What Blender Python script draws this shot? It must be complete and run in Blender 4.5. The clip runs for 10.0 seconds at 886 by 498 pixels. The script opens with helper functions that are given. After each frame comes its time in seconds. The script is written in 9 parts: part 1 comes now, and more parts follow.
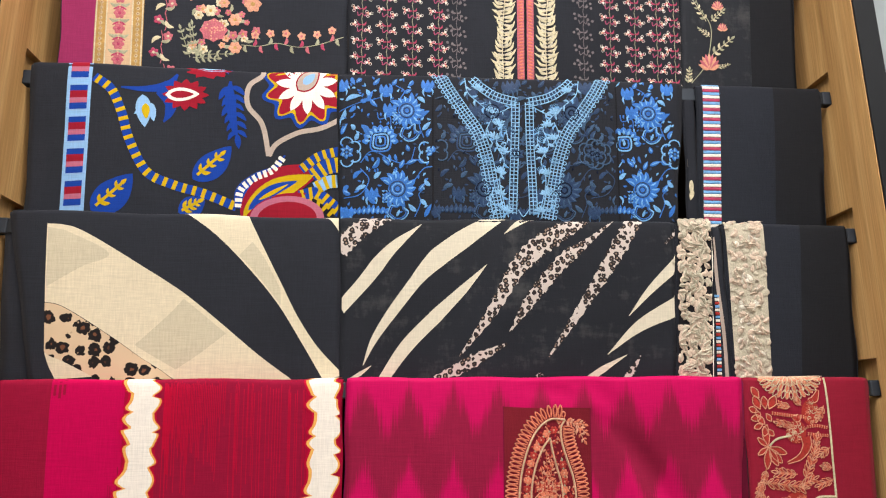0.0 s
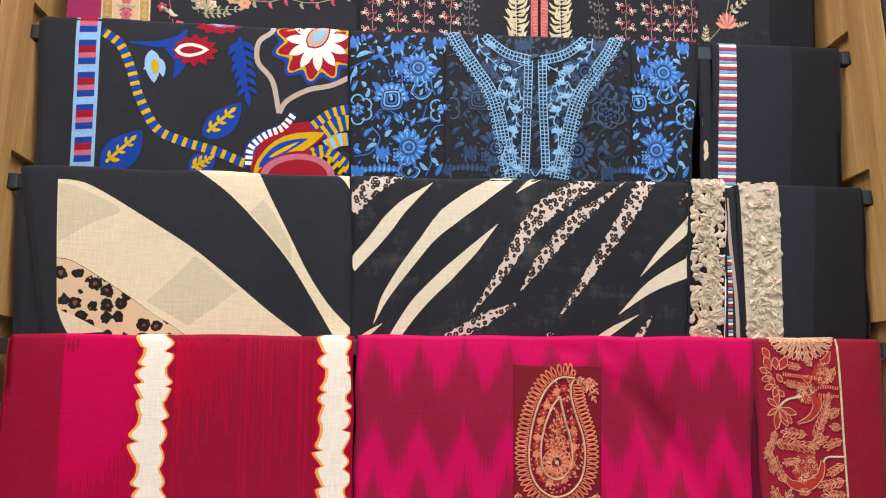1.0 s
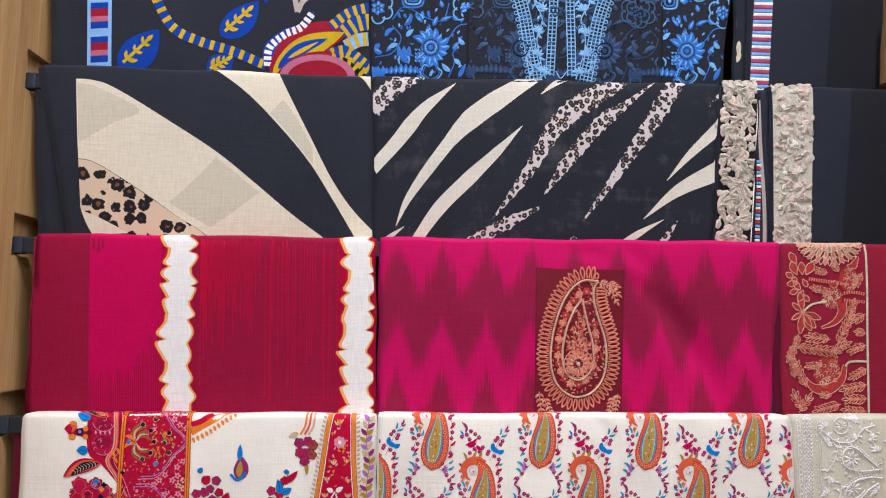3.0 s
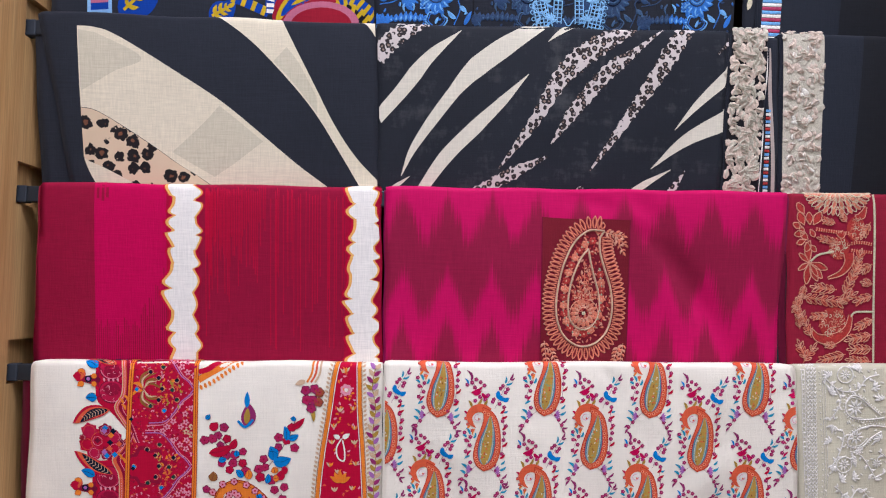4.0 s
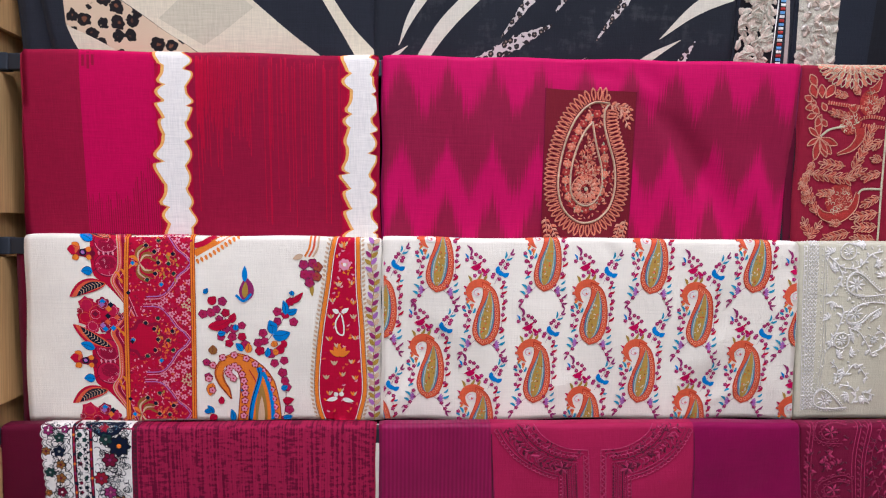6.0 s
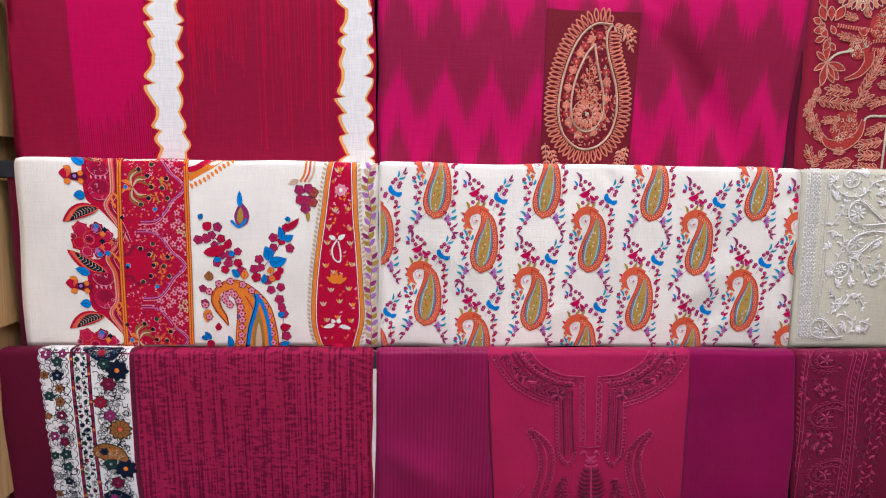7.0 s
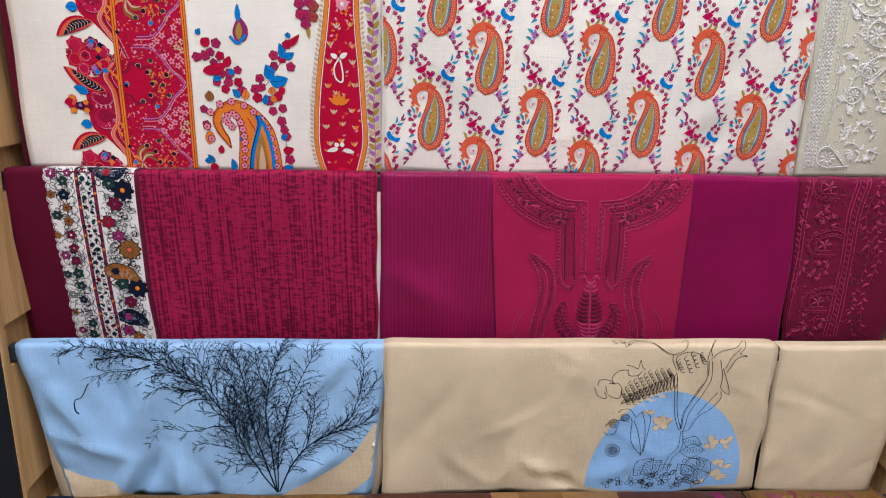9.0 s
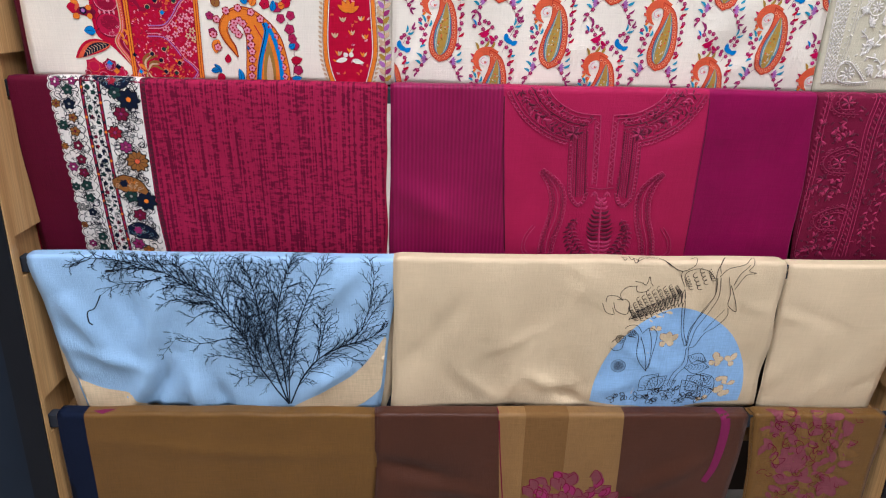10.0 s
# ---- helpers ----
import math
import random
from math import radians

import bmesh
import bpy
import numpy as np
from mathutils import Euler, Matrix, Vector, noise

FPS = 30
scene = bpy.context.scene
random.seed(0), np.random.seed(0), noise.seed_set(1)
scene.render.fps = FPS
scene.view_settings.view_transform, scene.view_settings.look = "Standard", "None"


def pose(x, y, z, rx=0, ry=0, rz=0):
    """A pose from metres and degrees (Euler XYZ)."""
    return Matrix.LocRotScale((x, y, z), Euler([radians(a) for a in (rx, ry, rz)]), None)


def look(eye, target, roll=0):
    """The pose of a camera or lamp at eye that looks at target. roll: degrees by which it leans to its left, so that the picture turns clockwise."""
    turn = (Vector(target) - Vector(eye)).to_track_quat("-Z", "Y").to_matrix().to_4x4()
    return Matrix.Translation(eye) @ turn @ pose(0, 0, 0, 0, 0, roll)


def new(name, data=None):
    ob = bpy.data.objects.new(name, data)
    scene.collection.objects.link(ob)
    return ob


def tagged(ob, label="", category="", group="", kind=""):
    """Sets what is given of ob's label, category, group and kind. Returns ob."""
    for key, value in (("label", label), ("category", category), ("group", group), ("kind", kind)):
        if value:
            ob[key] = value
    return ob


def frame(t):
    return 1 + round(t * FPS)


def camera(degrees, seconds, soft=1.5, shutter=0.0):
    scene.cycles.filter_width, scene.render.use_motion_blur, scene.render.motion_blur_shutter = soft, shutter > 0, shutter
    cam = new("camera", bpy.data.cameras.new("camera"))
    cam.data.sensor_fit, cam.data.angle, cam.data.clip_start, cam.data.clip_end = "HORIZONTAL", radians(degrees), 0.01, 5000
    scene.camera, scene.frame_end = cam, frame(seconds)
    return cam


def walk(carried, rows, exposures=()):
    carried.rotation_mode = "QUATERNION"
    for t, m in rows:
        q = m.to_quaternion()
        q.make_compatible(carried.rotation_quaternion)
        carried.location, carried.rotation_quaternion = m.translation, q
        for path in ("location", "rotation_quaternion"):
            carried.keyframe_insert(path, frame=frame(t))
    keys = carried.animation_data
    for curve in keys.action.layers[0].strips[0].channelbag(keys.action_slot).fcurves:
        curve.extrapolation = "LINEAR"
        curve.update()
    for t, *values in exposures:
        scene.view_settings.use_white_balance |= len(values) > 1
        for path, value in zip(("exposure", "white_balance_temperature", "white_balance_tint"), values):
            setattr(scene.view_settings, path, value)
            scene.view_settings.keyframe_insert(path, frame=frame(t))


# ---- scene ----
cam = camera(66.0, 10.0, 1.15)
PATH = [
    (0, (0.046, -1.097, 1.454), (0.188, 0.843, 1.922), -0.4),
    (0.5, (0.041, -1.089, 1.445), (0.174, 0.86, 1.872), -0.1),
    (1, (0.039, -1.086, 1.431), (0.163, 0.871, 1.824), 0.1),
    (1.5, (0.034, -1.08, 1.418), (0.149, 0.885, 1.769), 0.2),
    (2, (0.029, -1.076, 1.407), (0.134, 0.897, 1.717), 0.3),
    (2.5, (0.028, -1.07, 1.39), (0.121, 0.911, 1.653), 0.4),
    (4, (0.023, -1.059, 1.341), (0.101, 0.935, 1.476), 0.5),
    (4.5, (0.021, -1.052, 1.318), (0.099, 0.944, 1.408), 0.5),
    (5, (0.021, -1.046, 1.298), (0.102, 0.952, 1.342), 0.5),
    (5.5, (0.022, -1.041, 1.278), (0.105, 0.957, 1.264), 0.5),
    (7, (0.025, -1.026, 1.219), (0.116, 0.961, 1.007), 0.8),
    (7.5, (0.028, -1.027, 1.184), (0.116, 0.952, 0.912), 0.8),
    (8, (0.026, -1.032, 1.165), (0.116, 0.935, 0.816), 0.9),
    (8.5, (0.026, -1.036, 1.137), (0.114, 0.913, 0.696), 1.0),
    (9, (0.024, -1.042, 1.112), (0.11, 0.889, 0.598), 1.1),
    (9.5, (0.019, -1.047, 1.085), (0.102, 0.859, 0.485), 1.3),
    (10, (0.012, -1.05, 1.069), (0.094, 0.831, 0.395), 1.5),
]
walk(cam, [(t, look(eye, target, roll)) for t, eye, target, roll in PATH],
     [(0, 0.1, 6450, 11), (1.0, 0.06, 6500, 13), (2.5, -0.03, 5800, 16), (4.0, -0.16, 5450, 19), (5.5, -0.15, 5400, 18), (7, -0.02, 5400, 18), (8.2, -0.08, 5400, 17), (9, -0.02, 5500, 16), (10, 0.13, 5530, 15)])

# ---- light ----
world = bpy.data.worlds.new("world")
scene.world = world
world.use_nodes = True
world.node_tree.nodes["Background"].inputs[0].default_value = (0.9, 0.95, 1.0, 1)
world.node_tree.nodes["Background"].inputs[1].default_value = 0.02


def ceiling_area(x, y, sx, sy, watts, colour):
    data = bpy.data.lights.new("ceiling_lamp", "AREA")
    data.shape, data.size, data.size_y, data.energy, data.color = "RECTANGLE", sx, sy, watts, colour
    lamp = new("ceiling_lamp", data)
    lamp.matrix_world = look((x, y, 3.09), (x, y + 0.35, 0))
    return lamp


ceiling_area(0.1, -1.0, 1.9, 0.45, 52, (1.0, 0.955, 0.90))
ceiling_area(0.1, -2.6, 2.6, 0.6, 56, (1.0, 0.97, 0.93))
ceiling_area(2.2, -1.6, 0.6, 1.2, 16, (1.0, 0.96, 0.91))
ceiling_area(-2.0, -1.6, 0.6, 1.2, 16, (1.0, 0.96, 0.91))


# ---- materials ----
def lin(h):
    c = [int(h[i:i + 2], 16) / 255 for i in (0, 2, 4)]
    return tuple(v / 12.92 if v <= 0.04045 else ((v + 0.055) / 1.055) ** 2.4 for v in c) + (1,)


MATS = {}


def material(name, rough=0.7, metal=0.0, sheen=0.0):
    m = bpy.data.materials.new(name)
    m.use_nodes = True
    b = m.node_tree.nodes["Principled BSDF"]
    b.inputs["Roughness"].default_value, b.inputs["Metallic"].default_value = rough, metal
    b.inputs["Sheen Weight"].default_value = sheen
    b.inputs["Specular IOR Level"].default_value = 0.2
    MATS[name] = m
    return m, m.node_tree, b


def coords(nt, scale, rot=(0, 0, 0)):
    tc, mp = nt.nodes.new("ShaderNodeTexCoord"), nt.nodes.new("ShaderNodeMapping")
    mp.inputs["Scale"].default_value = scale
    mp.inputs["Rotation"].default_value = rot
    nt.links.new(tc.outputs["Object"], mp.inputs["Vector"])
    return mp.outputs["Vector"]


def noise_node(nt, scale, rot=(0, 0, 0), detail=3.0, rough=0.55):
    n = nt.nodes.new("ShaderNodeTexNoise")
    n.inputs["Scale"].default_value, n.inputs["Detail"].default_value, n.inputs["Roughness"].default_value = 1.0, detail, rough
    nt.links.new(coords(nt, scale, rot), n.inputs["Vector"])
    return n.outputs["Fac"]


def ramp(nt, fac, stops):
    r = nt.nodes.new("ShaderNodeValToRGB")
    while len(r.color_ramp.elements) < len(stops):
        r.color_ramp.elements.new(0.5)
    for e, (p, c) in zip(r.color_ramp.elements, stops):
        e.position, e.color = p, c
    nt.links.new(fac, r.inputs["Fac"])
    return r.outputs["Color"]


def mixed(nt, a, b, fac, mode="MIX"):
    m = nt.nodes.new("ShaderNodeMix")
    m.data_type, m.blend_type = "RGBA", mode
    for value, slot in ((fac, 0), (a, 6), (b, 7)):
        if hasattr(value, "links"):
            nt.links.new(value, m.inputs[slot])
        else:
            m.inputs[slot].default_value = value
    return m.outputs[2]


def bumped(nt, b, height, strength, dist=0.001):
    n = nt.nodes.new("ShaderNodeBump")
    n.inputs["Strength"].default_value, n.inputs["Distance"].default_value = strength, dist
    nt.links.new(height, n.inputs["Height"])
    nt.links.new(n.outputs["Normal"], b.inputs["Normal"])


def grey(v):
    return (v, v, v, 1)


def fabric(name, colour, rough=0.75, sheen=0.15, slub=0.16, twill=0.0, weave=0.35, scuff=0.0):
    """Woven cloth: slubs along both thread directions, soft patches of wear, fine relief of the weave."""
    m, nt, b = material(name, rough, 0, sheen * 0.2)
    dull(b)
    warp = noise_node(nt, (900, 60, 35), detail=2)
    weft = noise_node(nt, (30, 60, 800), detail=2)
    patch = noise_node(nt, (7, 7, 7), detail=3)
    both = mixed(nt, warp, weft, 0.5)
    tone = ramp(nt, both, [(0.3, grey(1 - slub)), (0.7, grey(1 + slub))])
    soft = ramp(nt, patch, [(0.3, grey(0.9)), (0.7, grey(1.08))])
    c = mixed(nt, lin(colour), tone, 1.0, "MULTIPLY")
    c = mixed(nt, c, soft, 1.0, "MULTIPLY")
    # scattered pale grey marks for wrinkles and scratches, put into the colour
    if scuff:
        mark = mixed(nt, noise_node(nt, (30, 30, 9), (0, 0.7, 0), 5, 0.7), noise_node(nt, (9, 9, 30), (0, 0.5, 0), 5, 0.7), 0.5)
        c = mixed(nt, c, grey(0.11), ramp(nt, mark, [(0.53, grey(0)), (0.72, grey(scuff))]))
    if twill:
        w = nt.nodes.new("ShaderNodeTexWave")
        w.inputs["Scale"].default_value = 1.0
        w.inputs["Distortion"].default_value = 1.5
        nt.links.new(coords(nt, (130, 0, 130), (0, 0, 0)), w.inputs["Vector"])
        w.bands_direction = "DIAGONAL"
        t = ramp(nt, w.outputs["Fac"], [(0.2, grey(1 - twill)), (0.8, grey(1 + twill * 0.5))])
        c = mixed(nt, c, t, 1.0, "MULTIPLY")
    nt.links.new(c, b.inputs["Base Color"])
    fold = noise_node(nt, (24, 24, 13), detail=5)
    bumped(nt, b, mixed(nt, both, fold, 0.72), weave, 0.006)
    return m


def dull(b):
    b.inputs["Specular IOR Level"].default_value = 0.08


def thread(name, colour, rough=0.45, sheen=0.1, vary=0.25):
    """Embroidery thread: short stitches of slightly uneven tone with a soft shine."""
    m, nt, b = material(name, rough, 0, sheen)
    st = noise_node(nt, (420, 420, 420), detail=2)
    big = noise_node(nt, (60, 60, 60), detail=2)
    tone = ramp(nt, st, [(0.3, grey(1 - vary)), (0.7, grey(1 + vary * 0.7))])
    c = mixed(nt, lin(colour), tone, 1.0, "MULTIPLY")
    c = mixed(nt, c, ramp(nt, big, [(0.3, grey(0.85)), (0.7, grey(1.1))]), 1.0, "MULTIPLY")
    nt.links.new(c, b.inputs["Base Color"])
    bumped(nt, b, st, 0.8, 0.0008)
    return m


def ink(name, colour, rough=0.75, vary=0.14):
    """Printed dye on the weave."""
    m, nt, b = material(name, rough, 0, 0.02)
    dull(b)
    wv = mixed(nt, noise_node(nt, (700, 60, 40), detail=2), noise_node(nt, (40, 60, 700), detail=2), 0.5)
    tone = ramp(nt, wv, [(0.3, grey(1 - vary)), (0.7, grey(1 + vary))])
    nt.links.new(mixed(nt, lin(colour), tone, 1.0, "MULTIPLY"), b.inputs["Base Color"])
    bumped(nt, b, wv, 0.3, 0.001)
    return m


def wood(name, dark, mid, light):
    m, nt, b = material(name, 0.42)
    rings = noise_node(nt, (34, 34, 1.1), detail=6, rough=0.65)
    fine = noise_node(nt, (420, 420, 9), detail=3)
    wide = noise_node(nt, (5, 5, 0.5), detail=2)
    c = ramp(nt, rings, [(0.28, lin(dark)), (0.48, lin(mid)), (0.70, lin(light))])
    c = mixed(nt, c, ramp(nt, fine, [(0.35, grey(0.78)), (0.6, grey(1.08))]), 0.8, "MULTIPLY")
    c = mixed(nt, c, ramp(nt, wide, [(0.3, grey(0.85)), (0.7, grey(1.1))]), 1.0, "MULTIPLY")
    nt.links.new(c, b.inputs["Base Color"])
    bumped(nt, b, fine, 0.15, 0.0006)
    return m


def painted(name, colour, rough=0.6, vary=0.06, metal=0.0):
    m, nt, b = material(name, rough, metal)
    n = noise_node(nt, (14, 14, 14), detail=5)
    c = mixed(nt, lin(colour), ramp(nt, n, [(0.3, grey(1 - vary)), (0.7, grey(1 + vary))]), 1.0, "MULTIPLY")
    nt.links.new(c, b.inputs["Base Color"])
    bumped(nt, b, noise_node(nt, (300, 300, 300)), 0.06, 0.0006)
    return m


wood("oak", "a47a4a", "c49962", "d9b27a")
painted("navy_laminate", "1b2430", 0.5)
painted("black_edge", "15171c", 0.5)
painted("grey_wall", "9aa2a6", 0.7)
painted("white_paint", "e4e2dd", 0.8)
painted("floor_tile", "8d867c", 0.35, 0.1)
painted("rail_metal", "3a3f46", 0.38, 0.1, 0.7)
painted("cap_plastic", "34383f", 0.5)
painted("backboard", "2a211b", 0.7)
m, nt, b = material("lamp_panel", 0.5)
b.inputs["Emission Color"].default_value, b.inputs["Emission Strength"].default_value = (1, 0.96, 0.9, 1), 4.0
b.inputs["Base Color"].default_value = (0.8, 0.8, 0.8, 1)


# ---- building helpers ----
def thing(name, place, label, category, group="", kind=""):
    e = new(name)
    e.location = place
    e.empty_display_size = 0.05
    return tagged(e, label, category, group, kind)


def mesh_part(name, verts, faces, mats, parent=None, label="", index=None, smooth=True):
    """One mesh object from world coordinates, under its parent."""
    base = Vector(parent.matrix_basis.translation) if parent else Vector((0, 0, 0))
    if parent and parent.parent:
        base = base + parent.parent.matrix_basis.translation
    me = bpy.data.meshes.new(name)
    v = np.asarray(verts, float) - np.array(base)
    me.from_pydata(v.tolist(), [], [list(f) for f in faces])
    for mt in mats:
        me.materials.append(MATS[mt])
    if index is not None:
        me.polygons.foreach_set("material_index", np.asarray(index, dtype=np.int32))
    if smooth:
        me.polygons.foreach_set("use_smooth", np.ones(len(me.polygons), dtype=bool))
    me.update()
    ob = new(name, me)
    ob.parent = parent
    if label:
        ob["label"] = label
    return ob


def boxes(name, spans, mat, parent=None, label="", bevel=0.0):
    """One mesh of axis-aligned boxes (x0, x1, y0, y1, z0, z1)."""
    bm = bmesh.new()
    for x0, x1, y0, y1, z0, z1 in spans:
        r = bmesh.ops.create_cube(bm, size=1)["verts"]
        bmesh.ops.scale(bm, vec=(x1 - x0, y1 - y0, z1 - z0), verts=r)
        bmesh.ops.translate(bm, vec=((x0 + x1) / 2, (y0 + y1) / 2, (z0 + z1) / 2), verts=r)
    if bevel:
        bmesh.ops.bevel(bm, geom=bm.edges[:], offset=bevel, segments=2, affect="EDGES", profile=0.5)
    base = parent.matrix_basis.translation if parent else Vector((0, 0, 0))
    bmesh.ops.translate(bm, vec=-base, verts=bm.verts)
    me = bpy.data.meshes.new(name)
    bm.to_mesh(me)
    bm.free()
    me.materials.append(MATS[mat])
    ob = new(name, me)
    ob.parent = parent
    if label:
        ob["label"] = label
    return ob


# ---- the rack: rows of rails between two slotted side panels ----
ROWS = {1: (0.005, 2.298), 2: (0.0, 2.031), 3: (-0.010, 1.767), 4: (-0.012, 1.507),
        5: (-0.013, 1.238), 6: (-0.022, 0.957), 7: (-0.068, 0.700), 8: (-0.075, 0.427)}
LEFT, RIGHT, FRONT, BACK = -0.58, 0.84, -0.088, 0.26
RAIL_D, RAIL_H = 0.016, 0.024

tagged(boxes("floor", [(-4, 4, -4.5, 0.6, -0.1, 0)], "floor_tile"), "pale stone-coloured polished shop floor", "floor", kind="structure")
tagged(boxes("ceiling", [(-4, 4, -4.5, 0.6, 3.12, 3.22)], "white_paint"), "plain white shop ceiling", "ceiling", kind="structure")
tagged(boxes("wall_north", [(-4, 4, 0.30, 0.42, 0, 3.12)], "grey_wall"), "plain grey painted wall behind the rack", "wall", kind="structure")
tagged(boxes("wall_south", [(-4, 4, -4.5, -4.4, 0, 3.12)], "white_paint"), "plain white shop wall", "wall", kind="structure")
tagged(boxes("wall_west", [(-4, -3.9, -4.4, 0.3, 0, 3.12)], "white_paint"), "plain white shop wall", "wall", kind="structure")
tagged(boxes("wall_east", [(3.9, 4, -4.4, 0.3, 0, 3.12)], "white_paint"), "plain white shop wall", "wall", kind="structure")
tagged(boxes("wall_pier", [(-1.6, -0.622, -0.06, 0.3, 0, 3.12)], "navy_laminate"), "dark navy laminated pier beside the wooden rack", "wall", kind="structure")
tagged(boxes("wall_return", [(0.885, 2.2, -0.055, 0.3, 0, 3.12)], "grey_wall"), "cool grey wall panel beside the wooden rack", "wall", kind="structure")


def side_panel(inner, outward):
    """A wooden upright with one slot a row, cut into its inner face."""
    p = thing("side_panel", (inner, 0.05, 0), "oak side panel of the rack with slots for the rails", "rack panel", "side panels of the rack")
    xa, xb, xc = inner, inner + outward * 0.013, inner + outward * 0.024
    span = lambda a, b: (min(a, b), max(a, b))
    holes = [(y - 0.003, y + 0.14, z - 0.034, z + 0.031) for y, z in ROWS.values()]
    ys = sorted({FRONT, BACK} | {h[0] for h in holes} | {h[1] for h in holes})
    zs = sorted({0.0, 3.0} | {h[2] for h in holes} | {h[3] for h in holes})
    solid = lambda i, j: 0 <= i < len(ys) - 1 and 0 <= j < len(zs) - 1 and not any(
        h[0] <= (ys[i] + ys[i + 1]) / 2 <= h[1] and h[2] <= (zs[j] + zs[j + 1]) / 2 <= h[3] for h in holes)
    nz = len(zs)
    verts = [(x, y, z) for x in (xa, xb) for y in ys for z in zs]
    vid = lambda side, i, j: side * len(ys) * nz + i * nz + j
    faces = []
    for i in range(len(ys) - 1):
        for j in range(nz - 1):
            if not solid(i, j):
                continue
            faces += [[vid(q, i, j), vid(q, i + 1, j), vid(q, i + 1, j + 1), vid(q, i, j + 1)] for q in (0, 1)]
            for di, dj, e in ((-1, 0, ((i, j), (i, j + 1))), (1, 0, ((i + 1, j), (i + 1, j + 1))), (0, -1, ((i, j), (i + 1, j))), (0, 1, ((i, j + 1), (i + 1, j + 1)))):
                if not solid(i + di, j + dj):
                    faces.append([vid(0, *e[0]), vid(0, *e[1]), vid(1, *e[1]), vid(1, *e[0])])
    mesh_part("board", verts, faces, ["oak"], p, smooth=False)
    boxes("backing_board", [(*span(xb, xc), FRONT, BACK, 0, 3.0)], "oak", p)
    boxes("edge_band", [(*span(xa + outward * 0.0015, xc + outward * 0.016), FRONT - 0.004, FRONT, 0, 3.0)], "black_edge", p, "dark edge band along the panel's front")
    boxes("cheek", [(*span(xc, xc + outward * 0.016), FRONT, BACK, 0, 3.0)], "black_edge", p, "dark outer cheek of the panel")
    return p


side_panel(LEFT, -1)
side_panel(RIGHT, 1)
back = thing("back_panel", (0.13, 0.27, 0), "dark brown back board of the rack", "rack panel")
boxes("board", [(LEFT, RIGHT, BACK, BACK + 0.02, 0, 3.0)], "backboard", back)


def hanging_rail(k):
    y, z = ROWS[k]
    y, z = y + 0.006, z - 0.0055
    r = thing("hanging_rail", (0.13, y, z), "dark grey rectangular metal rail set in the rack's slots", "rail", "rails of the rack")
    boxes("tube", [(LEFT + 0.010, RIGHT - 0.010, y, y + RAIL_D, z - RAIL_H, z)], "rail_metal", r, bevel=0.0015)
    for x0, x1 in ((LEFT - 0.006, LEFT + 0.0102), (RIGHT - 0.0102, RIGHT + 0.006)):
        boxes("end_cap", [(x0, x1, y - 0.0008, y + RAIL_D + 0.0008, z - RAIL_H - 0.001, z + 0.0008)], "cap_plastic", r, "dark plastic end cap", 0.002)


for k in range(1, 9):
    hanging_rail(k)
for x, y, sx, sy in ((0.1, -1.0, 1.9, 0.45), (0.1, -2.6, 2.6, 0.6), (2.2, -1.6, 0.6, 1.2), (-2.0, -1.6, 0.6, 1.2)):
    q = thing("ceiling_light", (x, y, 3.105), "flat white panel lamp in the shop ceiling", "lamp", "ceiling lamps")
    boxes("diffuser", [(x - sx / 2, x + sx / 2, y - sy / 2, y + sy / 2, 3.105, 3.119)], "lamp_panel", q, "glowing diffuser")


# ---- draped cloth ----
ROUND = 0.007


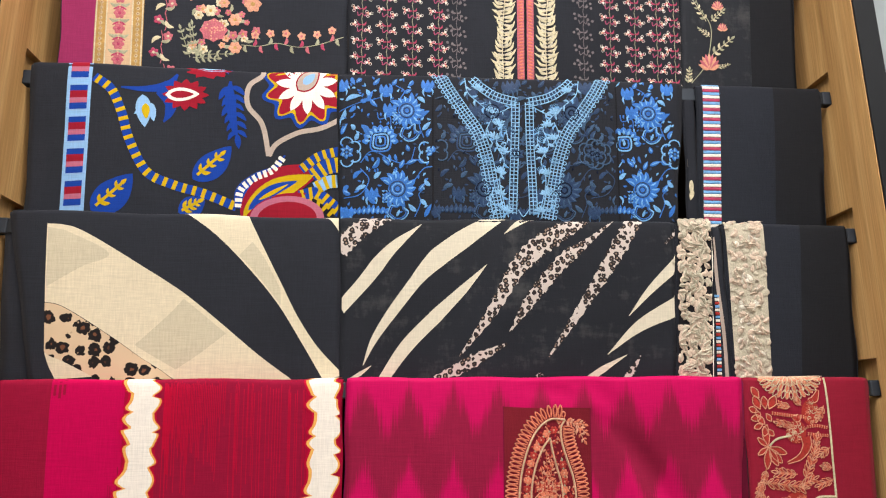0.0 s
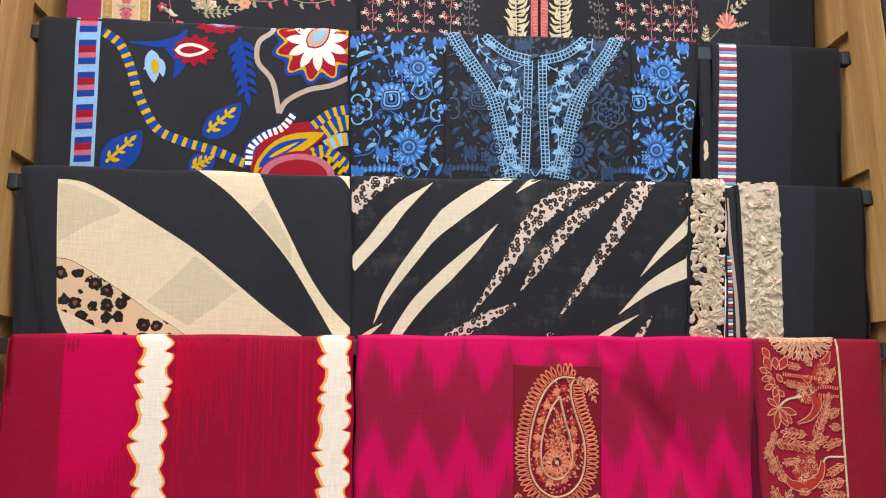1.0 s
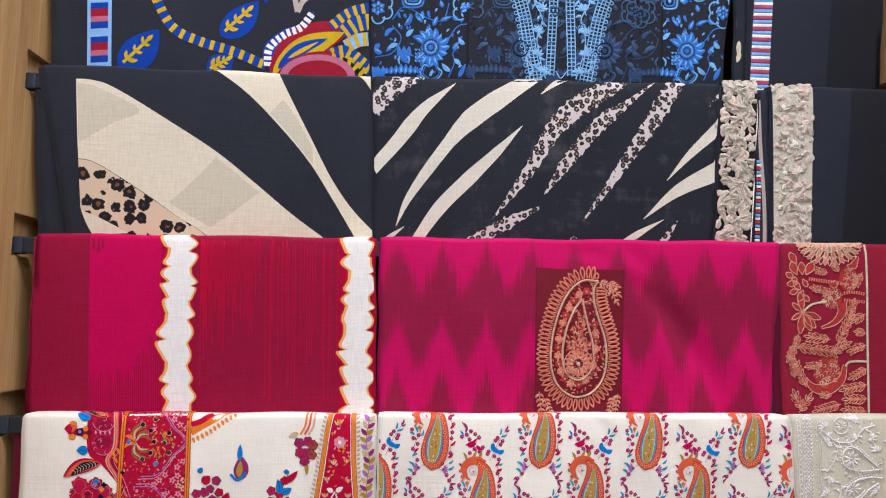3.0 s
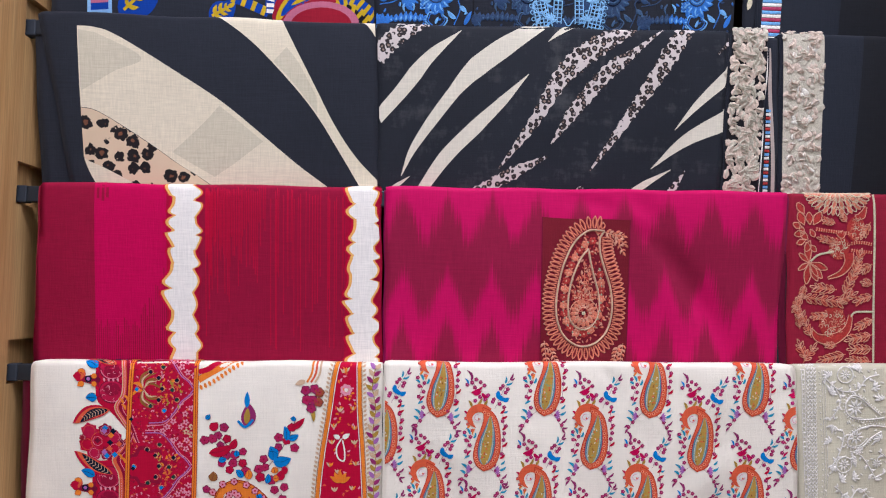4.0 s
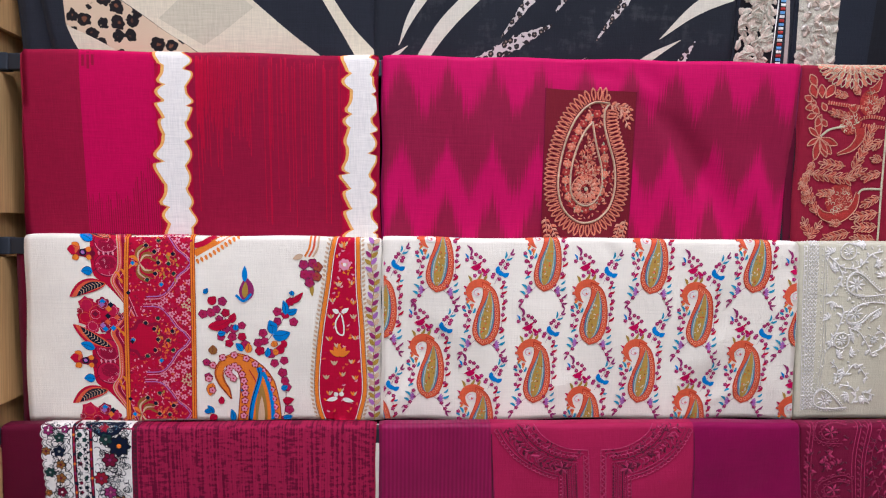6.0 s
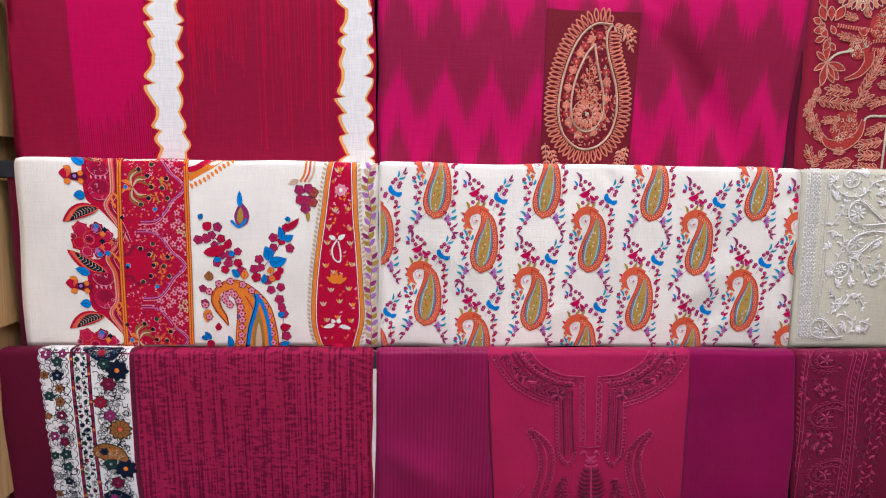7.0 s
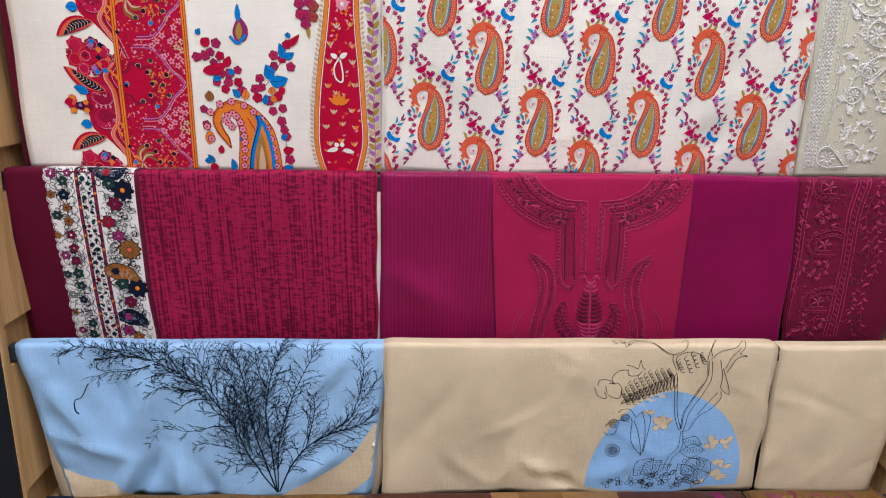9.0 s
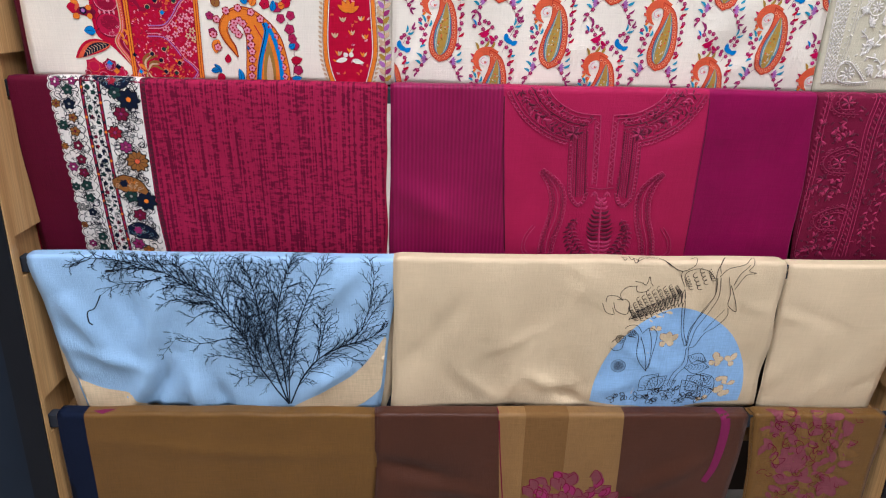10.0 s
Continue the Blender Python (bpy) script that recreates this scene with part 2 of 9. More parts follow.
class Sheet:
    """A folded cloth that hangs over the rail of a row. u is metres along the rail, v metres down its front."""

    def __init__(self, k, left, right, left_low=None, right_low=None, length=0.285, seed=1, puff=1.0, out=0.0, creases=(), slope=0.12, rise=0.0):
        self.y, self.z = ROWS[k]
        self.y -= out
        self.z += out
        self.edge = (left, right, left if left_low is None else left_low, right if right_low is None else right_low)
        self.length, self.puff, self.creases = length, puff, creases
        rng = np.random.RandomState(seed * 7 + k)
        self.waves = [(rng.uniform(5, 26), rng.uniform(-9, 9), rng.uniform(0, 6.3), rng.uniform(0.3, 1.0)) for _ in range(7)]
        self.waves += [(rng.uniform(30, 75), rng.uniform(-45, 45), rng.uniform(0, 6.3), rng.uniform(0.1, 0.3)) for _ in range(6)]
        self.sway = [(rng.uniform(14, 60), rng.uniform(0, 6.3), rng.uniform(0.0003, 0.0010)) for _ in range(8)]
        self.slope, self.rise = slope, rise

    def sides(self, v):
        f = np.clip(v / 0.26, -0.05, 1.2)
        a, b, c, d = self.edge
        wave = lambda q: sum(m * np.sin(k * v + p) for k, p, m in q)
        return a + (c - a) * f + wave(self.sway[:3]), b + (d - b) * f + wave(self.sway[3:6])

    def relief(self, u, v):
        low = np.clip((v - 0.004) / 0.12, 0, 1) ** 1.3
        h = sum(a * np.sin(fu * u + fv * v + ph) for fu, fv, ph, a in self.waves) * 0.0013 * self.puff * low
        for cu, cv, angle, reach, width, height in self.creases:
            du, dv = u - cu, v - cv
            along, across = du * math.cos(angle) + dv * math.sin(angle), -du * math.sin(angle) + dv * math.cos(angle)
            h = h + 1.5 * height * np.exp(-(across / width) ** 2 - (along / reach) ** 2) * np.clip(v / 0.02, 0, 1)
        return h

    def at(self, u, v, lift=0.0):
        u, v = np.asarray(u, float), np.asarray(v, float)
        up = self.rise * np.clip((self.edge[1] - u) / (self.edge[1] - self.edge[0]), 0, 1)
        v = v + up
        r, q = ROUND, math.pi / 2 * ROUND
        d = RAIL_D
        a = np.clip((r - v) / r, 0, math.pi / 2)
        flat = np.clip(r - q - v, 0, d)
        a2 = np.clip((r - q - d - v) / r, 0, math.pi / 2)
        down = np.clip(r - 2 * q - d - v, 0, None)
        front = np.clip(v - r, 0, None)
        angle = a + a2
        ny, nz = -np.cos(angle), np.sin(angle)
        y = self.y + r + ny * r + flat + self.slope * 1.1 * (front - 0.03 * (1 - np.exp(-front / 0.03)))
        z = self.z - r + nz * r - front - down
        z = z + up + sum(m * np.sin(k * u * 0.7 + p) for k, p, m in self.sway[6:])
        off = self.relief(u, v) + lift
        return np.stack([u, y + ny * off, z + nz * off], -1)


def weave_sheet(name, sheet, mat, parent, label="", thick=0.004, back_hang=0.05, inset=0.0, nu=None):
    """The cloth itself: a closed sheet that goes over the rail, with rounded side edges."""
    l, r = sheet.edge[0], sheet.edge[1]
    nu = nu or max(6, int((r - l) / 0.009))
    vs = np.concatenate([[-0.045 - back_hang, -0.07, -0.05], np.linspace(-0.040, 0.008, 22), np.linspace(0.016, sheet.length, 34)])
    f = np.linspace(0, 1, nu)
    V, Fu = np.meshgrid(vs, f, indexing="ij")
    a, b = sheet.sides(V)
    U = a + inset + (b - a - 2 * inset) * Fu
    edge = np.minimum(Fu, 1 - Fu) * (r - l)
    tuck = -np.clip(1 - edge / 0.003, 0, 1) ** 2 * thick * 0.3
    P, Q = sheet.at(U, V, tuck), sheet.at(U, V, -thick - tuck)
    nv = len(vs)
    verts = np.concatenate([P.reshape(-1, 3), Q.reshape(-1, 3)])
    n = nv * nu
    faces = []
    for i in range(nv - 1):
        for j in range(nu - 1):
            p = i * nu + j
            faces.append((p, p + nu, p + nu + 1, p + 1))
            faces.append((n + p, n + p + 1, n + p + nu + 1, n + p + nu))
    for i in range(nv - 1):
        p, s = i * nu, i * nu + nu - 1
        faces.append((p, n + p, n + p + nu, p + nu))
        faces.append((s, s + nu, n + s + nu, n + s))
    for j in range(nu - 1):
        p, s = j, (nv - 1) * nu + j
        faces.append((p, p + 1, n + p + 1, n + p))
        faces.append((s, n + s, n + s + 1, s + 1))
    return mesh_part(name, verts, faces, [mat], parent, label)


def smooth_path(pts, steps=6):
    """Points of a smooth curve through the given ones."""
    p = np.asarray(pts, float)
    if len(p) == 2:
        t = np.linspace(0, 1, steps + 1)[:, None]
        return p[0] + (p[1] - p[0]) * t
    e = np.concatenate([[2 * p[0] - p[1]], p, [2 * p[-1] - p[-2]]])
    t = np.linspace(0, 1, steps, endpoint=False)[:, None]
    out = [0.5 * (2 * e[i] + (e[i + 1] - e[i - 1]) * t + (2 * e[i - 1] - 5 * e[i] + 4 * e[i + 1] - e[i + 2]) * t ** 2
                  + (3 * e[i] - e[i - 1] - 3 * e[i + 1] + e[i + 2]) * t ** 3) for i in range(1, len(e) - 2)]
    return np.concatenate(out + [p[-1:]])


class Drawing:
    """Print or embroidery on a sheet, gathered into one mesh."""

    def __init__(self, sheet):
        self.sheet, self.uv, self.lift, self.faces, self.index, self.mats, self.n = sheet, [], [], [], [], [], 0

    def add(self, mat, uv, lift, faces):
        if mat not in self.mats:
            self.mats.append(mat)
        i = self.mats.index(mat)
        self.uv.append(np.asarray(uv, float))
        self.lift.append(np.broadcast_to(np.asarray(lift, float), (len(uv),)))
        self.faces += [tuple(self.n + q for q in f) for f in faces]
        self.index += [i] * len(faces)
        self.n += len(uv)

    def ribbon(self, mat, pts, width, z=1, dome=0.0, steps=6, smooth=True):
        """A band along a curve; width is one number, or widths spread along it, or a function of 0..1."""
        p = smooth_path(pts, steps) if smooth else np.asarray(pts, float)
        t = np.linspace(0, 1, len(p))
        if callable(width):
            w = np.array([width(x) for x in t])
        elif np.ndim(width):
            w = np.interp(t, np.linspace(0, 1, len(width)), width)
        else:
            w = np.full(len(p), width)
        g = np.gradient(p, axis=0)
        g /= np.linalg.norm(g, axis=1)[:, None] + 1e-9
        nrm = np.stack([-g[:, 1], g[:, 0]], 1)
        m = max(2 if dome else 1, int(np.ceil(w.max() / 0.012)))
        c = np.linspace(-0.5, 0.5, m + 1)
        uv = (p[:, None] + nrm[:, None] * (w[:, None] * c)[..., None]).reshape(-1, 2)
        lift = 0.0003 * z + dome * (np.minimum(1, w / (w.max() + 1e-9) + 0.2)[:, None] * (1 - (2 * c) ** 2)).reshape(-1)
        k = m + 1
        faces = [(i * k + j, i * k + j + 1, i * k + k + j + 1, i * k + k + j) for i in range(len(p) - 1) for j in range(m)]
        self.add(mat, uv, lift, faces)

    def leaf(self, mat, base, tip, width, z=1, dome=0.0, bend=0.0, steps=5, blunt=0.8):
        b, t = np.array(base, float), np.array(tip, float)
        d = t - b
        mid = (b + t) / 2 + np.array([-d[1], d[0]]) * bend
        self.ribbon(mat, [b, mid, t], lambda x: width * math.sin(math.pi * x ** blunt) ** 0.8 + 0.0002, z, dome, steps)

    def disc(self, mat, c, r, z=1, dome=0.0, n=10, tall=1.0, lobes=0, depth=0.0, turn=0.0):
        a = np.linspace(0, 2 * math.pi, n, endpoint=False)
        rr = r * (1 + depth * np.cos(lobes * (a + turn))) if lobes else r
        ring = np.stack([c[0] + rr * np.cos(a), c[1] + rr * tall * np.sin(a)], 1)
        rings = max(1, int(r / 0.012))
        uv, lift = [np.array([c])], [0.0003 * z + dome]
        for i in range(1, rings + 1):
            uv.append(np.array(c) + (ring - np.array(c)) * i / rings)
            lift += [0.0003 * z + dome * (1 - (i / rings) ** 2)] * n
        faces = [(0, 1 + (i + 1) % n, 1 + i) for i in range(n)]
        for q in range(rings - 1):
            o = 1 + q * n
            faces += [(o + i, o + (i + 1) % n, o + n + (i + 1) % n, o + n + i) for i in range(n)]
        self.add(mat, np.concatenate(uv), np.array(lift), faces)

    def flower(self, mat, heart, c, r, n=5, z=1, dome=0.0, turn=0.0, fat=0.75):
        for i in range(n):
            a = turn + 2 * math.pi * i / n
            tip = (c[0] + r * math.cos(a), c[1] + r * math.sin(a))
            self.leaf(mat, c, tip, r * fat, z, dome, 0, 4, 1.3)
        if heart:
            self.disc(heart, c, r * 0.3, z + 1, dome, 7)

    def ring(self, mat, c, r, width, z=1, dome=0.0, tall=1.0, n=20, start=0.0, end=6.2832):
        a = np.linspace(start, end, n + 1)
        self.ribbon(mat, np.stack([c[0] + r * np.cos(a), c[1] + r * tall * np.sin(a)], 1), width, z, dome, smooth=False)

    def between(self, mat, one, two, z=1, m=None, steps=8, smooth=True):
        """The area between two curves."""
        a = smooth_path(one, steps) if smooth else np.asarray(one, float)
        b = smooth_path(two, steps) if smooth else np.asarray(two, float)
        n = max(len(a), len(b))
        t = np.linspace(0, 1, n)
        a, b = (np.stack([np.interp(t, np.linspace(0, 1, len(q)), q[:, i]) for i in (0, 1)], 1) for q in (a, b))
        m = m or max(1, int(np.ceil(np.linalg.norm(a - b, axis=1).max() / 0.012)))
        c = np.linspace(0, 1, m + 1)
        uv = (a[:, None] + (b - a)[:, None] * c[None, :, None]).reshape(-1, 2)
        k = m + 1
        self.add(mat, uv, 0.0003 * z, [(i * k + j, i * k + j + 1, i * k + k + j + 1, i * k + k + j) for i in range(n - 1) for j in range(m)])

    def band(self, mat, left, right, z=1, top=-0.03, end=0.284):
        """A straight band down the whole cloth; left and right are (u at the top, u low down) or one u."""
        l0, l1 = left if np.ndim(left) else (left, left)
        r0, r1 = right if np.ndim(right) else (right, right)
        v = np.concatenate([np.linspace(top, 0.012, 16), np.linspace(0.02, end, 26)])
        f = np.clip(v / 0.26, 0, 1.2)
        self.between(mat, np.stack([l0 + (l1 - l0) * f, v], 1), np.stack([r0 + (r1 - r0) * f, v], 1), z, smooth=False)

    def dots(self, mat, pts, gap, r, z=1, dome=0.0, n=6, steps=12):
        """Small knots at even steps along a curve."""
        for q in spaced(pts, gap, steps):
            self.disc(mat, q[:2], r, z, dome, n)

    def done(self, name, parent, label=""):
        if not self.n:
            return None
        uv, lift = np.concatenate(self.uv), np.concatenate(self.lift)
        v = np.clip(uv[:, 1], -0.03, self.sheet.length - 0.001)
        a, b = self.sheet.sides(v)
        u = np.clip(uv[:, 0], a + 0.0012, b - 0.0012)
        return mesh_part(name, self.sheet.at(u, v, lift + 0.0002), self.faces, self.mats, parent, label, self.index)


def spaced(pts, gap, steps=12):
    """Rows (u, v, direction u, direction v) at even steps along a curve."""
    p = smooth_path(pts, steps)
    d = np.r_[0, np.cumsum(np.linalg.norm(np.diff(p, axis=0), axis=1))]
    s = np.arange(gap * 0.5, d[-1], gap)
    q = np.stack([np.interp(s, d, p[:, 0]), np.interp(s, d, p[:, 1])], 1)
    g = np.stack([np.interp(s + 1e-4, d, p[:, 0]), np.interp(s + 1e-4, d, p[:, 1])], 1) - q
    g /= np.linalg.norm(g, axis=1)[:, None] + 1e-9
    return np.concatenate([q, g], 1)


def cloth(k, left, right, mat, label, left_low=None, right_low=None, seed=1, layers=2, layer_mat=None, puff=1.0, out=0.0, thick=0.004,
          length=0.285, creases=(), show=(0.004, 0.004), slope=0.12, rise=0.0):
    """A folded length of cloth over the rail: outer sheet and the folded layers that peep out under it."""
    y, z = ROWS[k]
    t = thing("folded_cloth", ((left + right) / 2, y, z), label, "cloth", "cloths on the rack")
    s = Sheet(k, left, right, left_low, right_low, length, seed, puff, out, creases, slope, rise)
    weave_sheet("outer_sheet", s, mat, t, thick=thick)
    for i in range(layers):
        g = 0.5 + 0.5 * math.sin(seed * 3.7 + i * 2.1)
        inner = Sheet(k, left - show[0] * g, right + show[1] * (1 - g), s.edge[2] - show[0] * (1 - g), s.edge[3] + show[1] * g,
                      length - 0.004, seed, puff, out - (thick + 0.0006) * (i + 1) * 0.55, creases, slope, rise)
        weave_sheet("under_layer", inner, layer_mat or mat, t, thick=thick * 0.4, nu=max(6, int((right - left) / 0.009)))
    return t, s


def wrinkles(seed, left, right, n, size):
    """Shallow creases strewn over a cloth, some upright, some slanting."""
    r = random.Random(seed)
    return tuple((r.uniform(left, right), r.uniform(0.03, 0.26), r.choice((0.5, 1.3, 1.9, 2.5)) + r.uniform(-0.3, 0.3), r.uniform(0.02, 0.06), r.uniform(0.006, 0.014), r.uniform(-1, 1) * size) for _ in range(n))


# ---- cloth colours ----
fabric("black_cotton", "282a31", 0.8, 0.25)
fabric("black_lawn", "24262d", 0.7, 0.2, 0.12)
fabric("black_silk", "24262c", 0.55, 0.15, 0.10, scuff=0.5)
fabric("navy_black", "24272f", 0.75, 0.2, 0.10)
fabric("crimson_cotton", "9c0630", 0.75, 0.2, 0.14)
fabric("maroon_cotton", "861a30", 0.75, 0.2, 0.12)
fabric("wine_silk", "5c0d24", 0.5, 0.2, 0.10)
fabric("white_lawn", "ece3d2", 0.75, 0.15, 0.05)
fabric("ivory_net", "cbc4ab", 0.7, 0.15, 0.06)
fabric("sky_satin", "9cbfe0", 0.5, 0.2, 0.04, weave=0.55)
fabric("beige_cotton", "d6c09c", 0.7, 0.15, 0.05, weave=0.5)
fabric("mustard_silk", "6c4c22", 0.42, 0.3, 0.14)
fabric("mustard_pale", "86643a", 0.42, 0.3, 0.14)
fabric("brown_silk", "4a2a1c", 0.4, 0.3, 0.12)
fabric("wine_hatch", "9c183c", 0.7, 0.15, 0.10)
fabric("berry_silk", "800644", 0.5, 0.25, 0.12)
fabric("plum_net", "6d1232", 0.6, 0.2, 0.10)

for n in ("mustard_silk", "mustard_pale", "brown_silk"):
    g = MATS[n].node_tree.nodes["Principled BSDF"]
    g.inputs["Roughness"].default_value, g.inputs["Specular IOR Level"].default_value = 0.38, 0.17
for n in ("sky_satin", "beige_cotton"):
    MATS[n].node_tree.nodes["Principled BSDF"].inputs["Specular IOR Level"].default_value = 0.2

# ---- first row ----
c11, s11 = cloth(1, -0.5442, -0.0439, "black_cotton", "folded black embroidered cloth with a pink and gold border", seed=11)
c12, s12 = cloth(1, -0.0399, 0.5774, "black_lawn", "folded black shirt cloth with pink vine embroidery on the top rail", seed=12)
c13, s13 = cloth(1, 0.5807, 0.8021, "black_silk", "folded black cloth with one flowering vine on the top rail", seed=13, puff=0.6)
# ---- second row ----
c21, s21 = cloth(2, -0.5678, -0.0555, "black_cotton", "folded black cloth printed with bright suzani flowers", -0.5653, -0.0489, seed=21, rise=0.011)
c22, s22 = cloth(2, -0.0536, 0.5613, "black_lawn", "folded black shirt cloth covered in blue embroidery", -0.048, 0.5381, seed=22, out=0.002)
c23, s23 = cloth(2, 0.5886, 0.8208, "navy_black", "folded plain black cloth with a striped ribbon edge", 0.5863, 0.817, seed=23, puff=0.5)
# ---- third row ----
c31, s31 = cloth(3, -0.5601, -0.0448, "black_cotton", "folded black cloth with cream zebra bands and leopard patch", -0.5149, -0.0392, seed=31, puff=0.9, rise=0.009)
c32, s32 = cloth(3, -0.0429, 0.5202, "black_silk", "folded black satin printed with zebra and leopard stripes", -0.0383, 0.5116, seed=32, out=0.001)
c33, s33 = cloth(3, 0.6047, 0.8256, "navy_black", "folded plain black cloth with a pale lace edge", 0.6114, 0.8278, seed=33, puff=0.5)
# ---- fourth row ----
c41, s41 = cloth(4, -0.5459, -0.0333, "crimson_cotton", "folded crimson cloth with white scalloped bands", -0.5613, -0.0319, seed=41, puff=0.5)
c42, s42 = cloth(4, -0.0256, 0.6066, "berry_silk", "folded magenta and maroon ikat cloth with a paisley patch", -0.0241, 0.6031, seed=42, out=0.002, puff=1.3, creases=((*(0.4497, 0.1417), 0.97, 0.11, 0.022, -0.010), (*(0.3818, 0.0537), 0.6, 0.05, 0.014, 0.003), (*(0.5652, 0.2143), 1.3, 0.06, 0.014, 0.004), (*(0.3012, 0.0223), 0.2, 0.05, 0.012, -0.002)))
c43, s43 = cloth(4, 0.6092, 0.822, "maroon_cotton", "folded maroon cloth with a coral embroidered band", 0.6186, 0.822, seed=43, puff=0.6)
# ---- fifth row ----
c51, s51 = cloth(5, -0.5451, -0.0268, "white_lawn", "folded white cloth printed with a red border and flowers", -0.5574, -0.0262, seed=51, puff=0.8)
c52, s52 = cloth(5, -0.0234, 0.6093, "white_lawn", "folded white cloth printed all over with orange paisleys", -0.0226, 0.625, seed=52, out=0.001, puff=1.4, creases=((*(0.3304, 0.0067), 1.4, 0.02, 0.006, 0.003), (*(0.3194, 0.0153), 1.0, 0.03, 0.008, -0.003), (*(0.4792, 0.1834), 2.4, 0.06, 0.02, 0.003)) + wrinkles(52, 0.0, 0.62, 30, 0.0018))
c53, s53 = cloth(5, 0.612, 0.822, "ivory_net", "folded ivory net cloth with raised white embroidery", 0.6301, 0.822, seed=53, puff=0.5)
# ---- sixth row ----
c61, s61 = cloth(6, -0.577, -0.0344, "wine_hatch", "folded wine-red hatched cloth with a flowered white border", -0.5875, -0.0373, seed=61, puff=1.2)
c62, s62 = cloth(6, -0.026, 0.6172, "berry_silk", "folded berry-coloured shirt cloth with embroidered neckline", -0.0261, 0.6397, seed=62, out=0.001, puff=1.5, creases=((*(0.0285, 0.1869), 0.6, 0.06, 0.02, 0.004), (*(0.0723, 0.0888), 1.4, 0.1, 0.03, -0.003)) + wrinkles(62, 0.0, 0.62, 16, 0.0016))
c63, s63 = cloth(6, 0.6186, 0.822, "plum_net", "folded dark wine cloth with tonal embroidery", 0.6473, 0.822, seed=63, puff=0.5)
# ---- seventh row ----
BLUE = ((*(-0.4421, 0.2528), 2.0, 0.05, 0.012, 0.009), (*(-0.4075, 0.2414), 2.0, 0.05, 0.010, -0.008), (*(-0.3528, 0.2562), 1.5, 0.045, 0.013, 0.008), (*(-0.3085, 0.2637), 1.3, 0.04, 0.010, -0.005),
        (*(-0.5049, 0.1214), 1.05, 0.09, 0.016, 0.006), (*(-0.4827, 0.1835), 0.4, 0.06, 0.012, 0.005), (*(-0.4413, 0.0809), 1.3, 0.07, 0.018, -0.005), (*(-0.411, 0.1342), 1.8, 0.07, 0.02, 0.006), (*(-0.1021, 0.0451), 2.2, 0.05, 0.012, 0.004), (*(-0.1207, 0.2178), 2.5, 0.05, 0.012, 0.005))
c71, s71 = cloth(7, -0.573, -0.0125, "sky_satin", "folded sky-blue cloth printed with a dark coral tree", -0.5358, -0.0451, seed=71, puff=2.2, creases=tuple((*c[:-1], c[-1] * 1.3) for c in BLUE) + wrinkles(71, -0.54, -0.05, 40, 0.0030))
c72, s72 = cloth(7, -0.0177, 0.5945, "beige_cotton", "folded beige cloth with a blue disc and line flowers", -0.0213, 0.6050, seed=72, out=0.003, puff=2.3, creases=((*(0.272, 0.2588), 0.5, 0.03, 0.010, -0.010), (*(0.2417, 0.2397), 0.5, 0.035, 0.010, 0.006), (*(0.1627, 0.1171), 1.5, 0.1, 0.03, 0.004), (*(0.2732, 0.0328), 1.0, 0.05, 0.02, 0.003)) + wrinkles(72, 0.0, 0.58, 46, 0.0024))
c73, s73 = cloth(7, 0.6030, 0.822, "beige_cotton", "folded plain beige cloth", 0.6190, 0.816, out=-0.003, seed=73, puff=1.0, creases=((*(0.6261, 0.0975), 0.2, 0.02, 0.008, 0.002), (*(0.6714, 0.137), 1.4, 0.1, 0.02, 0.003)) + wrinkles(73, 0.61, 0.82, 10, 0.0018))
# ---- eighth row ----
c81, s81 = cloth(8, -0.5695, -0.0506, "mustard_silk", "folded mustard silk cloth with a navy end", seed=81, slope=0.02, creases=((*(-0.2807, 0.0785), 0.0, 0.2, 0.012, 0.0015), (*(-0.4285, 0.0586), 0.1, 0.1, 0.012, 0.0015)))
c82, s82 = cloth(8, -0.0487, 0.583, "brown_silk", "folded brown silk cloth with a mustard panel", -0.0521, 0.5648, seed=82, out=0.001, slope=0.02, puff=1.8, creases=((*(0.0056, 0.1129), 0.3, 0.06, 0.014, -0.007), (*(0.0709, 0.156), 0.2, 0.07, 0.014, 0.004), (*(0.4552, 0.1282), 2.6, 0.06, 0.016, 0.004)))
c83, s83 = cloth(8, 0.5925, 0.822, "mustard_silk", "folded mustard cloth with plum printed flowers", 0.6157, 0.822, seed=83, slope=0.02)

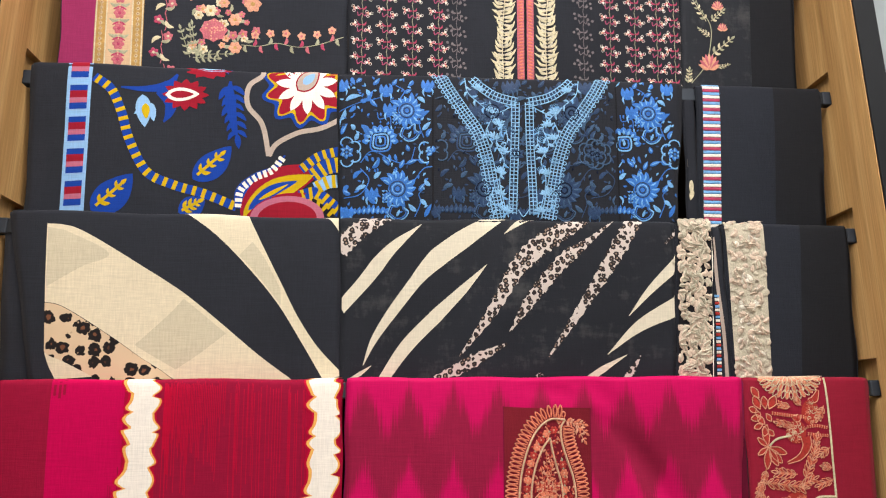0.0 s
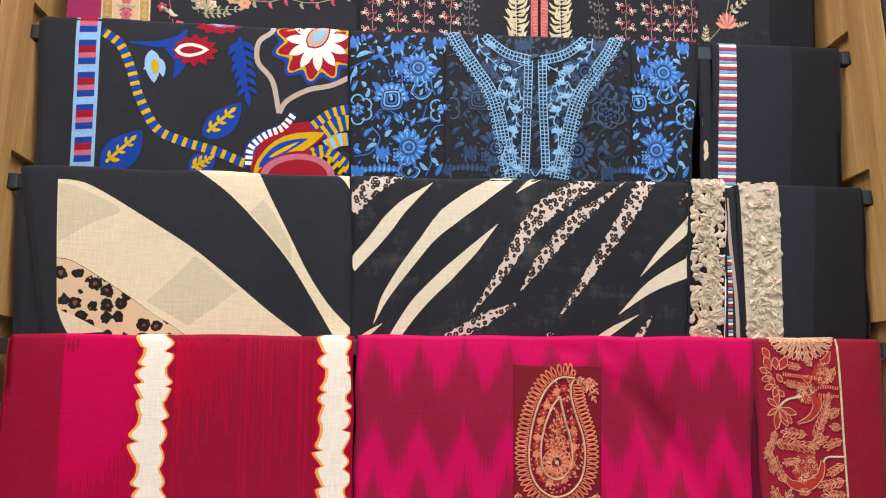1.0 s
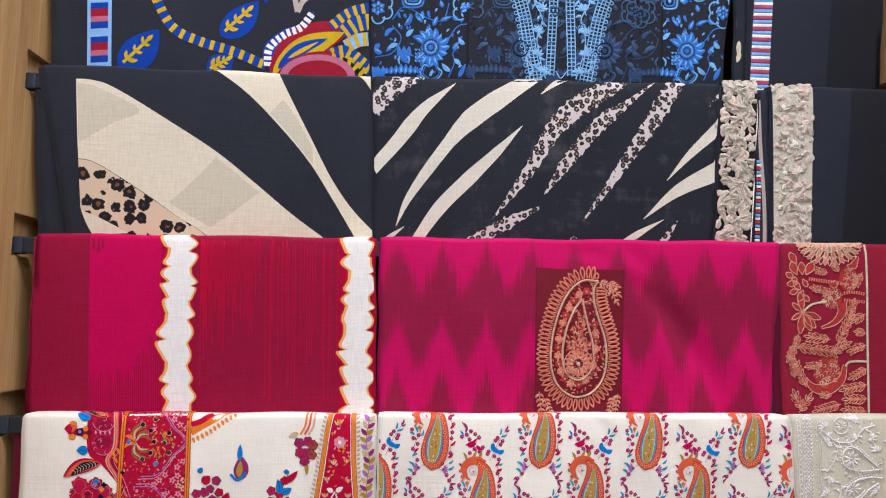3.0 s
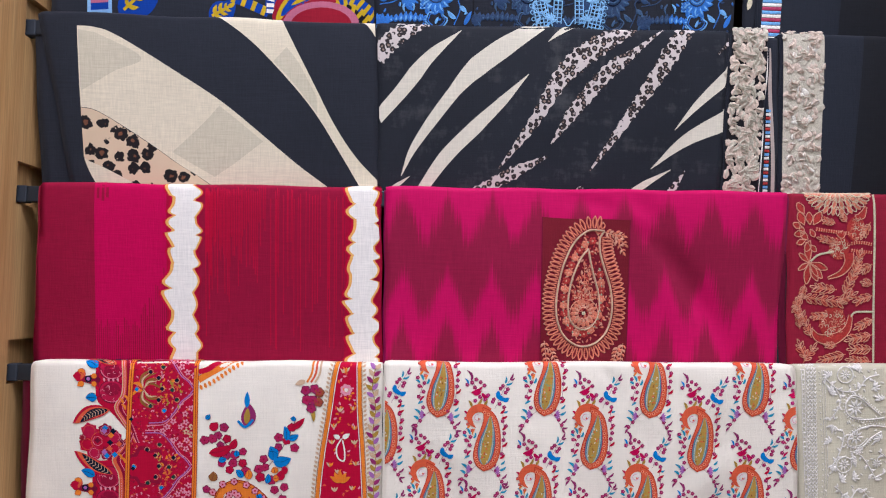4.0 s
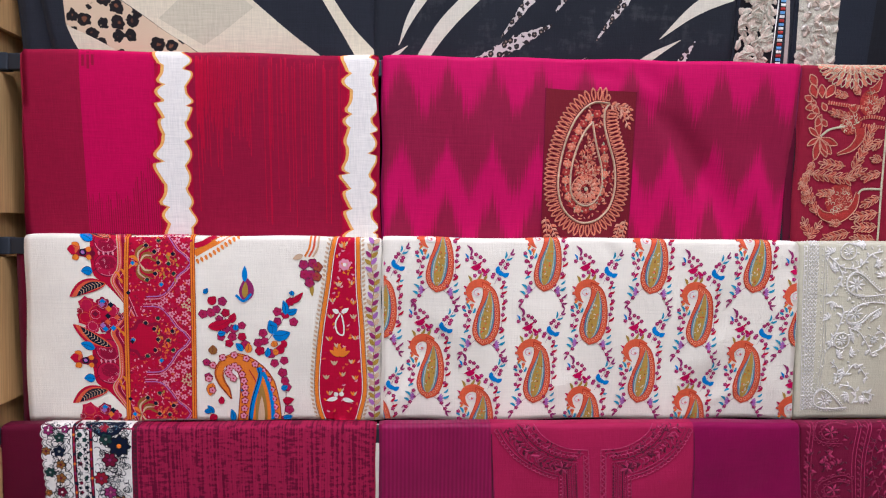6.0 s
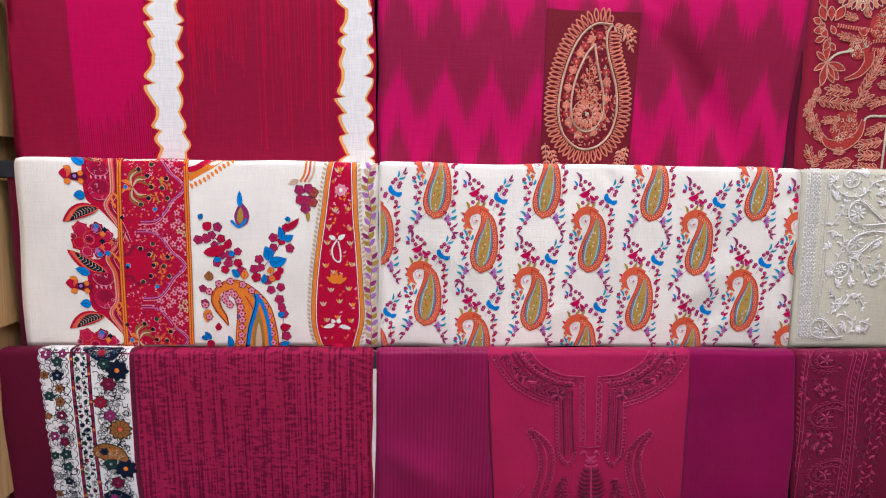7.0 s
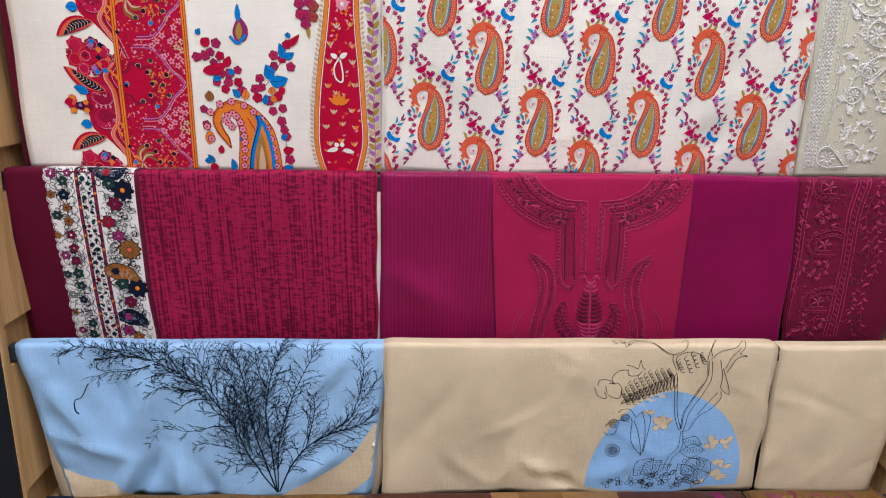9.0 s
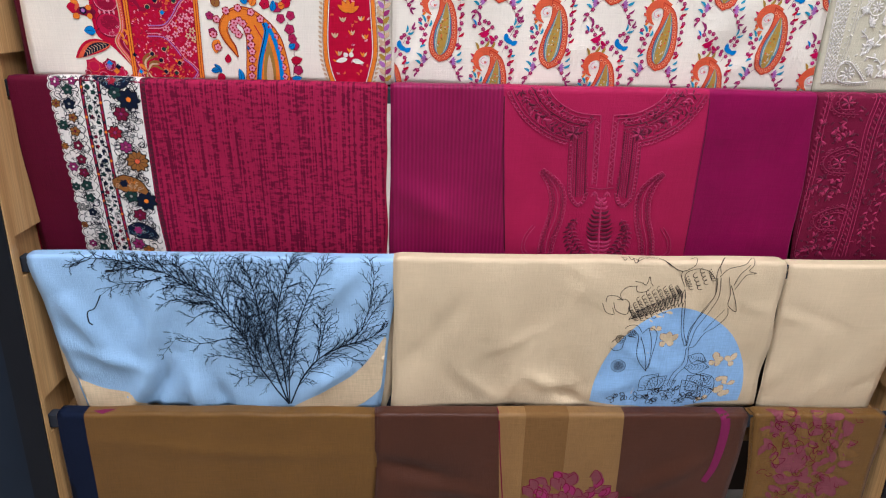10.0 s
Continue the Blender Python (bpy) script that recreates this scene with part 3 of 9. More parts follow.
# ---- dyes and threads ----
for n, h in (("blue_ink", "183c92"), ("pale_blue_ink", "86aed8"), ("yellow_ink", "b89a10"), ("red_ink", "8e182a"), ("pink_ink", "b0647a"),
             ("white_ink", "e4ddd4"), ("taupe_ink", "ab9c92"), ("cream_ink", "d2c6ac"), ("cream_shade", "c0b69e"), ("black_ink", "1b1a1d"),
             ("magenta_ink", "b40048"), ("deep_red_ink", "8a0f32"), ("rose_ink", "b21440"), ("orange_ink", "dd7a22"), ("teal_ink", "2c8fae"),
             ("azure_ink", "1c78c0"), ("crimson_ink", "b00630"), ("rust_ink", "d25a38"), ("olive_ink", "a58432"), ("wine_ink", "6e1230"),
             ("plum_ink", "8c2a60"), ("navy_ink", "10182c"), ("dark_green_ink", "1e3a35"), ("brown_ink", "8c5a2a"), ("grey_ink", "8d8c86"),
             ("sky_ink", "92b8e0"), ("fuchsia_ink", "b01f6a"), ("lilac_ink", "a468a8"), ("mustard_ink", "9c7636"), ("tan_ink", "c9a988"), ("ecru_ink", "cdc5b2"), ("pink_pale", "d98a9c"), ("beige_flap", "d6c09c"), ("pen_ink", "2a2626"), ("mustard_dark", "765630"), ("plum_soft", "7a4048"), ("magenta_dull", "8e2c58"), ("plum_stripe", "74224a"), ("black_fold", "1e1f23"), ("rust_line", "8c2418"), ("scarlet_ink", "b03020"), ("peach_ink", "e8a07a"), ("slate_ink", "5a7f92"), ("teal_pale", "7aa39a"), ("gold_ink", "b08a3c"), ("sage_ink", "8a9a68"), ("berry_ink", "a4285c")):
    ink(n, h)
# the last three stitches: one wine thread with its highlights and shadows as colours
for n, h in (("cream_thread", "cabfa0"), ("rose_thread", "b8606c"), ("crimson_thread", "a8385a"), ("sage_thread", "9a9a80"), ("gold_thread", "b08a4c"),
             ("blue_thread", "2f6cbc"), ("sky_thread", "6ea4d6"), ("yoke_thread", "83b2d8"), ("dim_blue_thread", "223a5c"), ("slate_thread", "34506f"), ("lace_thread", "cdb9a6"), ("pale_lace", "c0b8a4"),
             ("coral_thread", "d2775c"), ("peach_thread", "d2957a"), ("scarlet_thread", "a8302a"), ("ivory_thread", "dcd6c8"),
             ("dark_wine_thread", "480a22"), ("mauve_thread", "b04a70"), ("white_thread", "e8e2d8"), ("dusk_thread", "6c6468"), ("rose_stitch", "b0305c"), ("wine_stitch", "8c1a44"), ("dark_stitch", "5c0c2c")):
    thread(n, h)
rng = random.Random(5)


def leopard(name, size, ground, spot, heart, core, edge):
    """Printed leopard spots: broken dark rings with brown hearts."""
    m, nt, b = material(name, 0.75)
    vo = nt.nodes.new("ShaderNodeTexVoronoi")
    vo.inputs["Scale"].default_value, vo.inputs["Randomness"].default_value = 1.0, 0.8
    warp = nt.nodes.new("ShaderNodeTexNoise")
    warp.inputs["Scale"].default_value = 260 * 0.01 / size
    base = coords(nt, (1, 0, 1))
    nt.links.new(base, warp.inputs["Vector"])
    shift = nt.nodes.new("ShaderNodeVectorMath")
    shift.operation = "MULTIPLY_ADD"
    shift.inputs[1].default_value = (size * 0.5,) * 3
    nt.links.new(warp.outputs["Color"], shift.inputs[0])
    nt.links.new(base, shift.inputs[2])
    grow = nt.nodes.new("ShaderNodeVectorMath")
    grow.operation = "SCALE"
    grow.inputs["Scale"].default_value = 1 / size
    nt.links.new(shift.outputs[0], grow.inputs[0])
    nt.links.new(grow.outputs[0], vo.inputs["Vector"])
    c = ramp(nt, vo.outputs["Distance"], [(0.0, lin(heart)), (core, lin(heart)), (core + 0.05, lin(spot)), (edge, lin(spot)), (edge + 0.03, lin(ground))])
    br = noise_node(nt, (0.9 / size, 0, 0.9 / size), detail=2)
    c = mixed(nt, c, lin(ground), ramp(nt, br, [(0.70, grey(0)), (0.73, grey(1))]))
    nt.links.new(c, b.inputs["Base Color"])


leopard("leopard_small", 0.0092, "c2b6b0", "2a2424", "8a766a", 0.17, 0.47)
leopard("leopard_large", 0.024, "cbb294", "1a1516", "6e4630", 0.15, 0.42)


def sprig(d, leaf_mats, stem, base, tip, n, size, z=1, dome=0.0, fat=0.42, bend=0.0, pairs=True, thin=0.0012):
    """A stem with leaves along it."""
    b, t = np.array(base, float), np.array(tip, float)
    mid = (b + t) / 2 + np.array([-(t - b)[1], (t - b)[0]]) * bend
    if stem:
        d.ribbon(stem, [b, mid, t], thin, z, dome * 0.5)
    rows = spaced([b, mid, t], np.linalg.norm(t - b) / n)
    for i, (u, v, gu, gv) in enumerate(rows):
        for side in ((1, -1) if pairs else ((1,) if i % 2 else (-1,))):
            a = math.atan2(gv, gu) + side * 0.85
            s = size * rng.uniform(0.8, 1.15) * (1 - 0.4 * i / max(1, len(rows)))
            d.leaf(leaf_mats[(i + (side > 0)) % len(leaf_mats)], (u, v), (u + s * math.cos(a), v + s * math.sin(a)), s * fat, z + 1, dome, 0.1 * side)
    d.leaf(leaf_mats[0], t - (t - b) * 0.02, t + (t - b) / (np.linalg.norm(t - b) + 1e-9) * size * 0.8, size * fat, z + 1, dome)


def mirror(pts, axis):
    return [(2 * axis - u, v) for u, v in pts]


def line_pair(d, mat, pts, width, gap, z=1, dome=0.0):
    p = smooth_path(pts, 10)
    g = np.gradient(p, axis=0)
    g /= np.linalg.norm(g, axis=1)[:, None] + 1e-9
    nrm = np.stack([-g[:, 1], g[:, 0]], 1)
    for s in (-0.5, 0.5):
        d.ribbon(mat, p + nrm * gap * s, width, z, dome, smooth=False)


# ---- first row: embroidery ----
d = Drawing(s11)
d.band("magenta_dull", -0.5496, -0.4861, 1)
d.done("pink_border", c11, "plain dusty pink border")
d = Drawing(s11)
d.band("gold_thread", -0.4861, -0.4015, 1)
d.band("tan_ink", -0.4647, -0.4219, 2)
for u in (-0.484, -0.4658, -0.4209, -0.4035):
    d.band("cream_thread", u - 0.0012, u + 0.0012, 3)
for i in range(30):
    v = i * 0.0095
    for u in (-0.4754, -0.4117):
        d.disc("cream_thread", (u, v), 0.0035, 3, 0.0004, 4)
        d.disc("brown_ink", (u, v), 0.0018, 4, 0.0006, 4)
for i in range(10):
    v = 0.012 + i * 0.028
    u = -0.4434
    d.flower("rose_thread", "crimson_thread", (u, v), 0.011, 6, 3, 0.0006)
    for s in (-1, 1):
        d.leaf("sage_thread", (u, v + 0.012), (u + s * 0.018, v + 0.010), 0.006, 3, 0.0005, 0.2 * s)
        d.leaf("crimson_thread", (u, v + 0.016), (u + s * 0.012, v + 0.022), 0.004, 3, 0.0005)
d.done("gold_border", c11, "gold woven border with rose flowers")
d = Drawing(s11)
for i in range(9):
    v = 0.03 * i
    u = -0.3669 + 0.004 * math.sin(i * 1.7)
    d.ribbon("rose_thread", [(u, v), (u + 0.003, v + 0.015), (u, v + 0.03)], 0.0014, 1, 0.0004)
    d.flower(("rose_thread", "crimson_thread")[i % 2], "cream_thread", (u + 0.012 * (-1) ** i, v + 0.01), 0.009, 5, 2, 0.0006, i)
    d.leaf("cream_thread", (u, v + 0.012), (u - 0.016 * (-1) ** i, v + 0.024), 0.007, 2, 0.0006, 0.2)
    d.leaf("sage_thread", (u, v + 0.02), (u + 0.018 * (-1) ** i, v + 0.012), 0.006, 2, 0.0006, 0.2)
for q, r, a in zip([(-0.2797, 0.1756), (-0.2438, 0.1561), (-0.2133, 0.1259), (-0.2864, 0.1398), (-0.2634, 0.125), (-0.2419, 0.2075), (-0.3069, 0.1489)], (0.024, 0.012, 0.016, 0.012, 0.010, 0.012, 0.009), (0, 1, 2, 0, 1, 2, 0)):
    if r > 0.02:
        d.disc("rose_thread", q, r * 0.95, 2, 0.0012, 16, 0.9, 8, 0.08)
        for i in range(26):
            t = rng.uniform(0, 6.28)
            e = rng.uniform(0.1, 0.85) * r
            d.disc("peach_thread", (q[0] + e * math.cos(t), q[1] + e * 0.9 * math.sin(t)), 0.0016, 5, 0.0012, 6)
    else:
        d.flower("peach_thread" if a else "cream_thread", "gold_thread", q, r, 6, 2, 0.0008, a)
for i in range(26):
    q = (rng.uniform(-0.3214, -0.2012), rng.uniform(0.1107, 0.2134))
    d.flower(rng.choice(("peach_thread", "rose_thread", "cream_thread")), "gold_thread", q, rng.uniform(0.005, 0.009), 5, 1, 0.0006, i)
    a = rng.uniform(0, 6.28)
    d.leaf("sage_thread", q, (q[0] + 0.017 * math.cos(a), q[1] + 0.017 * math.sin(a)), 0.006, 0.5, 0.0005, 0.2)
for p in ([(-0.3089, 0.2234), (-0.3155, 0.1906), (-0.3176, 0.1659)], [(-0.309, 0.2206), (-0.2834, 0.2116), (-0.2519, 0.2189)], [(-0.3142, 0.2208), (-0.3308, 0.1967), (-0.3215, 0.1715)], [(-0.3191, 0.2264), (-0.3406, 0.208), (-0.3369, 0.1748)], [(-0.3139, 0.2263), (-0.2982, 0.2313), (-0.2724, 0.2277)]):
    sprig(d, ["sage_thread"], "sage_thread", p[0], p[-1], 4, 0.011, 1, 0.0006, 0.4)
vine = [(-0.2317, 0.2017), (-0.2002, 0.2034), (-0.1688, 0.1969), (-0.1317, 0.2012), (-0.0947, 0.1945), (-0.0496, 0.179)]
d.ribbon("sage_thread", vine, 0.0014, 1, 0.0004)
for i, (u, v, gu, gv) in enumerate(spaced(vine, 0.014)):
    s = (-1) ** i
    d.leaf(("sage_thread", "crimson_thread", "rose_thread")[i % 3], (u, v), (u + 0.004, v + s * 0.013), 0.006, 2, 0.0006, 0.2)
    if i % 2:
        d.flower("peach_thread", "rose_thread", (u + 0.003, v + s * 0.02), 0.008, 5, 2, 0.0006, i)
d.done("flower_embroidery", c11, "rose, cream and sage thread flowers")

d = Drawing(s12)
for px in (-0.0174, 0.0278, 0.0744, 0.1219, 0.4423, 0.49, 0.5315, 0.5649, 0.1555, 0.3917):
    faint = px in (0.1555, 0.3917)
    for i in range(9):
        v = 0.012 + i * 0.030
        st = "dusk_thread" if faint else "mauve_thread"
        d.ribbon("dusk_thread" if faint else "sage_thread", [(px, v - 0.015), (px + 0.002, v), (px, v + 0.015)], 0.0012, 1, 0.0003)
        for s in (-1, 1):
            c = (px + s * 0.0125, v + 0.005 * s)
            for q in range(3):
                e = (c[0] + 0.0052 * math.cos(2.1 * q + i), c[1] + 0.0052 * math.sin(2.1 * q + i))
                if faint:
                    d.disc("dusk_thread", e, 0.0028, 2, 0.0004, 7)
                else:
                    d.leaf(("rose_thread", "peach_thread", "white_thread")[(q + i) % 3], c, e, 0.0042, 2, 0.0006, 0, 4)
                    d.ring("white_thread", e, 0.0026, 0.0008, 3, 0.0006, n=7)
            d.ribbon(st, [(px, v + 0.004), (px + s * 0.006, v + 0.009), (px + s * 0.008, v + 0.002)], 0.0016, 2, 0.0005)
            d.leaf("dusk_thread" if faint else "crimson_thread", (px, v - 0.004), (px + s * 0.008, v - 0.010), 0.0032, 2, 0.0005, 0.3 * s)
d.done("vine_embroidery", c12, "rows of pink and white thread vines")
d = Drawing(s12)
axis = 0.2834
d.band("black_ink", axis - 0.0022, axis + 0.0022, 3)
for s in (-1, 1):
    d.band("rose_thread", axis + s * 0.0025, axis + s * 0.0155, 2)
    for i in range(48):
        d.leaf("coral_thread", (axis + s * 0.004, i * 0.006), (axis + s * 0.014, i * 0.006 + 0.003), 0.0035, 3, 0.0012)
    u = axis + s * 0.040
    d.ribbon("cream_thread", [(u, -0.02), (u + 0.003, 0.08), (u - 0.003, 0.17), (u, 0.284)], 0.0018, 2, 0.0006)
    for i in range(21):
        v = i * 0.0140 + rng.uniform(0, 0.003)
        for e in (-1, 1):
            a = e * rng.uniform(0.35, 1.15)
            l = rng.uniform(0.018, 0.027)
            for h in (0.0, 0.007):
                d.leaf("cream_thread", (u, v + h), (u + l * math.sin(a + e * h * 40), v + h - l * math.cos(a + e * h * 40)), 0.0050, 3, 0.001, 0.2 * e)
            d.leaf("pale_lace", (u, v + 0.006), (u + 0.6 * l * math.sin(a * 1.5), v + 0.006 - 0.6 * l * math.cos(a * 1.5)), 0.004, 4, 0.001, 0.1 * e)
d.done("placket", c12, "cream leaf bands beside a pink placket")
d = Drawing(s13)
stem = [(0.596, 0.2483), (0.6245, 0.2131), (0.6364, 0.1681), (0.6355, 0.1331), (0.6147, 0.0987), (0.6017, 0.0536)]
d.ribbon("sage_thread", stem, 0.0016, 1, 0.0005)
for q, r in zip([(0.6322, 0.2079), (0.6601, 0.1398), (0.6521, 0.0973), (0.6212, 0.063)], (0.022, 0.011, 0.013, 0.016)):
    for i in range(9):
        a = -1.57 + (i - 4) * 0.33
        d.leaf("rose_thread" if i % 2 else "peach_thread", (q[0], q[1] + r * 0.6), (q[0] + r * math.sin(a + 1.57), q[1] + r * 0.5 - r * 1.3 * math.cos(a + 1.57)), r * 0.42, 2, 0.0009)
for p, l in zip(([(0.6378, 0.1929), (0.6765, 0.1618)], [(0.6344, 0.1582), (0.6152, 0.1438)], [(0.649, 0.2173), (0.6691, 0.2117)], [(0.5886, 0.2485), (0.5921, 0.2239)], [(0.6283, 0.1283), (0.6052, 0.0889)], [(0.6383, 0.128), (0.6617, 0.107)]), (0.012, 0.008, 0.006, 0.01, 0.01, 0.01)):
    sprig(d, ["sage_thread", "cream_thread"], "cream_thread", p[0], p[1], 4, l, 2, 0.0007)
d.done("vine_embroidery", c13, "sage and pink thread flowers")

# ---- second row: suzani print ----
d = Drawing(s21)
for i in range(6):
    f0, f1 = (i - 0.28) / 4.7, (i + 0.72) / 4.7
    lerp = lambda f, s: (np.array((-0.5092, -0.0127)) * (1 - f) + np.array((-0.5089, 0.2445)) * f) * (1 - s) + (np.array((-0.469, -0.0124)) * (1 - f) + np.array((-0.4689, 0.244)) * f) * s
    for q0, q1, mt in ((0, 1, "pale_blue_ink"), (0.12, 0.30, "blue_ink"), (0.30, 0.52, "red_ink"), (0.52, 0.68, "pink_ink"), (0.68, 0.88, "blue_ink")):
        e = (0.0, 1.0) if mt == "pale_blue_ink" else (0.14, 0.86)
        a, b = f0 + (f1 - f0) * q0, f0 + (f1 - f0) * q1
        d.between(mt, [lerp(a, e[0]), lerp(b, e[0])], [lerp(a, e[1]), lerp(b, e[1])], 1 if e[0] == 0 else 2, steps=5)
d.done("ladder_border", c21, "pale blue ladder border with red and blue bars")
d = Drawing(s21)
rope = [(-0.4652, 0.0184), (-0.436, 0.0399), (-0.4167, 0.0783), (-0.3993, 0.1292), (-0.3698, 0.1796), (-0.3274, 0.2001), (-0.2728, 0.2159), (-0.2204, 0.2354)]
d.ribbon("blue_ink", rope, 0.0155, 1, steps=10)
for u, v, gu, gv in spaced(rope, 0.0168):
    d.ribbon("yellow_ink", [(u + gv * 0.0078, v - gu * 0.0078), (u - gv * 0.0078, v + gu * 0.0078)], 0.0068, 2, steps=2)
d.ribbon("blue_ink", [(-0.4201, 0.0353), (-0.3796, 0.0368), (-0.3429, 0.0295), (-0.3274, 0.0091)], [0.003, 0.010, 0.018, 0.004], 1)
d.ribbon("blue_ink", [(-0.3549, 0.0377), (-0.3366, 0.0581), (-0.3381, 0.0789), (-0.3462, 0.0946)], [0.018, 0.022, 0.014, 0.002], 1)
d.disc("red_ink", (-0.3123, 0.0454), 0.034, 3, n=48, tall=0.72, lobes=12, depth=0.16)
d.leaf("white_ink", (-0.3455, 0.0463), (-0.289, 0.0438), 0.024, 4)
d.leaf("red_ink", (-0.3376, 0.0461), (-0.298, 0.0445), 0.013, 5)
d.leaf("pale_blue_ink", (-0.383, 0.0473), (-0.3762, 0.1041), 0.026, 4)
d.leaf("pale_blue_ink", (-0.3732, 0.0668), (-0.395, 0.0819), 0.010, 4)
d.leaf("pale_blue_ink", (-0.3685, 0.0615), (-0.362, 0.0934), 0.013, 4)
d.leaf("yellow_ink", (-0.3773, 0.0628), (-0.3744, 0.0901), 0.013, 5)
sprig(d, ["blue_ink"], None, (-0.2369, 0.0202), (-0.2234, 0.1125), 6, 0.030, 2, 0, 0.34)
d.ribbon("blue_ink", [(-0.2384, 0.0187), (-0.2372, 0.0529), (-0.2264, 0.1126)], [0.004, 0.020, 0.008], 2)
for p in ([(-0.1838, -0.0078), (-0.1848, 0.0066), (-0.2064, 0.0257), (-0.2073, 0.06), (-0.1821, 0.0923), (-0.1693, 0.1476)], [(-0.1693, 0.1476), (-0.1569, 0.1266), (-0.1221, 0.1087), (-0.0843, 0.1015), (-0.0525, 0.0861)]):
    d.ribbon("taupe_ink", p, 0.0085, 1)
c = (-0.108, 0.024)
d.disc("blue_ink", c, 0.072, 1, n=88, tall=0.98, lobes=11, depth=0.10)
d.disc("yellow_ink", c, 0.064, 2, n=88, tall=0.98, lobes=11, depth=0.13)
d.disc("red_ink", c, 0.059, 3, n=88, tall=0.98, lobes=11, depth=0.17)
for i in range(11):
    a = (i + 0.5) * 2 * math.pi / 11 + 0.1
    d.leaf("white_ink", (c[0] + 0.008 * math.cos(a), c[1] + 0.008 * math.sin(a)), (c[0] + 0.053 * math.cos(a), c[1] + 0.053 * math.sin(a)), 0.016, 4, 0, 0, 5, 1.2)
d.disc("white_ink", c, 0.030, 5, n=20)
d.leaf("red_ink", (-0.124, 0.0351), (-0.0867, -0.0043), 0.034, 6)
d.leaf("taupe_ink", (-0.1221, 0.0329), (-0.0892, -0.0021), 0.029, 7)
d.leaf("pale_blue_ink", (-0.1142, 0.0232), (-0.0942, 0.004), 0.015, 8)
for a, b, w in (((-0.2945, 0.1909), (-0.2327, 0.1318), 0.044), ((-0.4577, 0.2473), (-0.3925, 0.184), 0.052), ((-0.3155, 0.2468), (-0.2725, 0.2235), 0.038)):
    d.leaf("blue_ink", a, b, w, 1, 0, 0.05, 8)
    a, b = np.array(a), np.array(b)
    sprig(d, ["yellow_ink"], "yellow_ink", a + (b - a) * 0.12, a + (b - a) * 0.72, 3, 0.016, 2, 0, 0.42, thin=0.005)
edge = [(-0.2169, 0.2378), (-0.214, 0.2073), (-0.19, 0.1855), (-0.163, 0.1732), (-0.1422, 0.147)]
d.ribbon("blue_ink", edge, [0.016, 0.018, 0.016, 0.003], 2)
for u, v, gu, gv in spaced(edge, 0.0095):
    d.ribbon("white_ink", [(u + gv * 0.0065, v - gu * 0.0065), (u - gv * 0.0055, v + gu * 0.0055)], 0.006, 3, steps=2)
d.leaf("red_ink", (-0.2123, 0.2554), (-0.0751, 0.17), 0.062, 3, 0, -0.10, 9)
d.leaf("yellow_ink", (-0.2085, 0.2529), (-0.0925, 0.1822), 0.042, 4, 0, -0.08, 9)
d.leaf("blue_ink", (-0.2005, 0.2401), (-0.1199, 0.1914), 0.020, 5, 0, -0.08, 8)
d.leaf("yellow_ink", (-0.1838, 0.2231), (-0.1348, 0.1968), 0.007, 6)
d.leaf("red_ink", (-0.2049, 0.2553), (-0.1043, 0.2132), 0.024, 5, 0, -0.06, 8)
d.disc("pink_ink", (-0.1357, 0.2544), 0.062, 6, n=28, tall=0.60)
d.disc("red_ink", (-0.1356, 0.2559), 0.050, 7, n=28, tall=0.58)
for j, arc in enumerate(([(-0.1144, 0.1723), (-0.0857, 0.1511), (-0.0494, 0.14)], [(-0.095, 0.1848), (-0.0726, 0.169), (-0.0474, 0.1633)], [(-0.0894, 0.2053), (-0.0696, 0.1947), (-0.0469, 0.1917)], [(-0.1167, 0.2185), (-0.0893, 0.213), (-0.0638, 0.2305), (-0.0458, 0.2456)], [(-0.1039, 0.2311), (-0.0813, 0.2308), (-0.0609, 0.2468)])):
    d.ribbon(("blue_ink", "blue_ink", "pale_blue_ink", "blue_ink", "black_ink")[j], arc, (0.016, 0.026, 0.022, 0.020, 0.016)[j], 4)
    for u, v, gu, gv in spaced(arc, 0.0135):
        w = (0.016, 0.026, 0.022, 0.020, 0.016)[j] / 2
        d.ribbon("yellow_ink", [(u + gv * w, v - gu * w), (u - gv * w, v + gu * w)], 0.0062, 5, steps=3)
d.disc("red_ink", (-0.2768, 0.0003), 0.034, 1, n=24, tall=0.4, lobes=9, depth=0.2)
d.ribbon("pale_blue_ink", [(-0.3022, -0.0074), (-0.2769, -0.0008), (-0.2493, -0.0016)], 0.006, 2)
d.ribbon("blue_ink", [(-0.2495, -0.0074), (-0.2391, 0.0002)], 0.012, 2)
d.done("suzani_print", c21, "printed flowers, rope and leaves in bright colours")

# ---- second row: blue embroidery ----
BASE = [(-0.053, 0.022), (0.1123, 0.0185), (-0.0486, 0.249)]
BU, BV = (BASE[1][0] - BASE[0][0]) / 168, (BASE[2][1] - BASE[0][1]) / 230


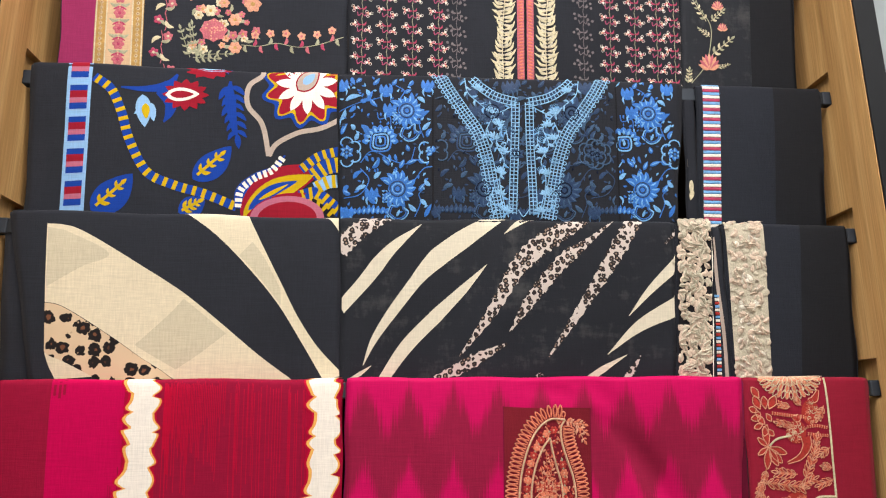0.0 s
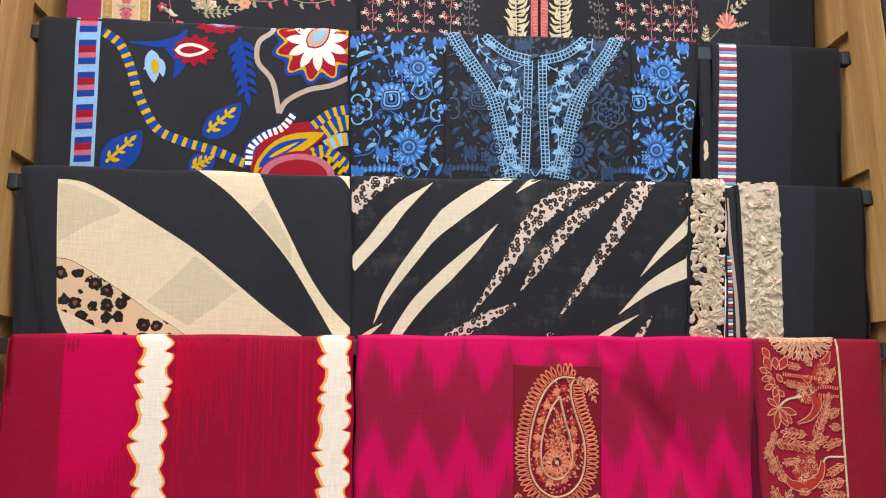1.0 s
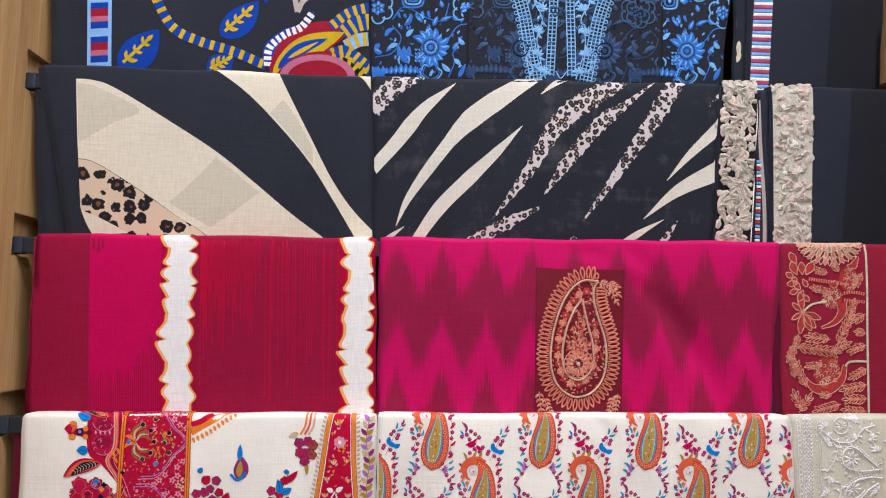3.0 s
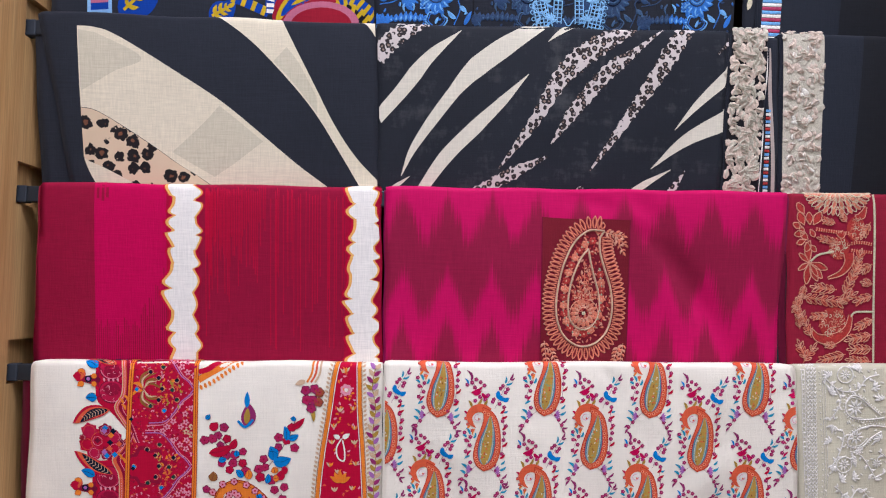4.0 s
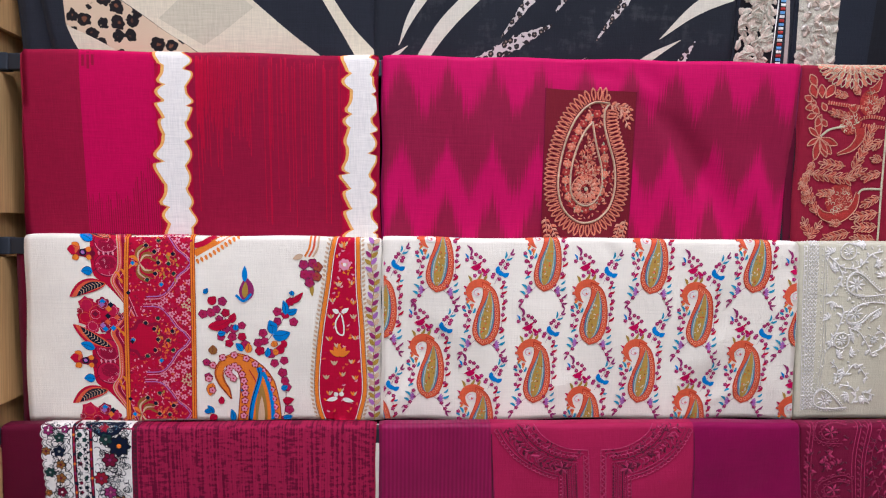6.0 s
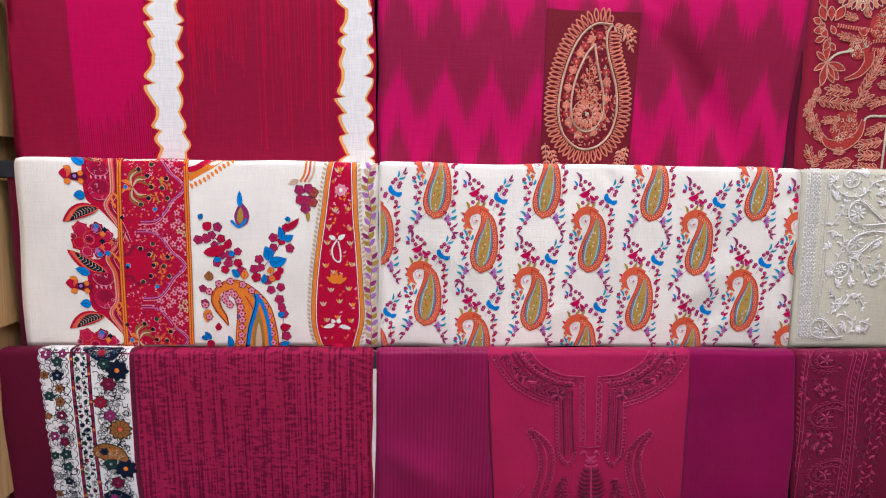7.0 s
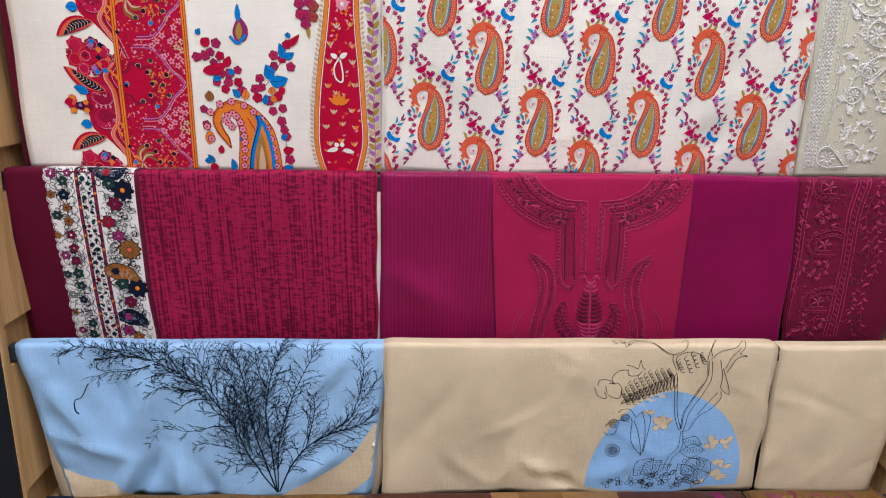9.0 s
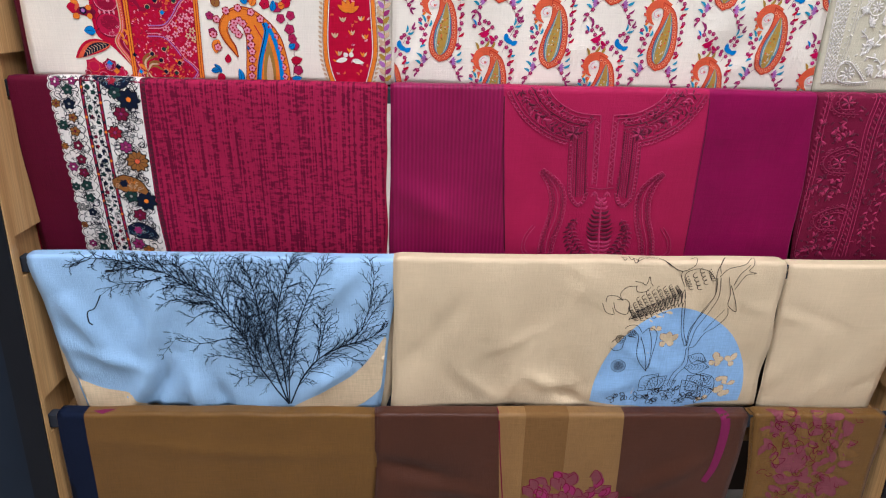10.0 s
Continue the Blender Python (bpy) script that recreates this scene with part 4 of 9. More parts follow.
def blue_panel(d, shift, drop, lo, hi, main, pale, deep):
    """Blue scrollwork: layered round flowers, an outlined rose, bells, curled stems and leaves, cut at lo and hi."""
    R2 = random.Random(22)
    at = lambda x, y: (BASE[0][0] + (x - 600 + shift) * BU, BASE[0][1] + (y - 150 + drop) * BV)
    inside = lambda *pts: all(lo <= p[0] <= hi for p in pts)

    def leaf(mat, x0, y0, x1, y1, w, bend=0.1, z=2):
        if inside(at(x0, y0), at(x1, y1)):
            d.leaf(mat, at(x0, y0), at(x1, y1), w * BU, z, 0.0007, bend, 5)

    def ring(mat, x, y, r, w, a0=0.0, a1=6.2832, z=3, tall=1.0):
        if inside(at(x - r, y), at(x + r, y)):
            d.ring(mat, at(x, y), r * BU, w * BU, z, 0.0008, tall, max(8, int(r)), a0, a1)

    def vine(mat, *pts, w=1.8):
        p = [at(*q) for q in pts]
        if inside(*p):
            d.ribbon(mat, p, w * BU, 1, 0.0006, 6)

    def round_flower(x, y, r):
        for k in range(13):
            a = -2.6 + k * 0.42
            q = r * R2.uniform(0.95, 1.3)
            leaf(main, x + r * 0.45 * math.cos(a), y + r * 0.45 * math.sin(a), x + q * math.cos(a), y + q * math.sin(a), r * 0.40, 0.12)
            leaf(pale, x + r * 0.6 * math.cos(a), y + r * 0.6 * math.sin(a), x + r * 1.05 * math.cos(a), y + r * 1.05 * math.sin(a), r * 0.10, 0.1, 4)
        if inside(at(x - r * 0.6, y), at(x + r * 0.6, y)):
            d.disc(main, at(x, y), r * 0.58 * BU, 3, 0.0006, 18, 1.0, 6, 0.05)
        ring(deep, x, y, r * 0.48, 2.4, z=5)
        ring(pale, x, y, r * 0.34, 2.0, z=5)
        ring(deep, x, y, r * 0.20, 2.4, z=5)
        for k in range(3):
            for j in range(4):
                leaf(pale, x - r * (0.5 + 0.22 * k), y + r * (0.1 + 0.22 * j), x - r * (0.4 + 0.22 * k), y + r * (0.2 + 0.22 * j), 2.6, 0, 5)

    def ringed_rose(x, y, r):
        for k in range(6):
            a = k * 1.047 + 0.5
            ring(pale, x + r * 0.62 * math.cos(a), y + r * 0.62 * math.sin(a), r * 0.42, 2.6, a - 1.7, a + 1.7)
            leaf(main, x, y, x + r * 0.5 * math.cos(a), y + r * 0.5 * math.sin(a), r * 0.32)
            leaf(pale, x + r * 0.1 * math.cos(a), y + r * 0.1 * math.sin(a), x + r * 0.42 * math.cos(a), y + r * 0.42 * math.sin(a), r * 0.1, 0, 5)
        ring(deep, x, y, r * 0.16, 3, z=5)

    def ogee(x, y, r):
        p = [(x - r, y + r * 0.2), (x - r * 0.7, y - r * 0.6), (x - r * 0.1, y - r * 0.6), (x + r * 0.5, y - r), (x + r * 0.6, y - r * 0.4), (x + r, y), (x + r * 0.6, y + r * 0.6), (x - r * 0.2, y + r * 0.8), (x - r, y + r * 0.2)]
        vine(pale, *p, w=2.4)
        vine(main, *[(x + (u - x) * 0.78, y + (v - y) * 0.78) for u, v in p], w=1.8)
        leaf(pale, x - 2, y + 8, x + 3, y - 4, 4.5, 0, 5)

    round_flower(720, 197, 27)
    round_flower(705, 336, 28)
    ringed_rose(616, 271, 25)
    ringed_rose(766, 271, 25)
    ogee(725, 238, 17)
    ogee(706, 376, 18)
    # square flower with a fan of petals
    for k in range(9):
        a = -math.pi + k * math.pi / 8
        leaf(main, 674 + 20 * math.cos(a), 252 + 18 * math.sin(a), 674 + 32 * math.cos(a), 252 + 30 * math.sin(a), 11, 0)
        leaf(pale, 674 + 18 * math.cos(a), 252 + 16 * math.sin(a), 674 + 27 * math.cos(a), 252 + 25 * math.sin(a), 4.5, 0, 4)
        leaf(main, 674 + 34 * math.cos(a), 252 + 32 * math.sin(a), 674 + 39 * math.cos(a), 252 + 37 * math.sin(a), 2.5, 0)
    for h, mt in ((15, main), (11, pale), (7, main)):
        vine(mt, (674 - h, 252 - h), (674 + h, 252 - h), (674 + h, 252 + h), (674 - h, 252 + h), (674 - h, 252 - h), w=3)
    leaf(pale, 674, 257, 674, 246, 5, 0, 5)
    for k in range(6):
        leaf(main, 650 + k * 10, 278 + 3 * math.sin(k), 654 + k * 10, 288, 5)
    # lower fan
    for k in range(8):
        leaf(main, 630 + k * 8, 380, 632 + k * 8, 362 + abs(k - 3.5) * 2, 8, 0)
        leaf(pale, 631 + k * 8, 378, 632 + k * 8, 368 + abs(k - 3.5) * 2, 3, 0, 4)
    # bells
    for x, y in ((605, 152), (757, 150), (683, 160), (690, 195), (617, 378), (660, 345)):
        for k in (-1, 0, 1):
            leaf(main, x, y + 12, x + k * 9, y - 12, 10, 0.1 * k)
        leaf(pale, x - 4, y + 2, x - 6, y + 20, 3.5, 0.2)
        leaf(pale, x + 3, y + 2, x + 8, y + 18, 3.5, -0.2)
    # stems
    vine(main, (600, 200), (630, 185), (655, 178), (675, 172))
    vine(main, (640, 290), (660, 270), (700, 288), (725, 290), (735, 262))
    vine(main, (668, 200), (672, 212), (690, 208), (692, 225))
    vine(main, (735, 320), (750, 300), (765, 296))
    vine(main, (640, 300), (655, 320), (640, 345), (612, 352))
    vine(main, (735, 385), (745, 360), (742, 345), (752, 335))
    vine(main, (700, 150), (715, 160), (708, 175))
    vine(main, (752, 200), (742, 220), (750, 245))
    for x0, y0, x1, y1 in ((612, 180, 640, 170), (630, 188, 618, 200), (640, 182, 660, 160), (655, 170, 648, 158), (655, 175, 668, 190), (640, 225, 656, 232), (650, 240, 640, 222), (604, 215, 612, 195), (606, 240, 616, 220), (600, 230, 606, 212), (630, 250, 636, 236), (628, 232, 622, 222),
                           (660, 300, 672, 282), (690, 295, 678, 284), (708, 300, 716, 284), (720, 292, 740, 284), (724, 270, 720, 258), (742, 282, 752, 290), (628, 318, 644, 304), (650, 330, 632, 338), (624, 345, 610, 338), (620, 330, 612, 342), (655, 352, 668, 362), (664, 318, 676, 306),
                           (742, 340, 752, 326), (744, 355, 756, 365), (738, 375, 724, 362), (752, 385, 764, 362), (745, 210, 760, 196), (748, 232, 762, 216), (756, 244, 764, 228), (738, 172, 752, 182), (694, 150, 702, 138), (716, 165, 728, 158), (660, 150, 672, 136), (622, 136, 628, 150), (730, 140, 722, 150), (762, 330, 752, 318), (640, 138, 630, 146), (705, 305, 696, 312)):
        leaf(R2.choice((main, main, pale)), x0, y0, x1, y1, 7.5, R2.uniform(-0.15, 0.15))
        if R2.random() < 0.45:
            leaf(pale, x0 + (x1 - x0) * 0.2, y0 + (y1 - y0) * 0.2, x0 + (x1 - x0) * 0.85, y0 + (y1 - y0) * 0.85, 2.2, 0, 5)
    for n in range(120):
        x, y, a = R2.uniform(600, 768), R2.uniform(135, 388), R2.uniform(0, 6.28)
        leaf(R2.choice((main, main, pale, deep)), x, y, x + 7 * math.cos(a), y + 7 * math.sin(a), 3.2)


d = Drawing(s22)
EDGES = [(0.1104, 0.121), (0.4375, 0.1125)]
blue_panel(d, 0, 0, -0.06, EDGES[0][0], "blue_thread", "sky_thread", "dim_blue_thread")
d.done("side_embroidery", c22, "bright blue thread flowers")
d = Drawing(s22)
blue_panel(d, 437, -6, EDGES[1][0], 0.56, "blue_thread", "sky_thread", "dim_blue_thread")
d.done("side_embroidery", c22, "bright blue thread flowers")
d = Drawing(s22)
for shift in (152, 296):
    blue_panel(d, shift, -4, EDGES[0][0] + 0.002, EDGES[1][0] - 0.002, "dim_blue_thread", "slate_thread", "navy_ink")
blue_panel(d, 437, -6, EDGES[0][0] + 0.002, EDGES[1][0] - 0.002, "dim_blue_thread", "slate_thread", "navy_ink")
for u, v in EDGES:
    d.ribbon("black_ink", [(u, -0.01), (u, 0.1), (u + 0.001, 0.26)], 0.0022, 3)
d.done("veiled_embroidery", c22, "dim blue flowers under the sheer front")
d = Drawing(s22)


def mesh_band(pts, width, cells, gap):
    """Drawn-thread work: a band of small square holes between stitched bars."""
    p = smooth_path(pts, 10)
    g = np.gradient(p, axis=0)
    g /= np.linalg.norm(g, axis=1)[:, None] + 1e-9
    n = np.stack([-g[:, 1], g[:, 0]], 1)
    for k in range(cells + 1):
        d.ribbon("yoke_thread", p + n * width * (k / cells - 0.5), 0.0019, 4, 0.0007, smooth=False)
    for u, v, gu, gv in spaced(pts, gap):
        d.ribbon("yoke_thread", [(u + gv * width * 0.5, v - gu * width * 0.5), (u - gv * width * 0.5, v + gu * width * 0.5)], 0.0017, 4, 0.0008, 4)


for s in (False, True):
    turn = (lambda p: mirror(p, 0.2682)) if s else (lambda p: p)
    sgn = -1 if s else 1
    outer = turn([(0.1225, -0.0005), (0.142, 0.0335), (0.1658, 0.0685), (0.1895, 0.103), (0.2054, 0.147), (0.2152, 0.196), (0.2266, 0.253)])
    mesh_band(outer, 0.019, 3, 0.0058)
    for u, v, gu, gv in spaced([(u - sgn * 0.0135, v) for u, v in outer], 0.0108):
        d.ring("yoke_thread", (u, v), 0.0030, 0.0016, 4, 0.0009, n=8)
    mesh_band(turn([(0.1783, 0.005), (0.1961, 0.0215), (0.222, 0.0375), (0.2591, 0.047)]), 0.015, 2, 0.0066)
    mesh_band(turn([(0.2561, 0.047), (0.2546, 0.1155), (0.2519, 0.1855), (0.2496, 0.2445)]), 0.0135, 2, 0.0066)
    for p in ([(0.1663, 0.0055), (0.172, 0.032), (0.1939, 0.052), (0.2157, 0.0715)], [(0.2157, 0.0715), (0.2316, 0.091), (0.2214, 0.1215), (0.2353, 0.151), (0.2272, 0.1855), (0.2348, 0.225), (0.2425, 0.2495)], [(0.2489, 0.055), (0.2238, 0.066), (0.2098, 0.056)], [(0.2116, 0.0815), (0.2035, 0.1025), (0.2154, 0.122)], [(0.2386, 0.096), (0.2415, 0.116), (0.2314, 0.134)], [(0.2192, 0.196), (0.211, 0.216), (0.2227, 0.2375)]):
        d.ribbon("yoke_thread", turn(p), 0.0019, 3, 0.0009, 8)
        for k, (u, v, gu, gv) in enumerate(spaced(turn(p), 0.0100)):
            a = math.atan2(gv, gu) + (-1) ** k * 0.9
            l = rng.uniform(0.008, 0.013)
            d.leaf("yoke_thread" if k % 3 else "sky_thread", (u, v), (u + l * math.cos(a), v + l * math.sin(a)), l * 0.34, 3, 0.0011, 0.15, 5)
    for c in turn([(0.2118, 0.0665), (0.1891, 0.026), (0.2236, 0.0885), (0.2334, 0.136), (0.2154, 0.112), (0.2273, 0.1735), (0.227, 0.2105), (0.2376, 0.24)]):
        for k in range(5):
            a = -2.6 + k * 0.6
            d.leaf("yoke_thread", c, (c[0] + sgn * 0.013 * math.cos(a), c[1] + 0.013 * math.sin(a)), 0.0044, 4, 0.0012, 0.1, 5)
    for c in turn([(0.2356, 0.088), (0.2295, 0.1045), (0.2313, 0.158), (0.2084, 0.142), (0.2059, 0.046)]):
        for k in range(4):
            d.ring("sky_thread", c, 0.004 + 0.003 * k, 0.0010, 3, 0.0008, n=8, start=1.0, end=2.8)
d.ribbon("yoke_thread", [(0.2595, 0.2365), (0.2684, 0.248), (0.2784, 0.2365)], 0.0018, 4, 0.0008)
d.done("yoke_embroidery", c22, "pale blue embroidered neck yoke")

# ---- second row: striped ribbon edge and tucked folds ----
d = Drawing(s23)
for i in range(50):
    v = -0.012 + i * 0.0060
    f = max(0, v) / 0.245
    l, r = 0.5992 + (0.591 - 0.5992) * f, 0.6302 + (0.6231 - 0.6302) * f
    d.ribbon(("white_thread", "crimson_thread", "sky_thread")[i % 3], [(l, v), (r, v + 0.0003)], 0.0052, 1, 0.0011, 6)
d.done("ribbon_edge", c23, "striped ribbon in red, white and blue thread")
t23, q23 = cloth(2, 0.5646, 0.5846, "black_lawn", "dark tucked fold of cloth between two cloths", seed=24, layers=1, out=-0.006, puff=0.4, length=0.25, thick=0.003)
d = Drawing(q23)
for p in ([(0.5733, 0.1679), (0.5731, 0.1955)], [(0.5495, 0.1454), (0.5479, 0.1269)], [(0.5758, 0.1863), (0.5704, 0.2046)]):
    d.leaf("cream_thread", p[0], p[1], 0.008, 1, 0.0006)
d.done("thread_leaves", t23, "cream thread leaves")

# ---- third row: zebra and leopard ----
d = Drawing(s31)
d.between("cream_ink", [(-0.5045, 0.016), (-0.4799, 0.018), (-0.4492, 0.0275), (-0.3799, 0.065), (-0.299, 0.117), (-0.2277, 0.1724), (-0.1666, 0.221), (-0.113, 0.2606)], [(-0.4994, 0.1402), (-0.4798, 0.1439), (-0.45, 0.1594), (-0.39, 0.1959), (-0.3498, 0.2238), (-0.3248, 0.2395), (-0.3021, 0.2557), (-0.2744, 0.2753)], 1, steps=10)
d.between("cream_shade", [(-0.3613, 0.2041), (-0.3341, 0.1798), (-0.3077, 0.1554), (-0.2876, 0.134)], [(-0.2951, 0.2442), (-0.266, 0.2255), (-0.2417, 0.2067), (-0.2193, 0.1884)], 1.3)
d.between("cream_shade", [(-0.5028, 0.022), (-0.5011, 0.0612), (-0.4989, 0.1162)], [(-0.4772, 0.0265), (-0.4071, 0.0614), (-0.448, 0.0843)], 1.3)
d.done("zebra_band", c31, "woven cream zebra band")
d = Drawing(s31)
d.between("cream_ink", [(-0.2954, -0.0079), (-0.2365, 0.0358), (-0.1798, 0.0918), (-0.1383, 0.1419), (-0.1017, 0.2001), (-0.0652, 0.2612)], [(-0.1949, -0.0102), (-0.1752, 0.0294), (-0.1392, 0.0992), (-0.1076, 0.1607), (-0.0737, 0.2109), (-0.0324, 0.2534)], 1, steps=10)
d.between("cream_shade", [(-0.2036, 0.0637), (-0.1757, 0.0917), (-0.1352, 0.1418)], [(-0.183, 0.0408), (-0.1632, 0.066), (-0.1358, 0.1165)], 1.3)
d.done("zebra_band", c31, "woven cream zebra band")
d = Drawing(s31)
d.between("cream_ink", [(-0.0728, -0.0037), (-0.0572, 0.0063), (-0.0409, 0.0292)], [(-0.06, -0.005), (-0.0497, -0.0031), (-0.0414, 0.0008)], 1)
d.done("zebra_band", c31, "woven cream zebra band")
d = Drawing(s31)
d.between("cream_ink", [(-0.4961, 0.2179), (-0.4616, 0.2349), (-0.422, 0.2542)], [(-0.495, 0.2214), (-0.488, 0.24), (-0.4775, 0.2596)], 1)
d.done("zebra_band", c31, "woven cream zebra band")
d = Drawing(s31)
d.between("leopard_large", [(-0.4993, 0.1412), (-0.4797, 0.1448), (-0.4499, 0.1604), (-0.39, 0.1969), (-0.3498, 0.2243), (-0.3247, 0.24), (-0.3005, 0.2582)], [(-0.4962, 0.2165), (-0.4887, 0.2228), (-0.4715, 0.23), (-0.4517, 0.2387), (-0.4319, 0.2494), (-0.4071, 0.263), (-0.3722, 0.2835)], 2)
d.done("leopard_patch", c31, "leopard-spotted patch")
c34, s34 = cloth(3, -0.5728, -0.5087, "black_cotton", "loose back fold of a black cloth", -0.5627, -0.4806, seed=35, layers=1, out=-0.008, puff=0.6)
K = 1 / 1565
for p, w in (([(-0.0433, 0.1496), (-0.0038, 0.1045), (0.0384, 0.0515), (0.0886, 0.0083)], (44, 46, 52, 34, 2)), ([(-0.0041, 0.2383), (0.0159, 0.1926), (0.0579, 0.1311), (0.1005, 0.0781), (0.1437, 0.0432), (0.2249, -0.0084)], (2, 22, 38, 44, 72, 72, 40)),
             ([(0.0231, 0.2682), (0.065, 0.2073), (0.1137, 0.1578), (0.1567, 0.1173), (0.1964, 0.077)], (34, 48, 50, 34, 2)), ([(0.2263, 0.0254), (0.247, 0.0087), (0.2754, -0.0082)], (2, 18, 22)),
             ([(0.434, 0.1591), (0.4727, 0.1155), (0.5261, 0.0649)], (2, 28, 48)), ([(0.3967, 0.2203), (0.453, 0.1751), (0.5272, 0.1379)], (2, 42, 74)), ([(0.3542, 0.2656), (0.389, 0.2438), (0.4297, 0.2219)], (26, 24, 2)), ([(-0.0256, 0.2626), (-0.0076, 0.251), (0.0092, 0.2387)], (14, 14, 2))):
    d = Drawing(s32)
    d.ribbon("ecru_ink", [(a + 0.0015, b + 0.001) for a, b in p], [x * K * 0.7 for x in w], 1, steps=8)
    d.done("zebra_stripe", c32, "cream zebra stripe")
d = Drawing(s32)
for p, w in (([(-0.045, 0.0561), (-0.0113, 0.0216), (0.0345, -0.0066)], (46, 44, 34)), ([(0.1526, 0.2252), (0.2068, 0.1535), (0.2504, 0.0817), (0.3008, 0.0339), (0.3677, -0.0027)], (3, 24, 36, 52, 50, 24)), ([(0.2356, 0.1864), (0.2756, 0.1278), (0.3261, 0.0679), (0.3644, 0.0389), (0.4145, 0.0001)], (3, 30, 36, 34, 14, 2)),
             ([(0.2996, 0.225), (0.3513, 0.1515), (0.4025, 0.0759), (0.4479, 0.0025), (0.4577, -0.0135)], (3, 20, 32, 44, 40, 10)), ([(0.1147, 0.2632), (0.1761, 0.2323), (0.2307, 0.2061)], (26, 32, 5)), ([(0.4269, 0.2632), (0.4397, 0.2465), (0.4539, 0.2247)], (16, 16, 2)),
             ([(0.5025, 0.0394), (0.5156, 0.0246), (0.5221, 0.0168)], (4, 8, 12)), ([(0.2789, 0.257), (0.2883, 0.2521)], (8, 8))):
    p = smooth_path(p, 14)
    t = np.linspace(0, 1, len(p))
    ww = np.interp(t, np.linspace(0, 1, len(w)), w) * K * (1 + 0.16 * np.sin(np.arange(len(p)) * 1.9))
    d.ribbon("leopard_small", p, list(ww), 1, smooth=False)
d.done("leopard_print", c32, "leopard-spotted stripes")


def lace(sheet, parent, left, right, mats, n, ground, seed, big=0.013, gap="dusk_thread"):
    """A lace band of overlapping raised petals."""
    r = random.Random(seed)
    d = Drawing(sheet)
    d.band(ground, left, right, 1)
    l0, l1 = left
    r0, r1 = right
    for i in range(n):
        v = -0.012 + 0.285 * (i + r.random()) / n
        f = max(0, v) / 0.26
        a, b = l0 + (l1 - l0) * f, r0 + (r1 - r0) * f
        c = (r.uniform(a + 0.004, b - 0.004), v)
        t, s = r.uniform(0, 6.28), r.uniform(0.65, 1.2) * big
        e = (c[0] + s * math.cos(t), c[1] + s * math.sin(t))
        e = (min(max(e[0], a), b), e[1])
        m = r.choice(mats)
        w, z = s * r.uniform(0.5, 0.75), r.uniform(2, 5)
        d.leaf(gap, c, e, w + 0.0014, z - 0.4, 0.0010, 0.1, 6, 1.1)
        d.leaf(m, c, e, w, z, 0.0016, 0.1, 6, 1.1)
        if r.random() < 0.5:
            d.leaf(mats[-1], c, e, s * 0.16, 9, 0.0022, 0.1, 4)
    d.done("lace_band", parent, "raised floral lace band")


c35, s35 = cloth(3, 0.5212, 0.5843, "black_lawn", "folded cloth edged with a dense beige lace band", 0.5135, 0.5767, seed=36, layers=1, out=0.003, puff=0.5)
lace(s35, c35, (0.5241, 0.5164), (0.5813, 0.5729), ("lace_thread", "lace_thread", "lace_thread", "pale_lace"), 430, "black_ink", 3, 0.0150, "black_fold")
d = Drawing(s35)
d.band("white_thread", (0.5823, 0.5738), (0.5843, 0.5757), 4)
d.done("piping", c35, "white piping")
c36, s36 = cloth(3, 0.5872, 0.6028, "black_cotton", "narrow tucked fold with a beaded edge", 0.5805, 0.6094, seed=37, layers=1, out=-0.005, puff=0.4, thick=0.003)
d = Drawing(s36)
for i in range(26):
    d.ribbon(("sky_thread", "white_thread", "scarlet_thread")[i % 3], [(0.5871 - 0.002, 0.12 + i * 0.0058), (0.5929, 0.12 + i * 0.0058)], 0.0042, 1, 0.0008, 3)
d.ribbon("taupe_ink", [(0.5875, 0.02), (0.5914, 0.1), (0.6001, 0.2), (0.602, 0.284)], 0.006, 1)
d.done("beaded_edge", c36, "small red, white and blue beads")
lace(s33, c33, (0.6076, 0.6152), (0.6762, 0.6761), ("pale_lace", "pale_lace", "lace_thread", "pale_lace", "ivory_thread", "lace_thread"), 230, "pale_lace", 4, 0.013, "taupe_ink")

# upright fold tone of plain black cloth, put into the colour as darker bands
for sh, th, l, r in ((s23, c23, (0.7322, 0.7231), (0.84, 0.84)), (s33, c33, (0.7418, 0.7291), (0.84, 0.84)), (s13, c13, (0.7181, 0.7128), (0.84, 0.84))):
    d = Drawing(sh)
    d.band("black_fold", l, r, 0.5)
    d.done("folded_overlap", th, "second layer of the folded black cloth")

# ---- fourth row: crimson cloth with scalloped bands ----
def streaked(name, one, two, size, cut, lean=0.0):
    """Cloth with dark dashes woven along the threads."""
    m, nt, b = material(name, 0.75)
    dull(b)
    tall = noise_node(nt, (size * 4.2, 1, size * 0.09), detail=2)
    wide = noise_node(nt, (size * 1.1, 1, size * 3.2), detail=2)
    spots = ramp(nt, mixed(nt, tall, wide, 0.44), [(cut - 0.04, grey(1)), (cut + 0.035, grey(0))])
    fine = noise_node(nt, (900, 60, 40), detail=2)
    c = mixed(nt, lin(one), lin(two), spots)
    c = mixed(nt, c, ramp(nt, fine, [(0.3, grey(0.86)), (0.7, grey(1.12))]), 1.0, "MULTIPLY")
    nt.links.new(c, b.inputs["Base Color"])
    bumped(nt, b, mixed(nt, spots, fine, 0.6), 0.25, 0.001)
    return m


streaked("hatch_print", "981c42", "640f2d", 62, 0.488)


